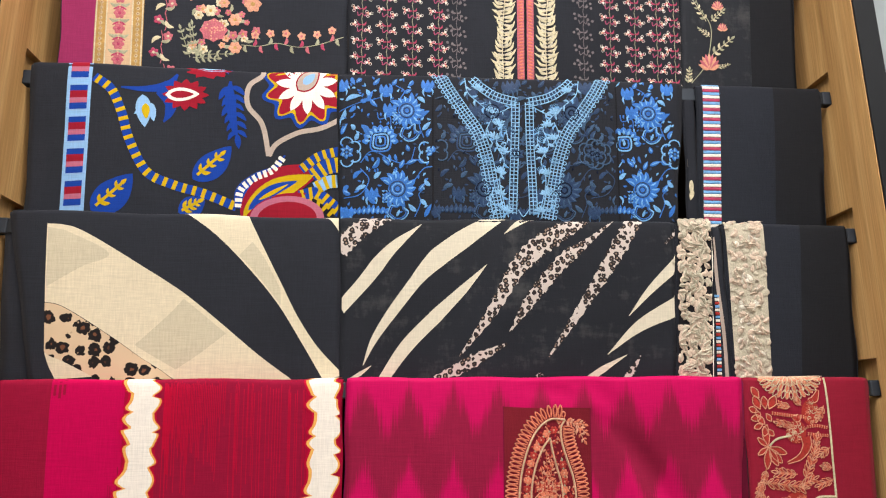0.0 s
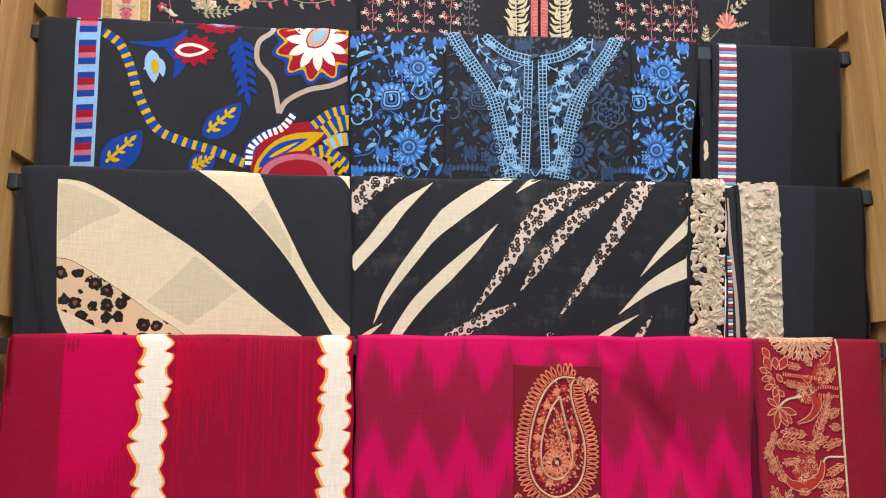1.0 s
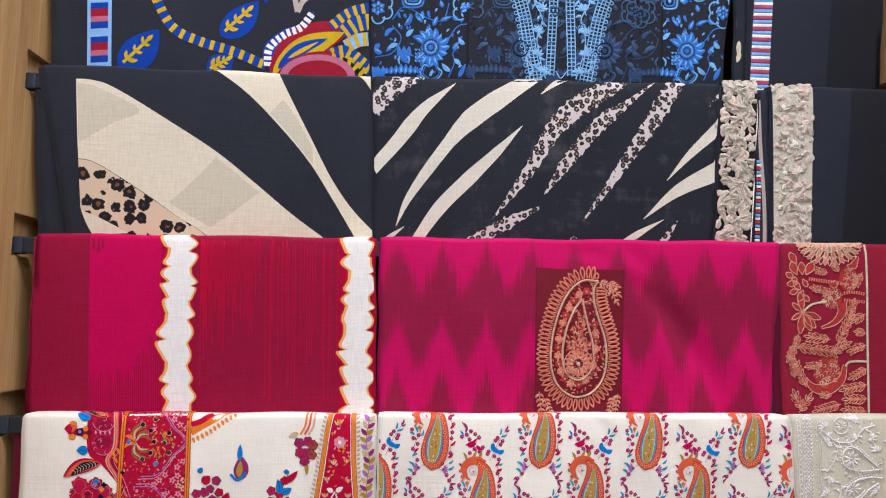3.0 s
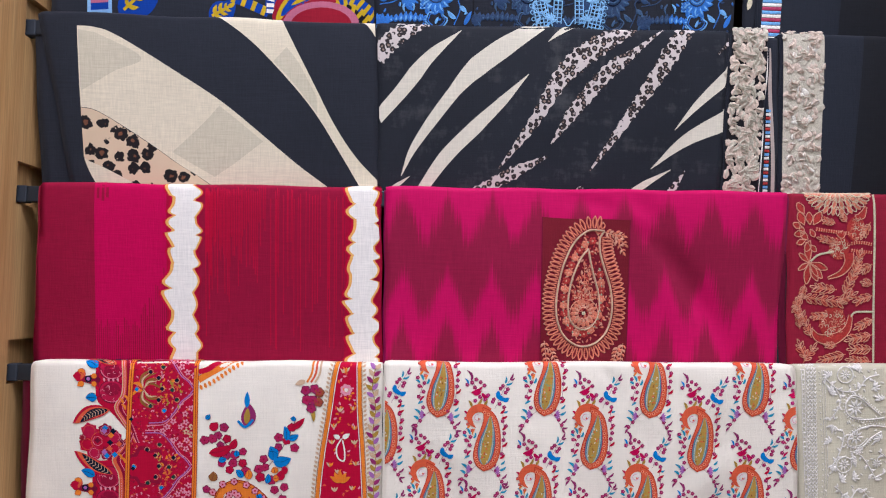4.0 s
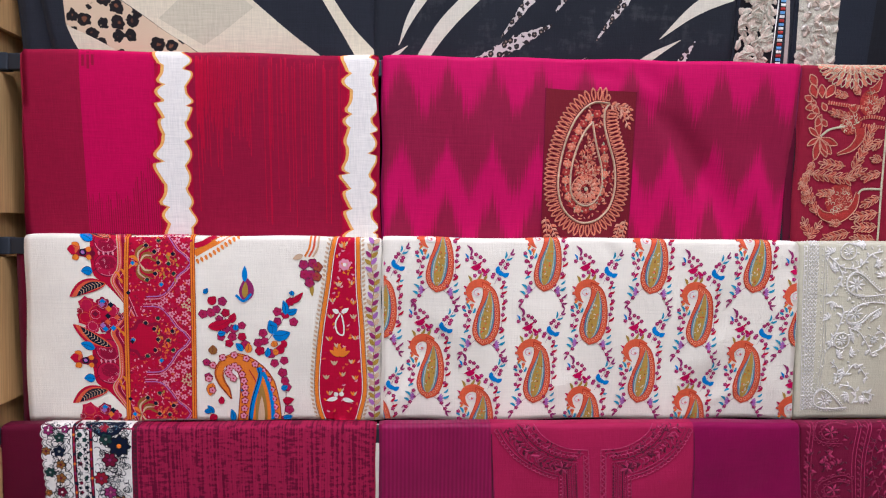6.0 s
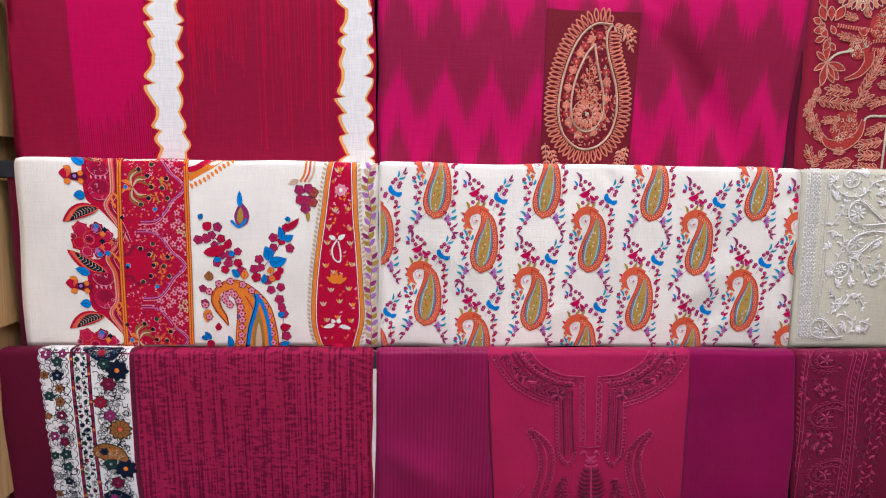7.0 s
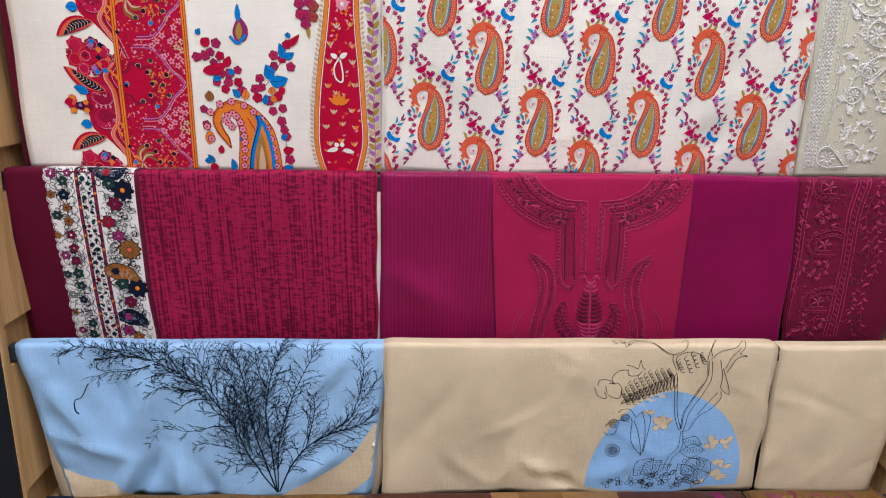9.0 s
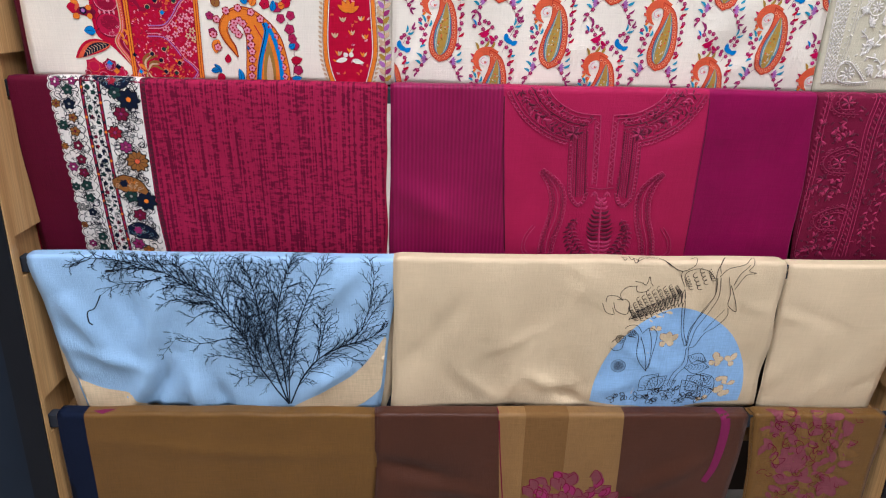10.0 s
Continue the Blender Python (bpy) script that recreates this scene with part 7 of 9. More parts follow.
# hanging posy and edge vine
for off in (0.0, 0.006, 0.012):
    d.ribbon(("orange_ink", "rust_ink", "tan_ink")[int(off / 0.006)], [(u + off, v) for u, v in [(-0.1394, 0.0308), (-0.1321, 0.0162), (-0.1295, -0.008)]], 0.003, 2)
d.leaf("tan_ink", (-0.1418, 0.0284), (-0.1572, 0.0348), 0.008, 3)
for q in [(-0.141, 0.043), (-0.1276, 0.0405), (-0.1204, 0.0453), (-0.1397, 0.0576), (-0.1301, 0.0576), (-0.122, 0.06), (-0.1327, 0.0699)]:
    blossom(d, q, 0.0068, rng.choice(("plum_ink", "berry_ink", "brown_ink")), 3)
d.leaf("olive_ink", (-0.1298, 0.0723), (-0.129, 0.0905), 0.006, 3)
vine = [(-0.0361, 0.0034), (-0.0409, 0.0351), (-0.036, 0.0694), (-0.0399, 0.1091), (-0.035, 0.1491), (-0.0384, 0.1895), (-0.0359, 0.2304), (-0.0368, 0.2871)]
d.ribbon("olive_ink", vine, 0.0014, 2)
for i, (u, v, gu, gv) in enumerate(spaced(vine, 0.0105)):
    for s in (-1, 1):
        a = math.atan2(gv, gu) + s * 0.8 + math.pi
        d.leaf(("lilac_ink", "tan_ink", "plum_ink", "olive_ink")[(i + (s > 0)) % 4], (u, v), (u + 0.013 * math.cos(a), v + 0.013 * math.sin(a)), 0.0062, 3)
d.done("medallion_band", c51, "upright crimson band with orange edging")

# ---- fifth row: paisleys all over ----
def paisley_motif(c):
    """One orange paisley with a curled head, a gold heart and sprays of small flowers."""
    d = Drawing(s52)
    at = lambda x, y: (c[0] + (x - 851) * KU, c[1] + (y - 427) * KV)
    line = lambda *q: [at(*p) for p in q]
    left = line((848, 374), (850, 392), (846, 408), (838, 428), (832, 452), (837, 470), (851, 481))
    right = line((848, 373), (866, 382), (876, 398), (881, 425), (879, 454), (868, 474), (851, 481))
    d.between("rust_ink", left, right, 2)
    head = line((860, 382), (846, 375), (832, 378), (824, 389), (828, 401), (836, 408))
    d.ribbon("rust_ink", head, [0.014, 0.0125, 0.012, 0.0095, 0.006, 0.001], 2.2)
    d.disc("white_ink", at(839, 391), 0.0068, 2.6, n=12)
    d.ring("pink_pale", at(839, 391), 0.0046, 0.0009, 3, n=10, end=5.0)
    d.disc("rust_ink", at(841, 393), 0.0016, 3.2, n=6)
    for q in (left, right):
        d.ribbon("scarlet_ink", q, 0.0011, 3)
    rim = line((848, 380), (862, 388), (871, 402), (875, 425), (873, 452), (864, 469), (851, 475), (840, 467), (837, 452), (842, 430))
    for i, q in enumerate(spaced(rim, 0.0068)):
        d.ring("peach_ink", q[:2], 0.0021, 0.0008, 3.2, n=6)
        d.disc("crimson_ink", q[:2], 0.0009, 3.4, n=5)
    core = line((862, 388), (861, 410), (856, 438), (851, 470))
    swell = lambda x: math.sqrt(max(0.0, 1 - ((x - 0.72) / (0.73 if x < 0.72 else 0.285)) ** 2)) * (0.35 + 0.65 * min(1, x / 0.6))
    for mt, w, z in (("crimson_ink", 0.0262, 3.6), ("slate_ink", 0.0242, 4.0), ("cream_ink", 0.0182, 4.4), ("teal_pale", 0.0165, 4.7), ("gold_ink", 0.0138, 5.0)):
        d.ribbon(mt, core, lambda x: w * swell(x) + 0.0002, z, steps=7)
    for n in range(30):
        y = rng.uniform(412, 464)
        x = 861 - (y - 400) * 0.15 + rng.uniform(-6, 6)
        a = rng.uniform(0, 6.28)
        d.leaf(rng.choice(("rust_ink", "olive_ink", "cream_ink", "sage_ink", "brown_ink")), at(x, y), at(x + 4 * math.cos(a), y + 4 * math.sin(a)), 0.0017, 5.4, 0, 0, 3)

    def dots(mat, *pts, r=0.0030):
        for p in pts:
            p = (p[0] + rng.uniform(-0.8, 0.8), p[1] + rng.uniform(-0.8, 0.8))
            d.disc("plum_ink", at(*p), r * 1.05, 1.6, n=10, lobes=5, depth=0.12)
            d.disc("berry_ink" if mat == "plum_ink" else mat, at(*p), r * 0.85, 2.0, n=10, lobes=5, depth=0.14)
            d.disc("pink_pale", (at(*p)[0] + 0.0006, at(*p)[1] - 0.0006), r * 0.24, 2.4, n=5)

    def blades(mat, *pairs, w=0.0040):
        for x0, y0, x1, y1 in pairs:
            d.leaf(mat, at(x0, y0), at(x1, y1), w * 0.82, 1.8, 0, 0.12, 4)

    stem = lambda *q: d.ribbon("plum_ink", line(*q), 0.0005, 1)
    stem((858, 374), (842, 352), (826, 325))
    stem((870, 376), (884, 348), (900, 324))
    stem((838, 472), (822, 484), (808, 504))
    stem((862, 476), (876, 488), (888, 508))
    stem((884, 380), (887, 410), (884, 452))
    stem((832, 420), (822, 436), (818, 452))
    # upper sprays
    blades("plum_ink", (829, 326, 819, 312), (826, 330, 827, 315))
    blades("azure_ink", (822, 336, 816, 326), w=0.0034)
    dots("plum_ink", (828, 333), (836, 328), (844, 331), (819, 337), (850, 338), (834, 341))
    blades("magenta_ink", (826, 350, 848, 338), (830, 352, 846, 346), (846, 350, 858, 358), w=0.0062)
    dots("fuchsia_ink", (858, 353), (852, 360), (866, 364), (842, 356), (834, 362))
    blades("azure_ink", (874, 352, 892, 362), (876, 346, 880, 362), (884, 362, 896, 358), w=0.0086)
    dots("plum_ink", (885, 338), (893, 343), (890, 349), (880, 342))
    blades("teal_ink", (888, 334, 890, 322), (890, 336, 902, 332), w=0.0036)
    blades("plum_ink", (897, 327, 903, 317), (898, 328, 906, 325), w=0.0034)
    blades("olive_ink", (828, 374, 822, 362), (838, 370, 846, 358), (850, 370, 856, 360), w=0.0046)
    # beside the body
    dots("plum_ink", (878, 368), (886, 374), (890, 405), (884, 396), (886, 428), (888, 418), (884, 452), (868, 360))
    blades("crimson_ink", (880, 384, 888, 376), (882, 392, 893, 388), (884, 440, 894, 432), (880, 460, 890, 452), (884, 412, 892, 402), w=0.0044)
    blades("teal_ink", (882, 470, 890, 463), (886, 382, 894, 380), w=0.0036)
    dots("plum_ink", (818, 430), (826, 438), (818, 448), (827, 424), (816, 416))
    blades("teal_ink", (826, 420, 818, 408), (832, 426, 836, 416), (826, 455, 816, 460), (820, 424, 812, 420), w=0.0040)
    blades("magenta_ink", (824, 432, 814, 428), (828, 446, 820, 456), (822, 388, 814, 380), w=0.0040)
    dots("rust_ink", (818, 392), (822, 402), (830, 412), r=0.0026)
    blades("orange_ink", (826, 404, 820, 412), (834, 410, 830, 420), w=0.0036)
    # lower sprays
    for bx, by, sg in ((828, 474, -1), (872, 476, 1)):
        for j in range(5):
            a = -0.9 + j * 0.42
            d.leaf("lilac_ink", at(bx, by + 4), at(bx + sg * 10 * math.cos(a), by + 4 + 11 * math.sin(a)), 0.0030, 2, 0, 0, 4)
        d.disc("plum_ink", at(bx, by + 4), 0.0022, 2.6, n=7)
    blades("teal_ink", (822, 478, 810, 468), (818, 486, 808, 480), (880, 480, 892, 474), w=0.0044)
    dots("plum_ink", (820, 488), (812, 496), (826, 466), (878, 488), (884, 498), (870, 470), r=0.0030)
    blades("plum_ink", (814, 494, 804, 498), (812, 500, 806, 508), (884, 494, 894, 486), (886, 502, 892, 512), (886, 502, 896, 502), w=0.0036)
    return d.done("paisley_motif", c52, "printed orange paisley with small flowers")


for q in [(0.0572, 0.0339), (0.2205, 0.0318), (0.3844, 0.0349), (0.545, 0.0322), (0.1291, 0.1147), (0.2951, 0.1166), (0.4616, 0.1185), (-0.028, 0.1082), (0.0451, 0.2021), (0.2101, 0.2082), (0.3749, 0.2084), (0.5449, 0.2109), (0.1228, 0.2795), (0.2916, 0.2862), (0.4608, 0.2882), (0.622, 0.1181), (-0.0356, 0.2957), (0.6306, 0.2987)]:
    paisley_motif(q)

# ---- fifth row: white on ivory ----
d = Drawing(s53)
EDGE = [(0.621, -0.004), (0.6253, 0.086), (0.6335, 0.176), (0.6424, 0.27)]
INNER = [(0.6533, -0.002), (0.6583, 0.0865), (0.6659, 0.1765), (0.6612, 0.2705)]
for off in (0.0, 0.0045):
    d.ribbon("white_thread", [(u + off, v) for u, v in EDGE], 0.0014, 2, 0.0008, 8)
d.dots("white_thread", [(u + 0.0022, v) for u, v in EDGE], 0.0075, 0.0016, 2, 0.0012)
for off in (0.0, 0.004):
    d.ribbon("ivory_thread", [(u + off, v) for u, v in INNER], 0.0012, 2, 0.0008, 8)
d.dots("ivory_thread", [(u - 0.004, v) for u, v in INNER], 0.009, 0.0016, 2, 0.0010)
BRAID = [(0.636, -0.004), (0.6396, 0.0865), (0.646, 0.176), (0.6518, 0.27)]
for n, (u, v, gu, gv) in enumerate(spaced(BRAID, 0.0062)):
    for o in (-0.0055, 0.0, 0.0055):
        for s in (-1, 1):
            d.leaf("white_thread", (u + o - s * 0.0026, v - 0.003), (u + o + s * 0.0026, v + 0.003), 0.0017, 2 + (s > 0), 0.0009, 0.1 * s, 4)


def raised(p, w=0.0026):
    d.ribbon("white_thread", p, w, 3, 0.0015, 8)


def fringe(p, gap=0.0042, reach=0.005, sign=1):
    for u, v, gu, gv in spaced(p, gap):
        d.leaf("white_thread", (u - gv * 0.0016 * sign, v + gu * 0.0016 * sign), (u - gv * reach * sign, v + gu * reach * sign), 0.0017, 2, 0.0010, 0, 4)


def daisy(c, r, n=9):
    for i in range(n):
        a = 6.283 * i / n
        d.leaf("white_thread", (c[0] + r * 0.2 * math.cos(a), c[1] + r * 0.2 * math.sin(a)), (c[0] + r * math.cos(a), c[1] + r * math.sin(a)), r * 0.26, 3, 0.0013, 0, 5)
    d.disc("ivory_thread", c, r * 0.16, 4, 0.0012, 7)


for loop in ([(0.749, 0.0795), (0.7313, 0.065), (0.716, 0.052), (0.7022, 0.0485), (0.6931, 0.059), (0.6946, 0.074), (0.7058, 0.0835), (0.7258, 0.086), (0.755, 0.083)],
             [(0.7574, 0.097), (0.7363, 0.0955), (0.715, 0.101), (0.7011, 0.1135), (0.6997, 0.126), (0.7095, 0.1305), (0.7234, 0.128), (0.7352, 0.115), (0.7514, 0.1045)],
             [(0.7081, 0.266), (0.6947, 0.2515), (0.6798, 0.238), (0.6678, 0.237), (0.6613, 0.2475), (0.6634, 0.261), (0.6756, 0.2685), (0.6931, 0.269), (0.7157, 0.267)]):
    raised(loop)
    fringe(loop, sign=1)
    raised([(u * 0.86 + loop[4][0] * 0.14, v * 0.86 + (loop[0][1] * 0.5 + loop[4][1] * 0.5) * 0.14) for u, v in loop[1:-1]], 0.0014)
for c, r in zip([(0.7077, 0.0675), (0.711, 0.1135), (0.679, 0.2555), (0.6911, 0.016), (0.6949, 0.157), (0.7468, 0.155)], (0.014, 0.013, 0.013, 0.009, 0.010, 0.008)):
    daisy(c, r)
for c in [(0.6911, 0.016), (0.6949, 0.157)]:
    d.ring("white_thread", c, 0.0125, 0.0020, 3, 0.0014)
for p in ([(0.6571, 0.019), (0.6739, 0.0345), (0.688, 0.0415), (0.7098, 0.04), (0.7253, 0.022), (0.745, 0.0155)], [(0.675, 0.0365), (0.6844, 0.0535), (0.6797, 0.0695), (0.6682, 0.087)], [(0.6728, 0.163), (0.6857, 0.1405), (0.6922, 0.1135), (0.6881, 0.1)],
          [(0.7033, 0.136), (0.7206, 0.1425), (0.7367, 0.163), (0.7471, 0.1815)], [(0.7463, 0.177), (0.7624, 0.167), (0.7646, 0.149), (0.7478, 0.1355)], [(0.6909, 0.228), (0.6944, 0.2045), (0.681, 0.1905)], [(0.707, 0.214), (0.7224, 0.1955), (0.7446, 0.2185)], [(0.724, 0.261), (0.7291, 0.247), (0.7194, 0.233), (0.7002, 0.229)], [(0.752, 0.261), (0.7394, 0.242), (0.7587, 0.2465)]):
    raised(p, 0.0022)
    for n, (u, v, gu, gv) in enumerate(spaced(p, 0.0085)):
        a = math.atan2(gv, gu) + (-1) ** n * 1.0
        l = rng.uniform(0.007, 0.012)
        d.leaf("white_thread", (u, v), (u + l * math.cos(a), v + l * math.sin(a)), l * 0.45, 2, 0.0013, 0.15)
for c in [(0.665, 0.019), (0.6662, 0.043), (0.6767, 0.0955), (0.6691, 0.122), (0.6795, 0.1585), (0.7147, 0.1495), (0.7212, 0.136), (0.7102, 0.177), (0.7052, 0.214), (0.717, 0.247), (0.741, 0.2515), (0.6906, 0.1815), (0.7358, 0.0345), (0.7479, 0.056), (0.75, 0.1175), (0.7108, 0.009)]:
    a0 = rng.uniform(0, 6.28)
    for j in range(5):
        a = a0 + j * 0.55
        l = rng.uniform(0.009, 0.014)
        d.leaf("white_thread", c, (c[0] + l * math.cos(a), c[1] + l * math.sin(a)), 0.0042, 3, 0.0015, 0.1, 5)
for n in range(130):
    q = (rng.uniform(0.668, 0.81), rng.uniform(0.0, 0.27))
    if q[0] > 0.735 and q[1] > 0.19:
        continue
    a = rng.uniform(0, 6.28)
    d.leaf("ivory_thread", q, (q[0] + 0.006 * math.cos(a), q[1] + 0.006 * math.sin(a)), 0.003, 2, 0.001, 0, 4)
d.done("white_embroidery", c53, "raised white thread paisleys and vines")
c54, s54 = cloth(5, -0.562, -0.4891, "wine_silk", "wine-coloured cloth hanging behind the white one", -0.572, -0.5044, seed=54, layers=0, out=-0.009, puff=0.5)

# ---- sixth row: hatched cloth with flowered border ----
c61.children[0].data.materials[0] = MATS["hatch_print"]
d = Drawing(s61)
d.band("dark_wine", (-0.60, -0.60), (-0.5063, -0.5122), 1)
d.done("plain_end", c61, "plain dark wine end")
d = Drawing(s61)
B0 = [(-0.5157, 0.0045), (-0.5138, 0.072), (-0.5109, 0.126), (-0.5109, 0.1925), (-0.5102, 0.268)]
B1 = [(-0.3903, 0.002), (-0.392, 0.0705), (-0.3934, 0.144), (-0.394, 0.2015), (-0.3907, 0.267)]
left_edge, right_edge = smooth_path([(B0[0][0], -0.03)] + B0, 8), smooth_path([(B1[0][0], -0.03)] + B1, 8)
edge_at = lambda path, v: float(np.interp(v, path[:, 1], path[:, 0]))
vs = np.linspace(-0.028, 0.282, 44)
d.between("white_ink", [(edge_at(left_edge, v), v) for v in vs], [(edge_at(right_edge, v), v) for v in vs], 2, smooth=False)
r6 = random.Random(61)
v = -0.01
while v < 0.28:
    r = r6.uniform(0.0045, 0.0085)
    c = (edge_at(left_edge, v) + 0.001, v)
    d.disc("white_ink", c, r, 2, n=12)
    d.ring("black_ink", c, r * 0.72, 0.0010, 3, n=12, start=1.4, end=4.9)
    v += r * 1.7
spot = lambda f, v: (edge_at(left_edge, v) * (1 - f) + edge_at(right_edge, v) * f, v)
# pair of thin stripes with a chain of dark leaves between them
for f, mt, w in ((0.335, "navy_ink", 0.0052), (0.335, "red_ink", 0.0026), (0.53, "navy_ink", 0.0052), (0.53, "red_ink", 0.0026)):
    d.ribbon(mt, [spot(f, v) for v in vs], w, 3 if w > 0.004 else 3.4, smooth=False)
for n in range(40):
    v = -0.008 + n * 0.0073
    d.disc(("orange_ink", "navy_ink", "plum_ink")[n % 3], spot(0.335 if n % 2 else 0.53, v), 0.0022, 3.8, n=6)
    c = spot(0.43 + 0.03 * (-1) ** n, v)
    d.disc(r6.choice(("dark_green_ink", "navy_ink", "wine_ink", "grey_ink")), c, r6.uniform(0.0026, 0.0042), 3.6, n=10, lobes=5, depth=0.3, turn=r6.random() * 6)
    for e in (0.38, 0.48):
        q = spot(e + r6.uniform(-0.02, 0.02), v + 0.003)
        d.leaf(r6.choice(("dark_green_ink", "navy_ink", "black_ink")), q, (q[0] + r6.uniform(-0.005, 0.005), q[1] + r6.uniform(-0.006, 0.006)), 0.0032, 3.6, 0, 0.2, 4)
        d.ring("black_ink", q, 0.0036, 0.0009, 3.8, n=8, start=n, end=n + 4.5)
    d.ribbon("black_ink", [spot(0.285, v), spot(0.30 if n % 2 else 0.26, v + 0.004), spot(0.285, v + 0.0073)], 0.0010, 3, steps=4)
# scrollwork drawn in black line
for n in range(820):
    v = r6.uniform(-0.006, 0.28)
    f = r6.choice((r6.uniform(0.05, 0.25), r6.uniform(0.58, 0.95), r6.uniform(0.58, 0.95)))
    c, a = spot(f, v), r6.uniform(0, 6.28)
    d.ring(r6.choice(("black_ink", "black_ink", "navy_ink", "grey_ink")), c, r6.uniform(0.0026, 0.0056), 0.0011, 3, n=8, start=a, end=a + r6.uniform(2.4, 4.6))


def bordered_flower(c, r, mat, heart, n=6):
    turn = r6.random() * 6
    d.disc("black_ink", c, r * 1.14, 4, n=30, lobes=n, depth=0.16, turn=turn)
    d.disc(mat, c, r * 0.98, 4.4, n=30, lobes=n, depth=0.17, turn=turn)
    for i in range(n):
        a = -turn + 6.283 * (i + 0.5) / n
        d.ribbon("black_ink", [(c[0] + r * 0.3 * math.cos(a), c[1] + r * 0.3 * math.sin(a)), (c[0] + r * 0.8 * math.cos(a), c[1] + r * 0.8 * math.sin(a))], 0.0007, 4.8, steps=2)
    d.disc("black_ink", c, r * 0.32, 4.9, n=9)
    d.disc(heart, c, r * 0.26, 5.1, n=9)


for (x, y), r, mt, ht in zip([(-0.51, 0.007), (-0.5135, 0.038), (-0.5086, 0.07), (-0.5123, 0.1015), (-0.5063, 0.1335), (-0.509, 0.1655), (-0.5068, 0.1995), (-0.5096, 0.23), (-0.5037, 0.2625)], (8, 7, 8, 6, 8, 7, 7, 6, 7), ("plum_ink", "brown_ink", "dark_green_ink", "brown_ink", "plum_ink", "dark_green_ink", "grey_ink", "brown_ink", "plum_ink"), ("white_ink", "wine_ink", "grey_ink", "orange_ink", "white_ink", "grey_ink", "white_ink", "wine_ink", "white_ink")):
    bordered_flower((x, y), r * 0.0008, mt, ht)
for (x, y), r, mt, ht in zip([(-0.4863, 0.006), (-0.494, 0.018), (-0.4948, 0.0385), (-0.4932, 0.0585), (-0.4933, 0.079), (-0.4929, 0.1005), (-0.4918, 0.122), (-0.4927, 0.143), (-0.4925, 0.1635), (-0.4914, 0.1845), (-0.4924, 0.208), (-0.4878, 0.2335), (-0.4853, 0.25), (-0.4871, 0.2705)], (6, 8, 9, 7, 8, 8, 8, 8, 9, 8, 7, 5, 8, 8), ("plum_ink", "dark_green_ink", "navy_ink", "brown_ink", "brown_ink", "wine_ink", "wine_ink", "wine_ink", "dark_green_ink", "dark_green_ink", "navy_ink", "grey_ink", "dark_green_ink", "dark_green_ink"), ("white_ink", "grey_ink", "grey_ink", "wine_ink", "wine_ink", "white_ink", "grey_ink", "plum_ink", "grey_ink", "grey_ink", "grey_ink", "white_ink", "grey_ink", "grey_ink")):
    bordered_flower((x, y), r * 0.0008, mt, ht, 5)
for (x, y), r, mt, ht, n in zip([(-0.4087, 0.03), (-0.4227, 0.0515), (-0.4361, 0.08), (-0.4108, 0.1235), (-0.4078, 0.188), (-0.4215, 0.212), (-0.4238, 0.1015), (-0.4273, 0.02), (-0.429, 0.1805), (-0.4318, 0.2625), (-0.4174, 0.2745)], (17, 12, 11, 18, 17, 11, 10, 10, 11, 10, 10), ("navy_ink", "wine_ink", "red_ink", "brown_ink", "navy_ink", "wine_ink", "plum_ink", "dark_green_ink", "dark_green_ink", "plum_ink", "brown_ink"), ("orange_ink", "plum_ink", "plum_ink", "rust_ink", "orange_ink", "plum_ink", "pink_ink", "grey_ink", "grey_ink", "wine_ink", "orange_ink"), (8, 6, 7, 11, 8, 6, 6, 5, 5, 6, 6)):
    bordered_flower((x, y), r * 0.0008, mt, ht, n)
# paisley-shaped clumps, dark blue and brown
for p, mt, eye in (([(-0.4533, -0.0045), (-0.4303, 0.003), (-0.4145, 0.0005), (-0.4045, -0.01)], "navy_ink", "red_ink"), ([(-0.453, 0.1595), (-0.4361, 0.1595), (-0.4181, 0.163), (-0.4044, 0.1745)], "brown_ink", "navy_ink"), ([(-0.4442, 0.2385), (-0.4287, 0.2385), (-0.4118, 0.244), (-0.4006, 0.254)], "navy_ink", "plum_ink")):
    d.ribbon("black_ink", p, [0.014, 0.030, 0.024, 0.010], 4.0)
    d.ribbon(mt, p, [0.011, 0.027, 0.021, 0.007], 4.4)
    for n in range(36):
        q = smooth_path(p, 8)[r6.randrange(1, 22)] + np.array([r6.uniform(-0.004, 0.004), r6.uniform(-0.009, 0.009)])
        a = r6.uniform(0, 6.28)
        d.ring(r6.choice(("black_ink", "grey_ink", "slate_ink") if mt == "navy_ink" else ("black_ink", "orange_ink", "tan_ink")), q, 0.0024, 0.0006, 4.8, n=6, start=a, end=a + 4)
    d.disc(eye, smooth_path(p, 8)[8], 0.0062, 5, n=12, lobes=6, depth=0.2)
d.ribbon("dark_wine_thread", [(edge_at(right_edge, v) + 0.005, v) for v in vs], 0.0050, 2, 0.0005, smooth=False)
d.dots("wine_ink", [(edge_at(right_edge, v) + 0.005, v) for v in vs[::4]], 0.006, 0.0016, 3, 0.0004, 5)
d.done("flowered_border", c61, "white border with navy, green and wine flowers")
c64, s64 = cloth(6, -0.0346, -0.0244, "white_lawn", "narrow white lining fold between two cloths", -0.0364, -0.0233, seed=64, layers=1, out=-0.006, puff=0.3, thick=0.003)

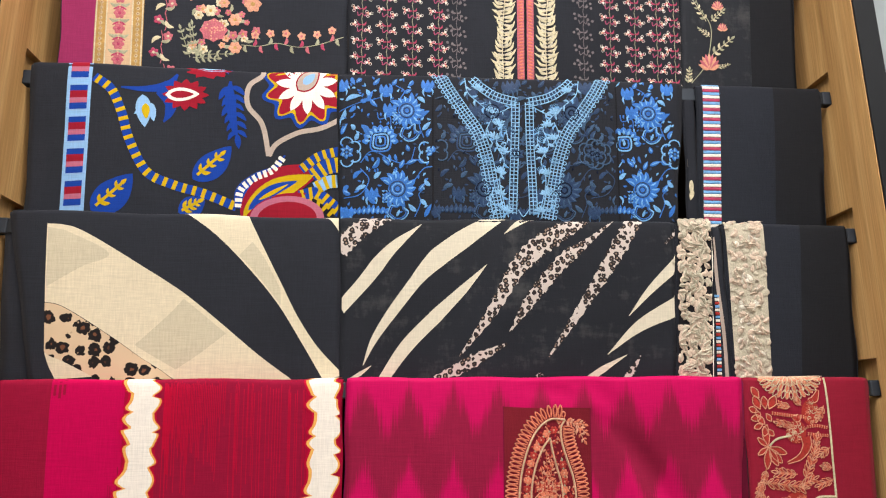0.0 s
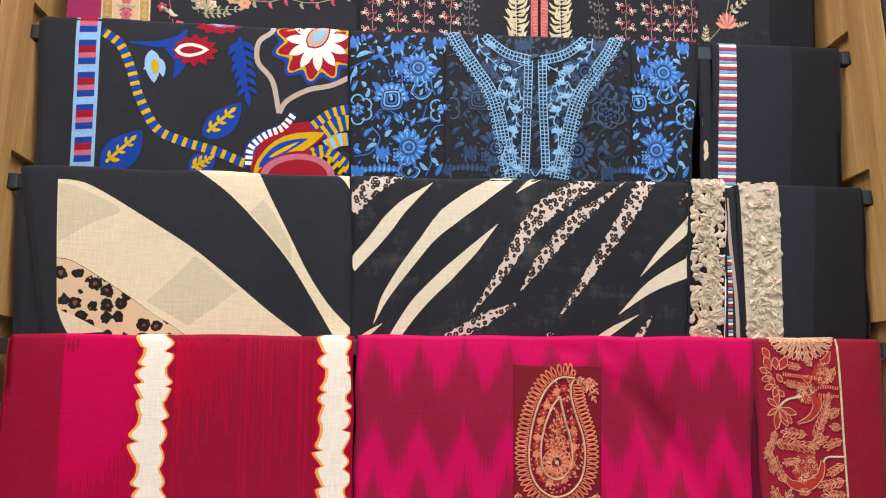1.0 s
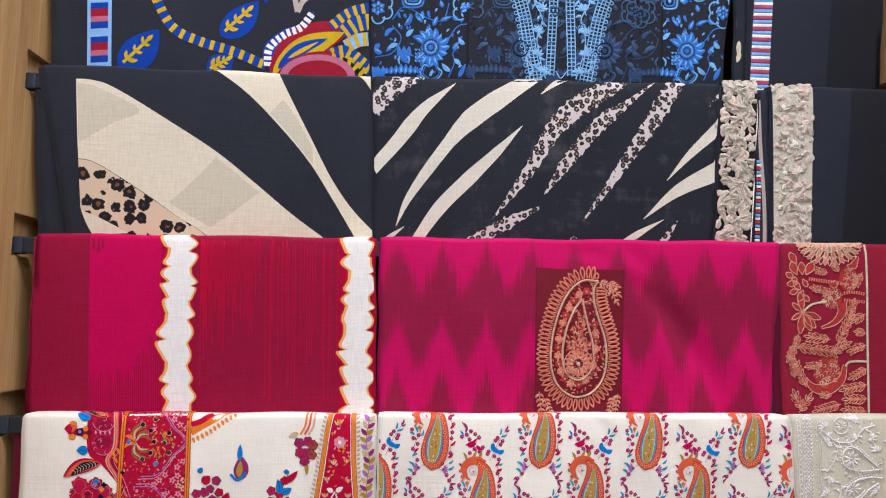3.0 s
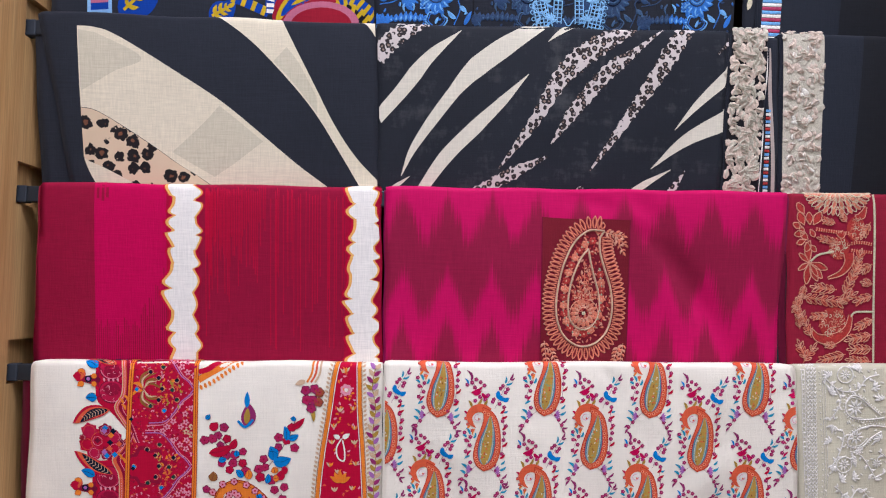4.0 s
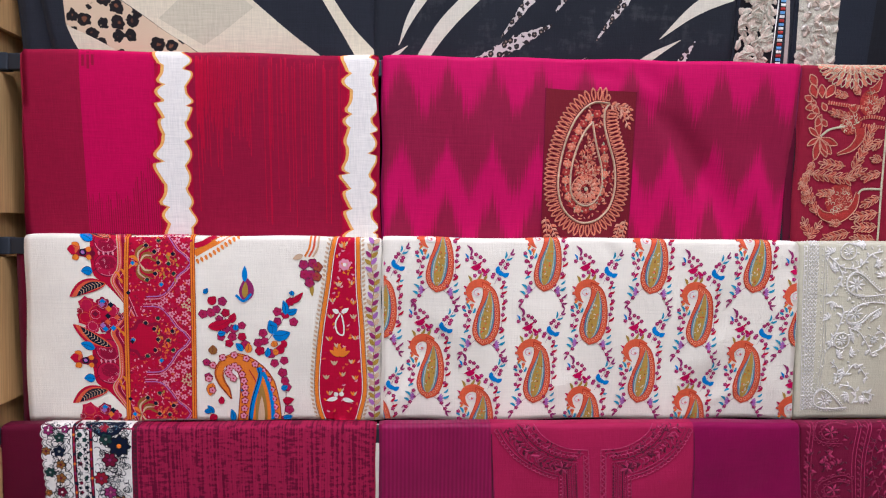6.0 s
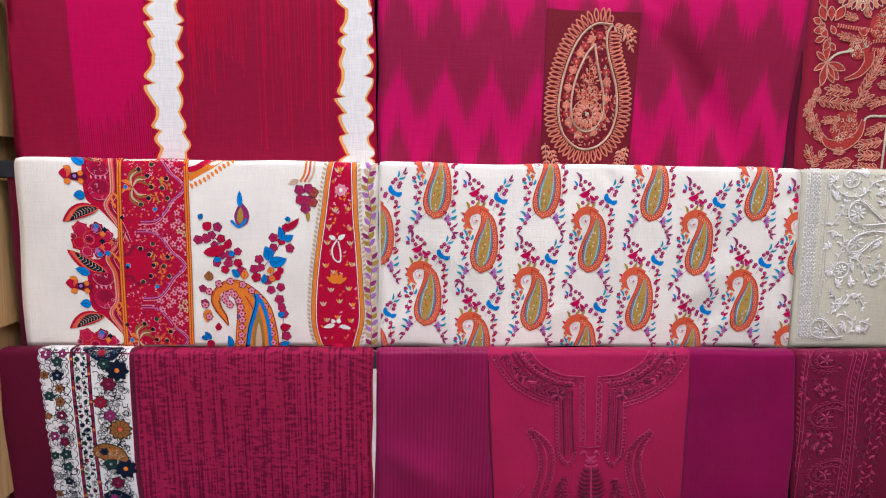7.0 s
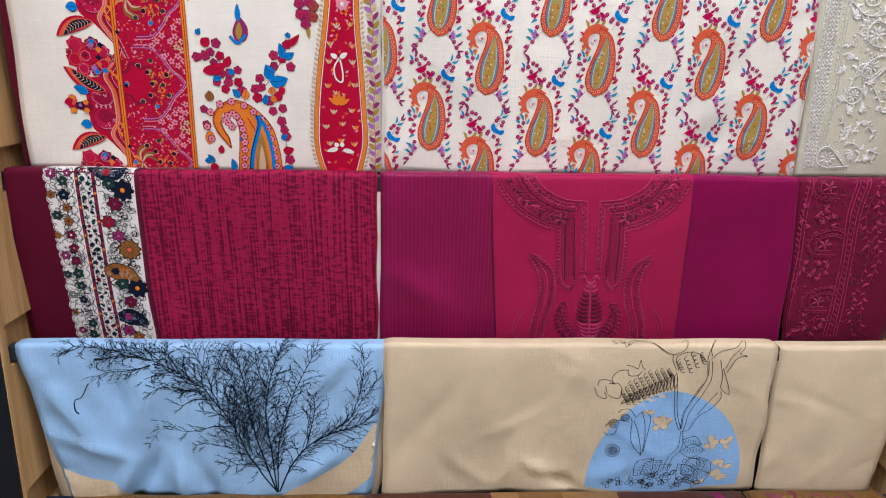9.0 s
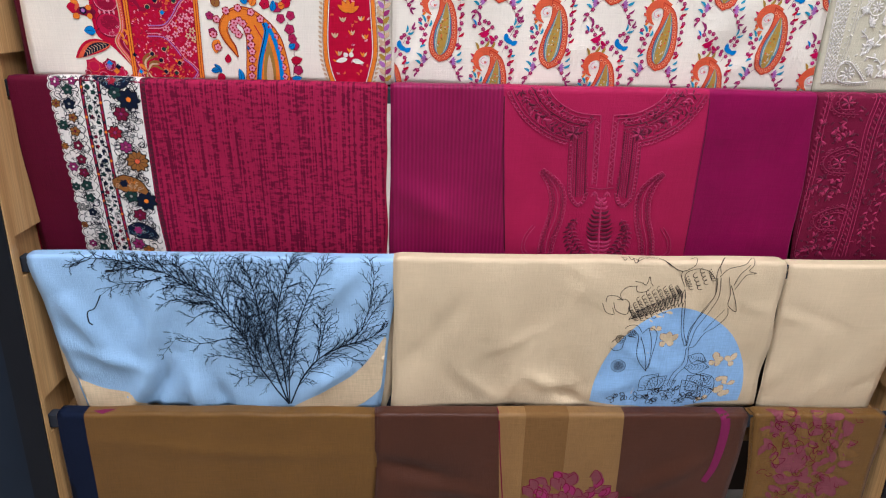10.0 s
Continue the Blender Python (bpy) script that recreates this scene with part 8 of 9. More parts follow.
# ---- sixth row: berry shirt front ----
def corded(name, colour, dark):
    """Silk with fine upright cords."""
    m, nt, b = material(name, 0.5, 0, 0.05)
    w = nt.nodes.new("ShaderNodeTexWave")
    w.inputs["Scale"].default_value, w.inputs["Distortion"].default_value, w.inputs["Detail Scale"].default_value = 1.0, 0.8, 0.4
    nt.links.new(coords(nt, (52, 0, 3)), w.inputs["Vector"])
    n = noise_node(nt, (900, 0, 25), detail=2)
    c = mixed(nt, lin(dark), lin(colour), mixed(nt, w.outputs["Fac"], n, 0.45))
    c = mixed(nt, c, ramp(nt, noise_node(nt, (8, 8, 8)), [(0.3, grey(0.85)), (0.7, grey(1.12))]), 1.0, "MULTIPLY")
    nt.links.new(c, b.inputs["Base Color"])
    bumped(nt, b, w.outputs["Fac"], 0.35, 0.001)


corded("corded_berry", "940a4c", "6e0838")
c62.children[0].data.materials[0] = MATS["corded_berry"]
d = Drawing(s62)
d.band("rose_panel", (0.1407, 0.1604), (0.4507, 0.4605), 1)
d.band("berry_silk", (0.4507, 0.4605), (0.6227, 0.6425), 1)
d.ribbon("dark_wine_thread", [(0.1412, -0.0036), (0.1468, 0.118), (0.1604, 0.271)], 0.0018, 2)
d.ribbon("dark_wine_thread", [(0.4507, -0.0076), (0.4583, 0.1216), (0.4611, 0.2702)], 0.0012, 2)
front = d.done("front_panel", c62, "lighter rose shirt-front panel")
# highlights on edge loops and shadows in the fill are put into thread colours
d = Drawing(s62)


def both(pts):
    """The given line and its mirror image about the middle of the shirt front."""
    return (pts, [(2 * (0.2971 + 0.0574 * v) - u, v) for u, v in pts])


def scalloped(p, gap, r, mat="rose_stitch", z=4, sign=1, w=0.0014):
    """Little stitched loops along an edge."""
    for u, v, gu, gv in spaced(p, gap):
        c = (u - gv * r * 0.6 * sign, v + gu * r * 0.6 * sign)
        d.ring(mat, c, r, w, z, 0.0011, n=7, start=math.atan2(gv, gu) + (0.0 if sign > 0 else math.pi) - 0.3, end=math.atan2(gv, gu) + (0.0 if sign > 0 else math.pi) + 3.5)


OUT = [(0.1498, 0.007), (0.1628, 0.028), (0.1812, 0.049), (0.2041, 0.0645), (0.2269, 0.0755), (0.2459, 0.081)]
INN = [(0.2054, -0.001), (0.2185, 0.0155), (0.2366, 0.028), (0.259, 0.037), (0.2898, 0.04)]
for flip, (out, inn) in enumerate(zip(both(OUT), both(INN))):
    sg = -1 if flip else 1
    d.ribbon("wine_stitch", out, 0.0022, 3, 0.0010, 10)
    scalloped(out, 0.0068, 0.0034, "rose_stitch", 4, sg)
    d.ribbon("rose_stitch", inn, 0.0016, 4, 0.0008, 10)
    a, b = smooth_path(out, 10), smooth_path(inn, 10)
    t = np.linspace(0, 1, 40)
    a, b = (np.stack([np.interp(t, np.linspace(0, 1, len(q)), q[:, i]) for i in (0, 1)], 1) for q in (a, b))
    lane = lambda f: [tuple(p) for p in (a * (1 - f) + b * f)[::3]]
    for f, mt in ((0.10, "wine_stitch"), (0.52, "wine_stitch"), (0.62, "dark_stitch"), (0.86, "wine_stitch")):
        d.ribbon(mt, lane(f), 0.0016, 3, 0.0009, 4)
    scalloped(lane(0.66), 0.0062, 0.0030, "rose_stitch", 4, -sg, 0.0013)
    scalloped(lane(0.54), 0.0066, 0.0026, "wine_stitch", 3, sg, 0.0013)
    for k, (u, v, gu, gv) in enumerate(spaced(lane(0.30), 0.0066)):
        for s in (-1, 1):
            e = math.atan2(gv, gu) + s * rng.uniform(0.5, 1.2)
            l = rng.uniform(0.007, 0.012)
            d.leaf(rng.choice(("rose_stitch", "wine_stitch", "dark_stitch", "wine_stitch")), (u, v), (u + l * math.cos(e), v + l * math.sin(e)), l * 0.34, 3, 0.0012, 0.15, 5)
    for k, (u, v, gu, gv) in enumerate(spaced(lane(0.78), 0.0105)):
        d.leaf(("rose_stitch", "wine_stitch")[k % 2], (u - gv * 0.004, v + gu * 0.004), (u + gv * 0.004 + gu * 0.004, v - gu * 0.004), 0.0026, 3, 0.0011, 0, 4)
    for k in range(120):
        f, e = rng.randrange(0, 39), rng.uniform(0.06, 0.95)
        q = a[f] * (1 - e) + b[f] * e
        g, l = rng.uniform(0, 6.28), rng.uniform(0.004, 0.007)
        d.leaf(rng.choice(("dark_stitch", "dark_stitch", "wine_stitch")), q, (q[0] + l * math.cos(g), q[1] + l * math.sin(g)), l * 0.36, 2, 0.0008, 0.1, 4)
for line in ([(0.2898, 0.04), (0.2939, 0.0945), (0.2976, 0.1545)], [(0.2827, 0.048), (0.2865, 0.0995), (0.2901, 0.1505)]):
    for p in both(line):
        d.ribbon("rose_stitch", p, 0.0018, 4, 0.0010, 10)
for flip, p in enumerate(both([(0.2861, 0.048), (0.29, 0.0995), (0.2926, 0.1485)])):
    for k, (u, v, gu, gv) in enumerate(spaced(p, 0.0048)):
        s = (-1) ** k
        d.ribbon("rose_stitch", [(u - s * 0.0032, v - 0.0022), (u + s * 0.0032, v + 0.0022)], 0.0014, 4, 0.0010, 2)
for flip, p in enumerate(both([(0.2749, 0.059), (0.278, 0.104), (0.2858, 0.162)])):
    scalloped(p, 0.0056, 0.0026, "wine_stitch", 4, -1 if flip else 1)
for flip, p in enumerate(both([(0.2468, 0.081), (0.2496, 0.1235), (0.2535, 0.1625), (0.2602, 0.1785), (0.2719, 0.1885), (0.282, 0.18), (0.2859, 0.164)])):
    scalloped(p, 0.0062, 0.0034, "rose_stitch", 4, 1 if flip else -1)
    d.ribbon("wine_stitch", p, 0.0016, 3, 0.0009, 8)
for k in range(7):
    for p in both([(0.2514, 0.072), (0.2718, 0.0645), (0.2597, 0.1725), (0.2811, 0.17)]):
        f = k / 6
        q = [(p[0][0] * (1 - f) + p[1][0] * f, p[0][1] * (1 - f) + p[1][1] * f), (p[2][0] * (1 - f) + p[3][0] * f, p[2][1] * (1 - f) + p[3][1] * f)]
        if k % 2:
            d.dots("wine_stitch", q, 0.0036, 0.0016, 3, 0.0010, 6)
        else:
            d.ribbon(("dark_stitch", "wine_stitch")[k % 4 == 0], q, 0.0022, 3, 0.0010, 10)
for c in [(0.251, 0.068)]:
    for p in both([c]):
        for k in range(7):
            g = k * 0.9
            d.leaf(("dark_stitch", "rose_stitch")[k % 2], p[0], (p[0][0] + 0.012 * math.cos(g), p[0][1] + 0.012 * math.sin(g)), 0.0042, 5, 0.0012)
# curling plumes below
for p in both([(0.2089, 0.129), (0.2283, 0.1485), (0.2391, 0.173), (0.239, 0.208), (0.2306, 0.2445), (0.2283, 0.2765)]):
    d.ribbon("rose_stitch", p, 0.0018, 3, 0.0010, 8)
    for off in (-0.0085, 0.0085):
        q = smooth_path(p, 8)
        g = np.gradient(q, axis=0)
        g /= np.linalg.norm(g, axis=1)[:, None]
        t = np.linspace(0, 1, len(q))[:, None]
        q = q + np.stack([-g[:, 1], g[:, 0]], 1) * off * np.minimum(1, t * 3 + 0.05)
        d.ribbon("wine_stitch", q, 0.0015, 3, 0.0009, smooth=False)
        scalloped([tuple(x) for x in q[::4]], 0.0062, 0.0030, "rose_stitch", 4, 1 if off > 0 else -1)
        scalloped([tuple(x) for x in q[::4]], 0.0070, 0.0024, "wine_stitch", 4, -1 if off > 0 else 1)
for p in both([(0.205, 0.224), (0.1931, 0.2445), (0.1905, 0.2655), (0.1999, 0.2785)]):
    line_pair(d, "rose_stitch", p, 0.0014, 0.005, 3, 0.0010)
for p in ([(0.2737, 0.209), (0.2622, 0.234), (0.2673, 0.2605), (0.2845, 0.278)], [(0.2651, 0.215), (0.2733, 0.2445), (0.2938, 0.278)]):
    for q in both(p):
        d.ribbon("wine_stitch", q, 0.0018, 3, 0.0010, 8)
        for k, (u, v, gu, gv) in enumerate(spaced(q, 0.0075)):
            for s in (-1, 1):
                d.leaf("dark_stitch" if s > 0 else "wine_stitch", (u, v), (u + gu * 0.005 - s * gv * 0.0075, v + gv * 0.005 + s * gu * 0.0075), 0.0036, 3, 0.0011, 0, 4)
# central upright flower
MID = [(0.3168, 0.2775), (0.3126, 0.2335), (0.3105, 0.2025), (0.3074, 0.172)]
d.ribbon("rose_stitch", MID, [0.004, 0.003, 0.002], 4, 0.0010, 6)
for k, (u, v, gu, gv) in enumerate(spaced(MID, 0.0075)):
    for s in (-1, 1):
        l = 0.014 + 0.008 * math.sin(k * 0.32)
        d.leaf("dark_stitch" if 3 < k < 11 else "rose_stitch", (u, v), (u + s * l, v - 0.006), 0.0050, 3, 0.0012, 0.2 * s, 5)
d.ribbon("wine_stitch", [(0.2871, 0.1565), (0.3051, 0.158), (0.3245, 0.1555)], 0.0018, 3, 0.0009)
for c in [(0.2965, 0.162), (0.3163, 0.162), (0.3078, 0.176)]:
    for k in (-1, 0, 1):
        d.leaf("rose_stitch", c, (c[0] + k * 0.006, c[1] + 0.009), 0.0030, 4, 0.0011, 0, 4)
d.done("neck_embroidery", front, "tonal wine thread neckline")

# ---- sixth row: tonal embroidery ----
# same lit and shaded thread colours as the neckline
d = Drawing(s63)
for p in ([(0.6379, -0.01), (0.6358, 0.054), (0.6422, 0.1305), (0.6444, 0.211), (0.6465, 0.2725)], [(0.7142, -0.01), (0.7065, 0.053), (0.7141, 0.13), (0.7176, 0.211), (0.7178, 0.2725)], [(0.7315, -0.01), (0.7221, 0.0535), (0.7273, 0.13), (0.7326, 0.211), (0.7353, 0.2725)]):
    line_pair(d, "rose_stitch", p, 0.0012, 0.0055, 2, 0.0008)
for p in ([(0.6324, -0.01), (0.6303, 0.054), (0.6348, 0.1305), (0.6378, 0.211), (0.6407, 0.2725)], [(0.7233, -0.01), (0.7147, 0.053), (0.7207, 0.13), (0.725, 0.211), (0.7265, 0.2725)]):
    for k, (u, v, gu, gv) in enumerate(spaced(p, 0.0095)):
        d.leaf("wine_stitch", (u - 0.0028, v - 0.003), (u + 0.0028, v + 0.003), 0.0030, 2, 0.0010, 0, 4)
for n, (u, v) in enumerate([(0.6663, 0.012), (0.6784, 0.1055), (0.691, 0.2055)]):
    for p in ([(0.030, -0.016), (0.012, -0.024), (-0.018, -0.014), (-0.026, 0.002), (-0.012, 0.016), (0.020, 0.018)], [(0.026, -0.010), (0.006, -0.014), (-0.014, -0.004), (-0.008, 0.010), (0.012, 0.010)]):
        d.ribbon("wine_stitch", [(u + x, v + y) for x, y in p], 0.0020, 3, 0.0010, 6)
        scalloped([(u + x, v + y) for x, y in p], 0.0075, 0.0028, "wine_stitch", 3, 1)
    for k in range(10):
        g = k * 0.63
        d.leaf(("rose_stitch", "dark_stitch")[k % 2], (u, v), (u + 0.012 * math.cos(g), v + 0.010 * math.sin(g)), 0.0034, 3, 0.0012, 0, 5)
    for k in range(12):
        q = (u - 0.014 + rng.uniform(-0.022, 0.03), v + 0.046 + rng.uniform(-0.018, 0.018))
        g0 = rng.uniform(0, 6.28)
        for j in range(3):
            d.leaf(("rose_stitch", "wine_stitch", "dark_stitch")[j], q, (q[0] + 0.010 * math.cos(g0 + j * 0.7), q[1] + 0.010 * math.sin(g0 + j * 0.7)), 0.0040, 3, 0.0013, 0.1, 5)
STRIP = [(0.7479, -0.01), (0.7403, 0.0535), (0.749, 0.1305), (0.7556, 0.2115), (0.759, 0.273)]
for off in (0.0, 0.017):
    vine = [(u + off + 0.006 * (-1) ** k, v) for k, (u, v) in enumerate(STRIP)]
    d.ribbon("wine_stitch", vine, 0.0016, 2, 0.0009, 10)
    for k, (u, v, gu, gv) in enumerate(spaced(vine, 0.0085)):
        g = math.atan2(gv, gu) + (-1) ** k * 0.9
        l = rng.uniform(0.007, 0.012)
        d.leaf(rng.choice(("wine_stitch", "dark_stitch", "rose_stitch")), (u, v), (u + l * math.cos(g), v + l * math.sin(g)), l * 0.36, 2, 0.0011, 0.1, 5)
for k in range(230):
    v = rng.uniform(0.0, 0.275)
    q = (rng.uniform(0.640 - 0.02 * v, 0.79 - 0.10 * v), v)
    g, l = rng.uniform(0, 6.28), rng.uniform(0.005, 0.009)
    d.leaf(rng.choice(("wine_stitch", "dark_stitch", "dark_stitch")), q, (q[0] + l * math.cos(g), v + l * math.sin(g)), l * 0.4, 1, 0.0009, 0.2, 4)
d.done("tonal_embroidery", c63, "tonal wine thread vines")

# ---- seventh row: coral tree on sky blue ----
under71, sh71 = cloth(7, -0.5604, -0.0107, "beige_cotton", "beige lining that hangs out below a blue cloth", -0.5568, -0.0279, seed=71, layers=1, out=-0.012, puff=2.2, creases=BLUE)
cloth(7, -0.0229, -0.0142, "black_cotton", "narrow black fold behind a blue cloth", -0.0451, -0.0202, seed=77, layers=0, out=-0.016, puff=0.5)
ink("tree_ink", "1a2430")
d = Drawing(s71)
R = random.Random(12)


def twig(base, angle, length, width, forks):
    """A fine curved shoot with still finer forks."""
    a, pts = angle, [np.array(base, float)]
    bend = R.uniform(-0.25, 0.25)
    for i in range(3):
        a += bend + R.uniform(-0.16, 0.16)
        pts.append(pts[-1] + np.array([math.cos(a), math.sin(a)]) * length / 3)
    d.ribbon("tree_ink", pts, [width, width * 0.55], 1, steps=2)
    if forks:
        for i, s in ((1, 1), (1, -1), (2, -1), (2, 1), (3, 1), (3, -1)):
            if R.random() < 0.72:
                twig(pts[i], a + s * R.uniform(0.35, 0.7), length * R.uniform(0.26, 0.46), max(0.0007, width * 0.7), forks - 1)


def frond(pts, width, reach, gap, forks=1, start=0.12):
    """A long branch with shoots on both sides that sweep forward."""
    d.ribbon("tree_ink", pts, [width, width * 0.75, width * 0.4], 1, steps=6)
    rows = spaced(pts, gap)
    for i, (u, v, gu, gv) in enumerate(rows):
        f = i / len(rows)
        if f < start:
            continue
        for s in (-1, 1):
            if R.random() < 0.85:
                l = reach * R.uniform(0.55, 1.25) * (0.55 + 0.45 * math.sin(math.pi * min(1, f + 0.15)))
                twig((u, v), math.atan2(gv, gu) + s * R.uniform(0.35, 0.75), l, max(0.0008, width * 0.5), forks)


for pts, w, reach, gap in (
        ([(-0.198, 0.275), (-0.2322, 0.2155), (-0.2546, 0.1555), (-0.28, 0.1015), (-0.3154, 0.062), (-0.363, 0.0305), (-0.4195, 0.0105), (-0.4857, 0.004)], 0.0034, 0.042, 0.0085),
        ([(-0.1996, 0.2715), (-0.2169, 0.1985), (-0.2298, 0.1335), (-0.2344, 0.082), (-0.2432, 0.0325), (-0.2584, 0.001)], 0.0034, 0.040, 0.0085),
        ([(-0.1986, 0.2715), (-0.2024, 0.1875), (-0.2065, 0.1225), (-0.1986, 0.0715), (-0.1872, 0.032), (-0.1731, 0.0)], 0.0030, 0.038, 0.009),
        ([(-0.1969, 0.274), (-0.1924, 0.199), (-0.1816, 0.1445), (-0.1599, 0.0815), (-0.1352, 0.0305), (-0.1215, 0.0005)], 0.0026, 0.034, 0.010),
        ([(-0.195, 0.274), (-0.1728, 0.222), (-0.1428, 0.182), (-0.1004, 0.156), (-0.059, 0.141), (-0.0232, 0.111)], 0.0032, 0.036, 0.0085),
        ([(-0.1097, 0.1595), (-0.0768, 0.1315), (-0.0535, 0.0945), (-0.0309, 0.059)], 0.0020, 0.026, 0.011),
        ([(-0.0722, 0.126), (-0.0577, 0.079), (-0.0508, 0.0295), (-0.0567, 0.0015)], 0.0018, 0.024, 0.012),
        ([(-0.1478, 0.188), (-0.1364, 0.144), (-0.1303, 0.1115), (-0.1313, 0.0845)], 0.0022, 0.030, 0.0065),
        ([(-0.1334, 0.1765), (-0.0922, 0.182), (-0.0692, 0.1875)], 0.0016, 0.022, 0.012),
        ([(-0.2624, 0.1445), (-0.2892, 0.144), (-0.3379, 0.1565), (-0.3691, 0.149), (-0.3988, 0.182)], 0.0015, 0.020, 0.016),
        ([(-0.2439, 0.188), (-0.2758, 0.1835), (-0.3026, 0.1775), (-0.3297, 0.182)], 0.0015, 0.020, 0.012),
        ([(-0.2878, 0.0915), (-0.3263, 0.0775), (-0.3608, 0.073), (-0.3894, 0.087)], 0.0016, 0.022, 0.013),
        ([(-0.3071, 0.0665), (-0.3376, 0.0325), (-0.36, 0.0065), (-0.3703, -0.0045)], 0.0018, 0.030, 0.0085),
        ([(-0.2839, 0.0965), (-0.2923, 0.0515), (-0.306, 0.018), (-0.3196, -0.0055)], 0.0020, 0.032, 0.008),
        ([(-0.3633, 0.0325), (-0.4076, 0.0435), (-0.4513, 0.054), (-0.4769, 0.071)], 0.0016, 0.024, 0.013),
        ([(-0.3913, 0.0215), (-0.4253, 0.0205), (-0.4618, 0.0275)], 0.0014, 0.022, 0.012),
        ([(-0.2507, 0.211), (-0.2557, 0.1665), (-0.2583, 0.123), (-0.248, 0.087)], 0.0024, 0.030, 0.0065),
        ([(-0.2326, 0.1985), (-0.2408, 0.155), (-0.2414, 0.1125), (-0.2274, 0.072)], 0.0024, 0.030, 0.0065),
        ([(-0.2059, 0.233), (-0.2329, 0.2235), (-0.2597, 0.206), (-0.2844, 0.218)], 0.0016, 0.022, 0.011),
        ([(-0.2228, 0.102), (-0.2423, 0.072), (-0.2569, 0.0425), (-0.2709, 0.0045)], 0.0020, 0.030, 0.009),
        ([(-0.1993, 0.082), (-0.2138, 0.042), (-0.2159, -0.0005)], 0.0020, 0.030, 0.009)):
    frond(pts, w * 0.78, reach * 1.15, gap, 2 if reach > 0.037 else 1)
d.ribbon("tree_ink", [(-0.4739, 0.068), (-0.4865, 0.091), (-0.4966, 0.0965), (-0.4965, 0.1115), (-0.4923, 0.119)], 0.0016, 1)
d.done("coral_tree_print", c71, "printed dark branching coral tree")
d = Drawing(s71)
d.between("beige_flap", [(-0.559, 0.1629), (-0.5423, 0.2199), (-0.5221, 0.2359), (-0.4607, 0.2566), (-0.4378, 0.2809)], [(-0.5735, 0.177), (-0.5662, 0.2495), (-0.5368, 0.2796), (-0.4915, 0.2949), (-0.4413, 0.3026)], 2)
d.done("turned_hem", c71, "beige underside showing along the hem")
d = Drawing(s71)
d.between("beige_flap", [(-0.1962, 0.2834), (-0.1403, 0.2479), (-0.0967, 0.2214), (-0.0658, 0.1882), (-0.0354, 0.1383)], [(-0.1864, 0.3021), (-0.1116, 0.2941), (-0.0612, 0.2629), (-0.0301, 0.2174), (-0.0178, 0.1592)], 2)
d.done("turned_hem", c71, "beige underside showing along the hem")

# ---- seventh row: blue disc and line flowers ----
d = Drawing(s72)
RIM = [(0.3139, 0.269), (0.3165, 0.2335), (0.3271, 0.186), (0.3464, 0.1455), (0.3738, 0.1115), (0.4084, 0.0895), (0.4395, 0.081), (0.4748, 0.092), (0.5135, 0.1145), (0.5434, 0.144), (0.5683, 0.1895), (0.5785, 0.2365), (0.5776, 0.271)]
whole = smooth_path(RIM, 8)
centre = np.array([whole[:, 0].mean(), 0.284])
d.between("sky_ink", whole, [tuple(centre + (p - centre) * 0.02) for p in whole], 1, smooth=False)
sky_disc = d.done("blue_disc", c72, "sky-blue printed disc")
d = Drawing(s72)
LN = 0.0009


def pen(p, w=LN):
    d.ribbon("pen_ink", p, w, 3, steps=8)


def petal_line(a, b, fat):
    a, b = np.array(a), np.array(b)
    n = np.array([-(b - a)[1], (b - a)[0]]) * fat
    pen([a, (a + b) / 2 + n, b])
    pen([a, (a + b) / 2 - n, b])


def scales(a, b, wide, rows, across):
    """A scaly cone or flower head drawn in rows of small arcs."""
    a, b = np.array(a), np.array(b)
    n = np.array([-(b - a)[1], (b - a)[0]])
    for i in range(rows):
        f = (i + 0.5) / rows
        w = wide * math.sin(math.pi * (0.14 + 0.78 * f))
        for j in range(across):
            c = a + (b - a) * f + n * w * ((j + 0.5 * (i % 2)) / across - 0.5) * 2
            g = math.atan2(*(b - a)[::-1])
            d.ring("pen_ink", c, 0.0046, LN, 3, n=8, start=g + 1.3, end=g + 5.0)


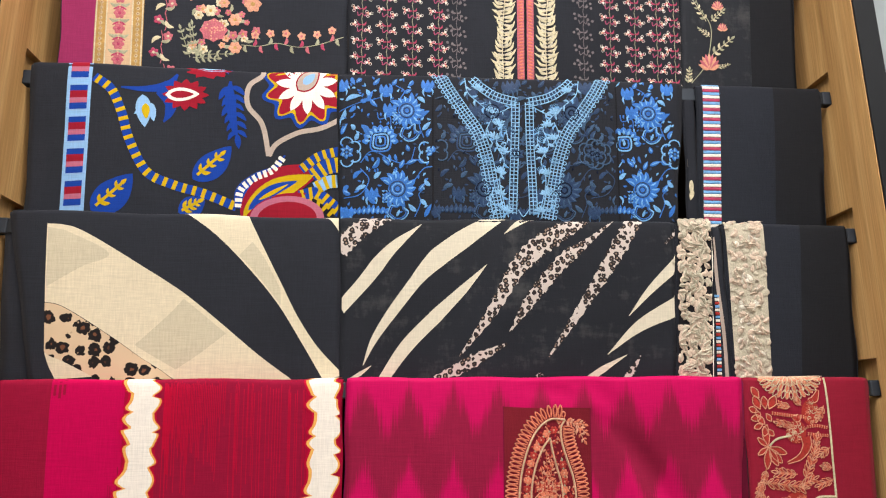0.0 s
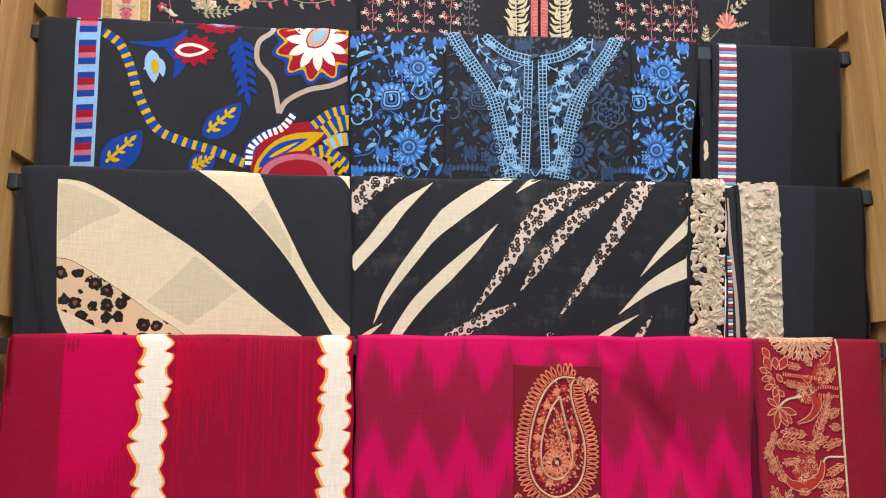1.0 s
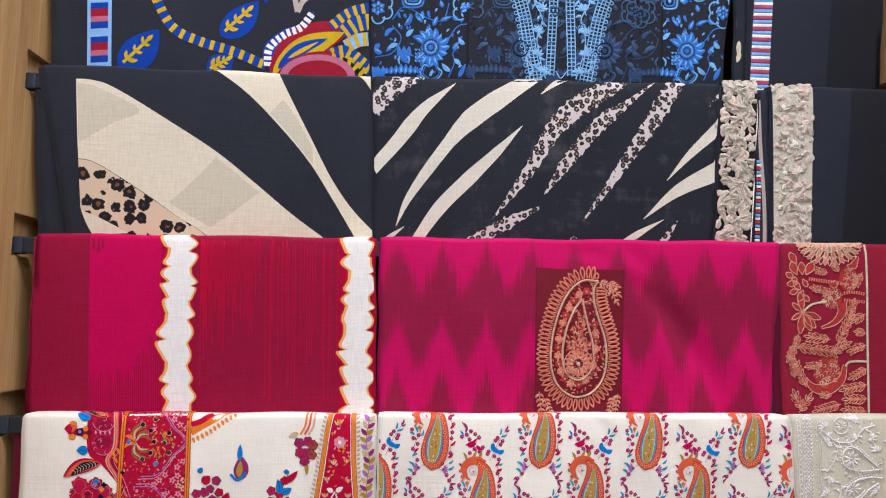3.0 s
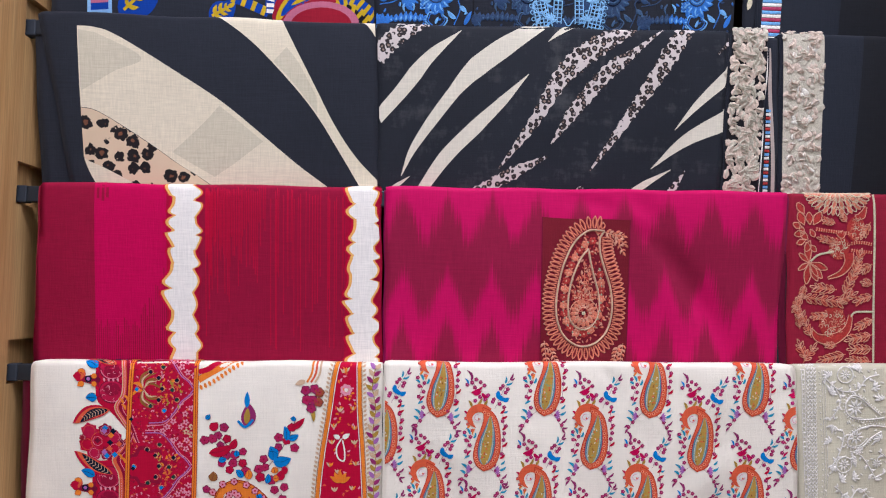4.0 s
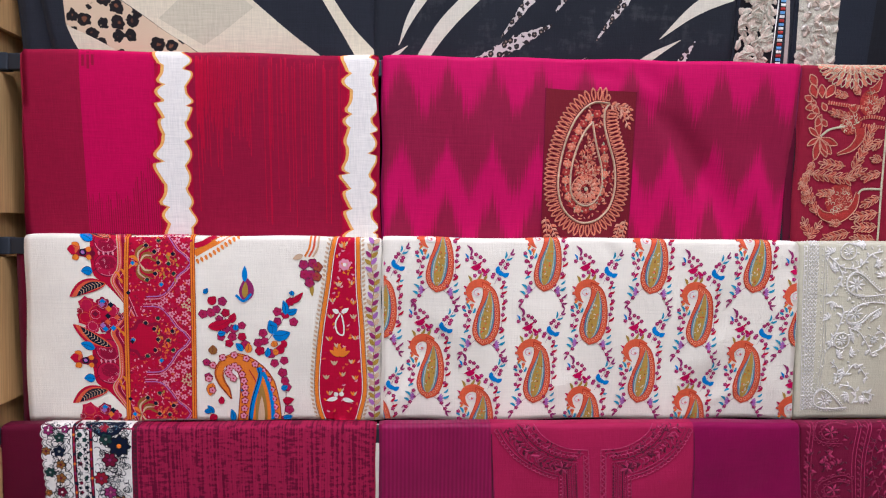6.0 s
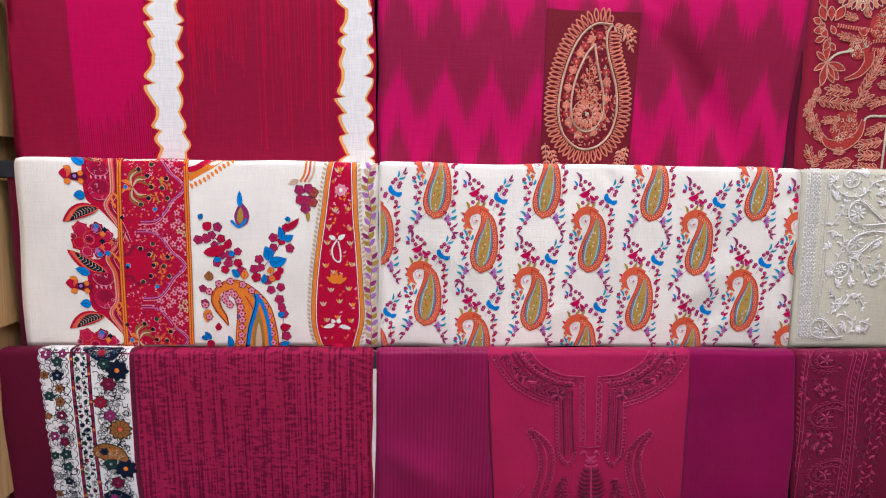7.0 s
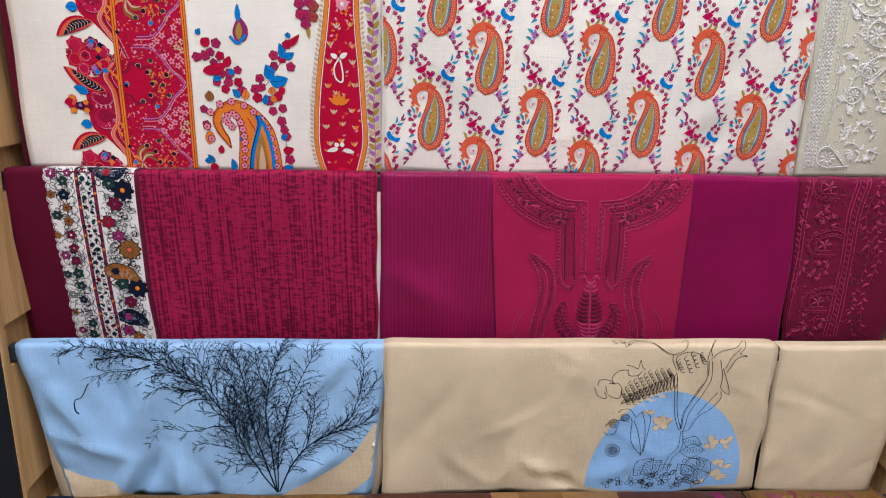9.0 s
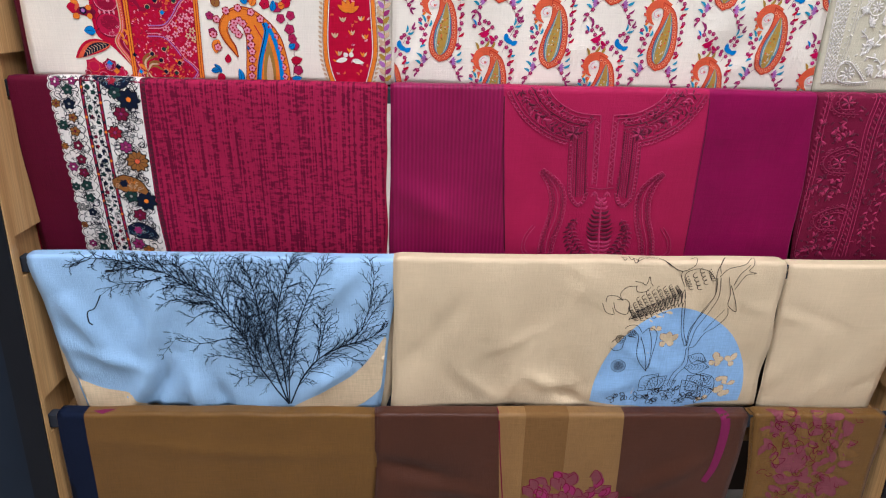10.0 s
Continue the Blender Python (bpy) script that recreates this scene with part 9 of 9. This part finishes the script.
scales(*[(0.3603, 0.0945), (0.4362, 0.048)], 0.26, 10, 7)
scales(*[(0.4424, 0.042), (0.4855, 0.021)], 0.34, 4, 4)
for k in range(16):
    f = k / 15
    p, q = [(0.3559, 0.103), (0.4397, 0.077), (0.3718, 0.084), (0.4398, 0.048)][:2], [(0.3718, 0.084), (0.4398, 0.048)]
    a = np.array(p[0]) * (1 - f) + np.array(p[1]) * f
    b = np.array(q[0]) * (1 - f) + np.array(q[1]) * f
    petal_line(a, b, 0.12)
for p in ([(0.3577, 0.0025), (0.3681, -0.01), (0.3898, -0.01), (0.4085, 0.005), (0.4307, 0.016), (0.4489, 0.007), (0.4547, -0.01), (0.4434, -0.004)], [(0.3577, 0.0025), (0.3801, -0.008), (0.4003, -0.001), (0.4232, 0.0145)], [(0.4391, 0.044), (0.4305, 0.026), (0.4307, 0.016)], [(0.4428, 0.044), (0.4363, 0.028), (0.4382, 0.0185), (0.4543, 0.0125), (0.473, 0.017), (0.4856, 0.0305)],
          [(0.517, 0.19), (0.5133, 0.145), (0.498, 0.101), (0.4916, 0.0575), (0.4865, 0.017), (0.4999, -0.01)][3:], [(0.4927, 0.021), (0.4899, 0.0055), (0.5017, -0.01)], [(0.492, 0.0265), (0.5037, 0.013), (0.5294, 0.005), (0.5453, -0.01), (0.5422, 0.0065), (0.5368, 0.016), (0.5484, 0.02), (0.533, 0.024), (0.5206, 0.049)], [(0.5173, 0.0425), (0.5237, 0.0225), (0.5368, 0.0065)],
          [(0.4888, 0.0285), (0.4916, 0.0575), (0.4826, 0.084), (0.4635, 0.121), (0.4608, 0.156)], [(0.4942, 0.0285), (0.4982, 0.062), (0.4896, 0.0895), (0.4722, 0.1255), (0.4671, 0.1585)], [(0.4871, 0.0705), (0.4725, 0.0995), (0.4638, 0.132), (0.4627, 0.156)], [(0.4358, 0.056), (0.4437, 0.098), (0.4492, 0.131), (0.4588, 0.156)], [(0.4414, 0.0565), (0.4476, 0.0985), (0.454, 0.131), (0.4623, 0.154)],
          [(0.5065, 0.0265), (0.5154, 0.0575), (0.517, 0.079), (0.5326, 0.091), (0.5252, 0.068), (0.5135, 0.042)], [(0.5184, 0.0845), (0.5206, 0.101), (0.5064, 0.121), (0.4884, 0.133), (0.4766, 0.157), (0.4636, 0.1605)], [(0.5137, 0.088), (0.5014, 0.1075), (0.4865, 0.1285)],
          [(0.3105, 0.0745), (0.3181, 0.0905), (0.3311, 0.094), (0.3277, 0.082)], [(0.3157, 0.073), (0.3179, 0.062), (0.3323, 0.0615), (0.3423, 0.069)], [(0.3283, 0.0725), (0.3339, 0.0875), (0.3509, 0.093), (0.3542, 0.0765), (0.3474, 0.0665), (0.3331, 0.0675)], [(0.3423, 0.069), (0.3371, 0.057), (0.3463, 0.045), (0.3623, 0.0425)], [(0.3605, 0.0425), (0.3636, 0.052), (0.3764, 0.052), (0.3844, 0.044)], [(0.3576, 0.0345), (0.3687, 0.0365), (0.3765, 0.04), (0.3799, 0.026), (0.3832, 0.036), (0.3878, 0.042)],
          [(0.4636, 0.1605), (0.4628, 0.1875), (0.4485, 0.209), (0.4425, 0.2315)], [(0.4676, 0.161), (0.4698, 0.1925), (0.4555, 0.214), (0.4494, 0.2365)], [(0.4005, 0.2025), (0.3856, 0.1835), (0.3789, 0.1665), (0.378, 0.1385), (0.3743, 0.1275)], [(0.4005, 0.2025), (0.403, 0.1725), (0.3992, 0.139), (0.3917, 0.117)], [(0.4005, 0.2025), (0.3914, 0.161), (0.381, 0.134)],
          [(0.3819, 0.1275), (0.3937, 0.1175), (0.4068, 0.1265), (0.408, 0.145), (0.4059, 0.167), (0.4031, 0.1955)], [(0.3526, 0.1195), (0.3591, 0.113), (0.3721, 0.113), (0.3815, 0.1255)], [(0.3347, 0.1465), (0.3426, 0.138), (0.3583, 0.1325), (0.3739, 0.1365)], [(0.3344, 0.1575), (0.3406, 0.1625), (0.3513, 0.1595), (0.3548, 0.146)]):
    pen(p)
for c, r in zip([(0.3526, 0.1935), (0.3526, 0.1935), (0.3483, 0.1395), (0.3649, 0.1275)], (0.012, 0.007, 0.008, 0.007)):
    d.ring("pen_ink", c, r, LN, 3, n=12)
    for k in range(6):
        a = k * 1.05
        d.ring("pen_ink", (c[0] + r * 0.5 * math.cos(a), c[1] + r * 0.5 * math.sin(a)), r * 0.3, LN * 0.8, 3, n=6)
for a, b, f in ((*[(0.3944, 0.246), (0.4236, 0.2075)], 0.35), (*[(0.4058, 0.2435), (0.4392, 0.2125)], 0.3), (*[(0.4251, 0.243), (0.4572, 0.2235)], 0.3), (*[(0.476, 0.2465), (0.5204, 0.2235)], 0.4), (*[(0.4915, 0.2605), (0.5301, 0.25)], 0.4), (*[(0.4671, 0.1995), (0.5128, 0.202)], 0.3), (*[(0.4765, 0.2165), (0.5081, 0.25)], 0.4), (*[(0.4677, 0.2245), (0.5015, 0.2685)], 0.3), (*[(0.5004, 0.2135), (0.5301, 0.25)], 0.25), (*[(0.4687, 0.1765), (0.5052, 0.19)], 0.3)):
    petal_line(a, b, f)
    a, b = np.array(a), np.array(b)
    n = np.array([-(b - a)[1], (b - a)[0]])
    for t in np.linspace(0.15, 0.85, 7):
        q = a * (1 - t) + b * t
        pen([q - n * f * 0.4 * math.sin(math.pi * t), q + (b - a) * 0.06, q + n * f * 0.4 * math.sin(math.pi * t)], LN * 0.8)
for c in [(0.3532, 0.259), (0.3726, 0.2545), (0.3934, 0.258), (0.4123, 0.253), (0.4308, 0.248), (0.4449, 0.2555), (0.4569, 0.2445), (0.4801, 0.2565), (0.4189, 0.263), (0.4689, 0.2645), (0.5032, 0.2665)]:
    for k in range(5):
        a = rng.uniform(0, 6.28)
        petal_line(c, (c[0] + 0.013 * math.cos(a), c[1] + 0.011 * math.sin(a)), 0.28)
for q in [(0.3353, -0.0085), (0.3522, -0.005), (0.3465, -0.01)]:
    pen([q, (q[0] + 0.007, q[1] + 0.006), (q[0] + 0.002, q[1] + 0.009), q])
d.done("line_drawing", c72, "fine black drawn flowers and stems")


def cut_petals(c, tips, w):
    """A beige blossom left open in the blue, with a thin drawn edge."""
    d = Drawing(s72)
    for t in tips:
        e = (c[0] + t[0], c[1] + t[1])
        d.leaf("brown_ink", c, e, w + 0.0014, 2, 0, 0.05, 6, 1.4)
        d.leaf("beige_flap", c, e, w, 2.4, 0, 0.05, 6, 1.4)
    d.done("beige_blossom", c72, "beige blossom with a thin drawn edge")


for c, tips, w in zip([(0.4259, 0.147), (0.4041, 0.122), (0.5209, 0.19), (0.5424, 0.19), (0.5371, 0.2195), (0.5457, 0.2495), (0.5488, 0.237), (0.5118, 0.268)],
                      (((-0.012, -0.018), (0.002, -0.022), (0.018, -0.016), (0.014, 0.002), (-0.010, 0.006)), ((-0.010, -0.006), (0.008, -0.006)), ((-0.004, -0.020), (-0.010, 0.006), (0.008, 0.006), (0.010, -0.010)), ((0.012, -0.018), (0.010, 0.006), (-0.006, -0.012)),
                       ((-0.004, 0.012), (0.012, 0.008)), ((-0.018, 0.002), (0.012, 0.006), (0.0, 0.014), (-0.010, -0.008)), ((0.014, -0.008), (-0.008, -0.008)), ((-0.010, 0.002), (0.010, -0.006))), (0.011, 0.009, 0.011, 0.010, 0.010, 0.012, 0.008, 0.008)):
    cut_petals(c, tips, w)

# ---- eighth row: silks ----
d = Drawing(s81)
d.band("navy_ink", -0.60, -0.5252, 1)
d.ribbon("plum_stripe", [(-0.5127, -0.0076), (-0.4962, -0.0061), (-0.4778, -0.0121)], [0.001, 0.012, 0.001], 2)
d.done("navy_end", c81, "dark navy end")
d = Drawing(s82)
d.band("mustard_pale", (0.1546, 0.169), (0.367, 0.3726), 2)
d.band("mustard_dark", 0.2009, 0.2733, 3)
d.ribbon("wine_ink", [(0.1541, -0.0151), (0.1606, 0.0714), (0.1704, 0.176)], 0.002, 4)
d.done("mustard_panel", c82, "mustard silk panel")
d = Drawing(s82)
d.ribbon("plum_stripe", [(0.5332, -0.0161), (0.5438, 0.0261), (0.5378, 0.0997), (0.5236, 0.138)], [0.016, 0.016, 0.014, 0.012], 2)
d.band("black_ink", (0.5794, 0.5853), (0.5879, 0.6003), 2)
d.done("plum_stripe", c82, "plum stripe and dark selvedge")
d = Drawing(s82)
HEART = [(0.2842, 0.202)]
for i in range(70):
    a, r = -3.1 + 3.1 * rng.random(), rng.uniform(0.02, 0.098)
    q = np.array([HEART[0][0] + r * math.cos(a), HEART[0][1] + r * 0.72 * math.sin(a)])
    t, l = a + rng.uniform(-0.6, 0.6), rng.uniform(0.018, 0.032)
    e = q + np.array([math.cos(t), math.sin(t)]) * l
    d.leaf(rng.choice(("plum_soft", "plum_soft", "magenta_dull")), q, e, l * 0.62, 4 + i * 0.03, 0, 0.1, 6, 1.2)
    n = np.array([-(e - q)[1], (e - q)[0]])
    d.ribbon("wine_ink", [q + n * 0.1, (q + e) / 2 + n * 0.34, e, (q + e) / 2 - n * 0.30], 0.0014, 4.2 + i * 0.03, steps=5)
d.done("plum_peony", c82, "printed plum peony")
d = Drawing(s83)
for i in range(150):
    q = (rng.uniform(0.6229, 0.7695), rng.uniform(-0.008, 0.2))
    a, l = rng.uniform(0, 6.28), rng.uniform(0.014, 0.032)
    d.leaf(rng.choice(("plum_soft", "plum_soft", "plum_soft", "mustard_dark")), q, (q[0] + l * math.cos(a), q[1] + l * math.sin(a)), l * 0.5, 1 + i * 0.02, 0, 0.1)
for i in range(60):
    q = np.array([rng.uniform(0.6229, 0.7695), rng.uniform(0.0, 0.18)])
    a, l = rng.uniform(0, 6.28), rng.uniform(0.014, 0.026)
    e = q + np.array([math.cos(a), math.sin(a)]) * l
    n = np.array([-(e - q)[1], (e - q)[0]])
    d.ribbon("wine_ink", [q, (q + e) / 2 + n * 0.3, e, (q + e) / 2 - n * 0.2], [0.0004, 0.0014, 0.0006], 6, steps=5)
d.done("plum_flower_print", c83, "brushed plum flowers with dark outlines")
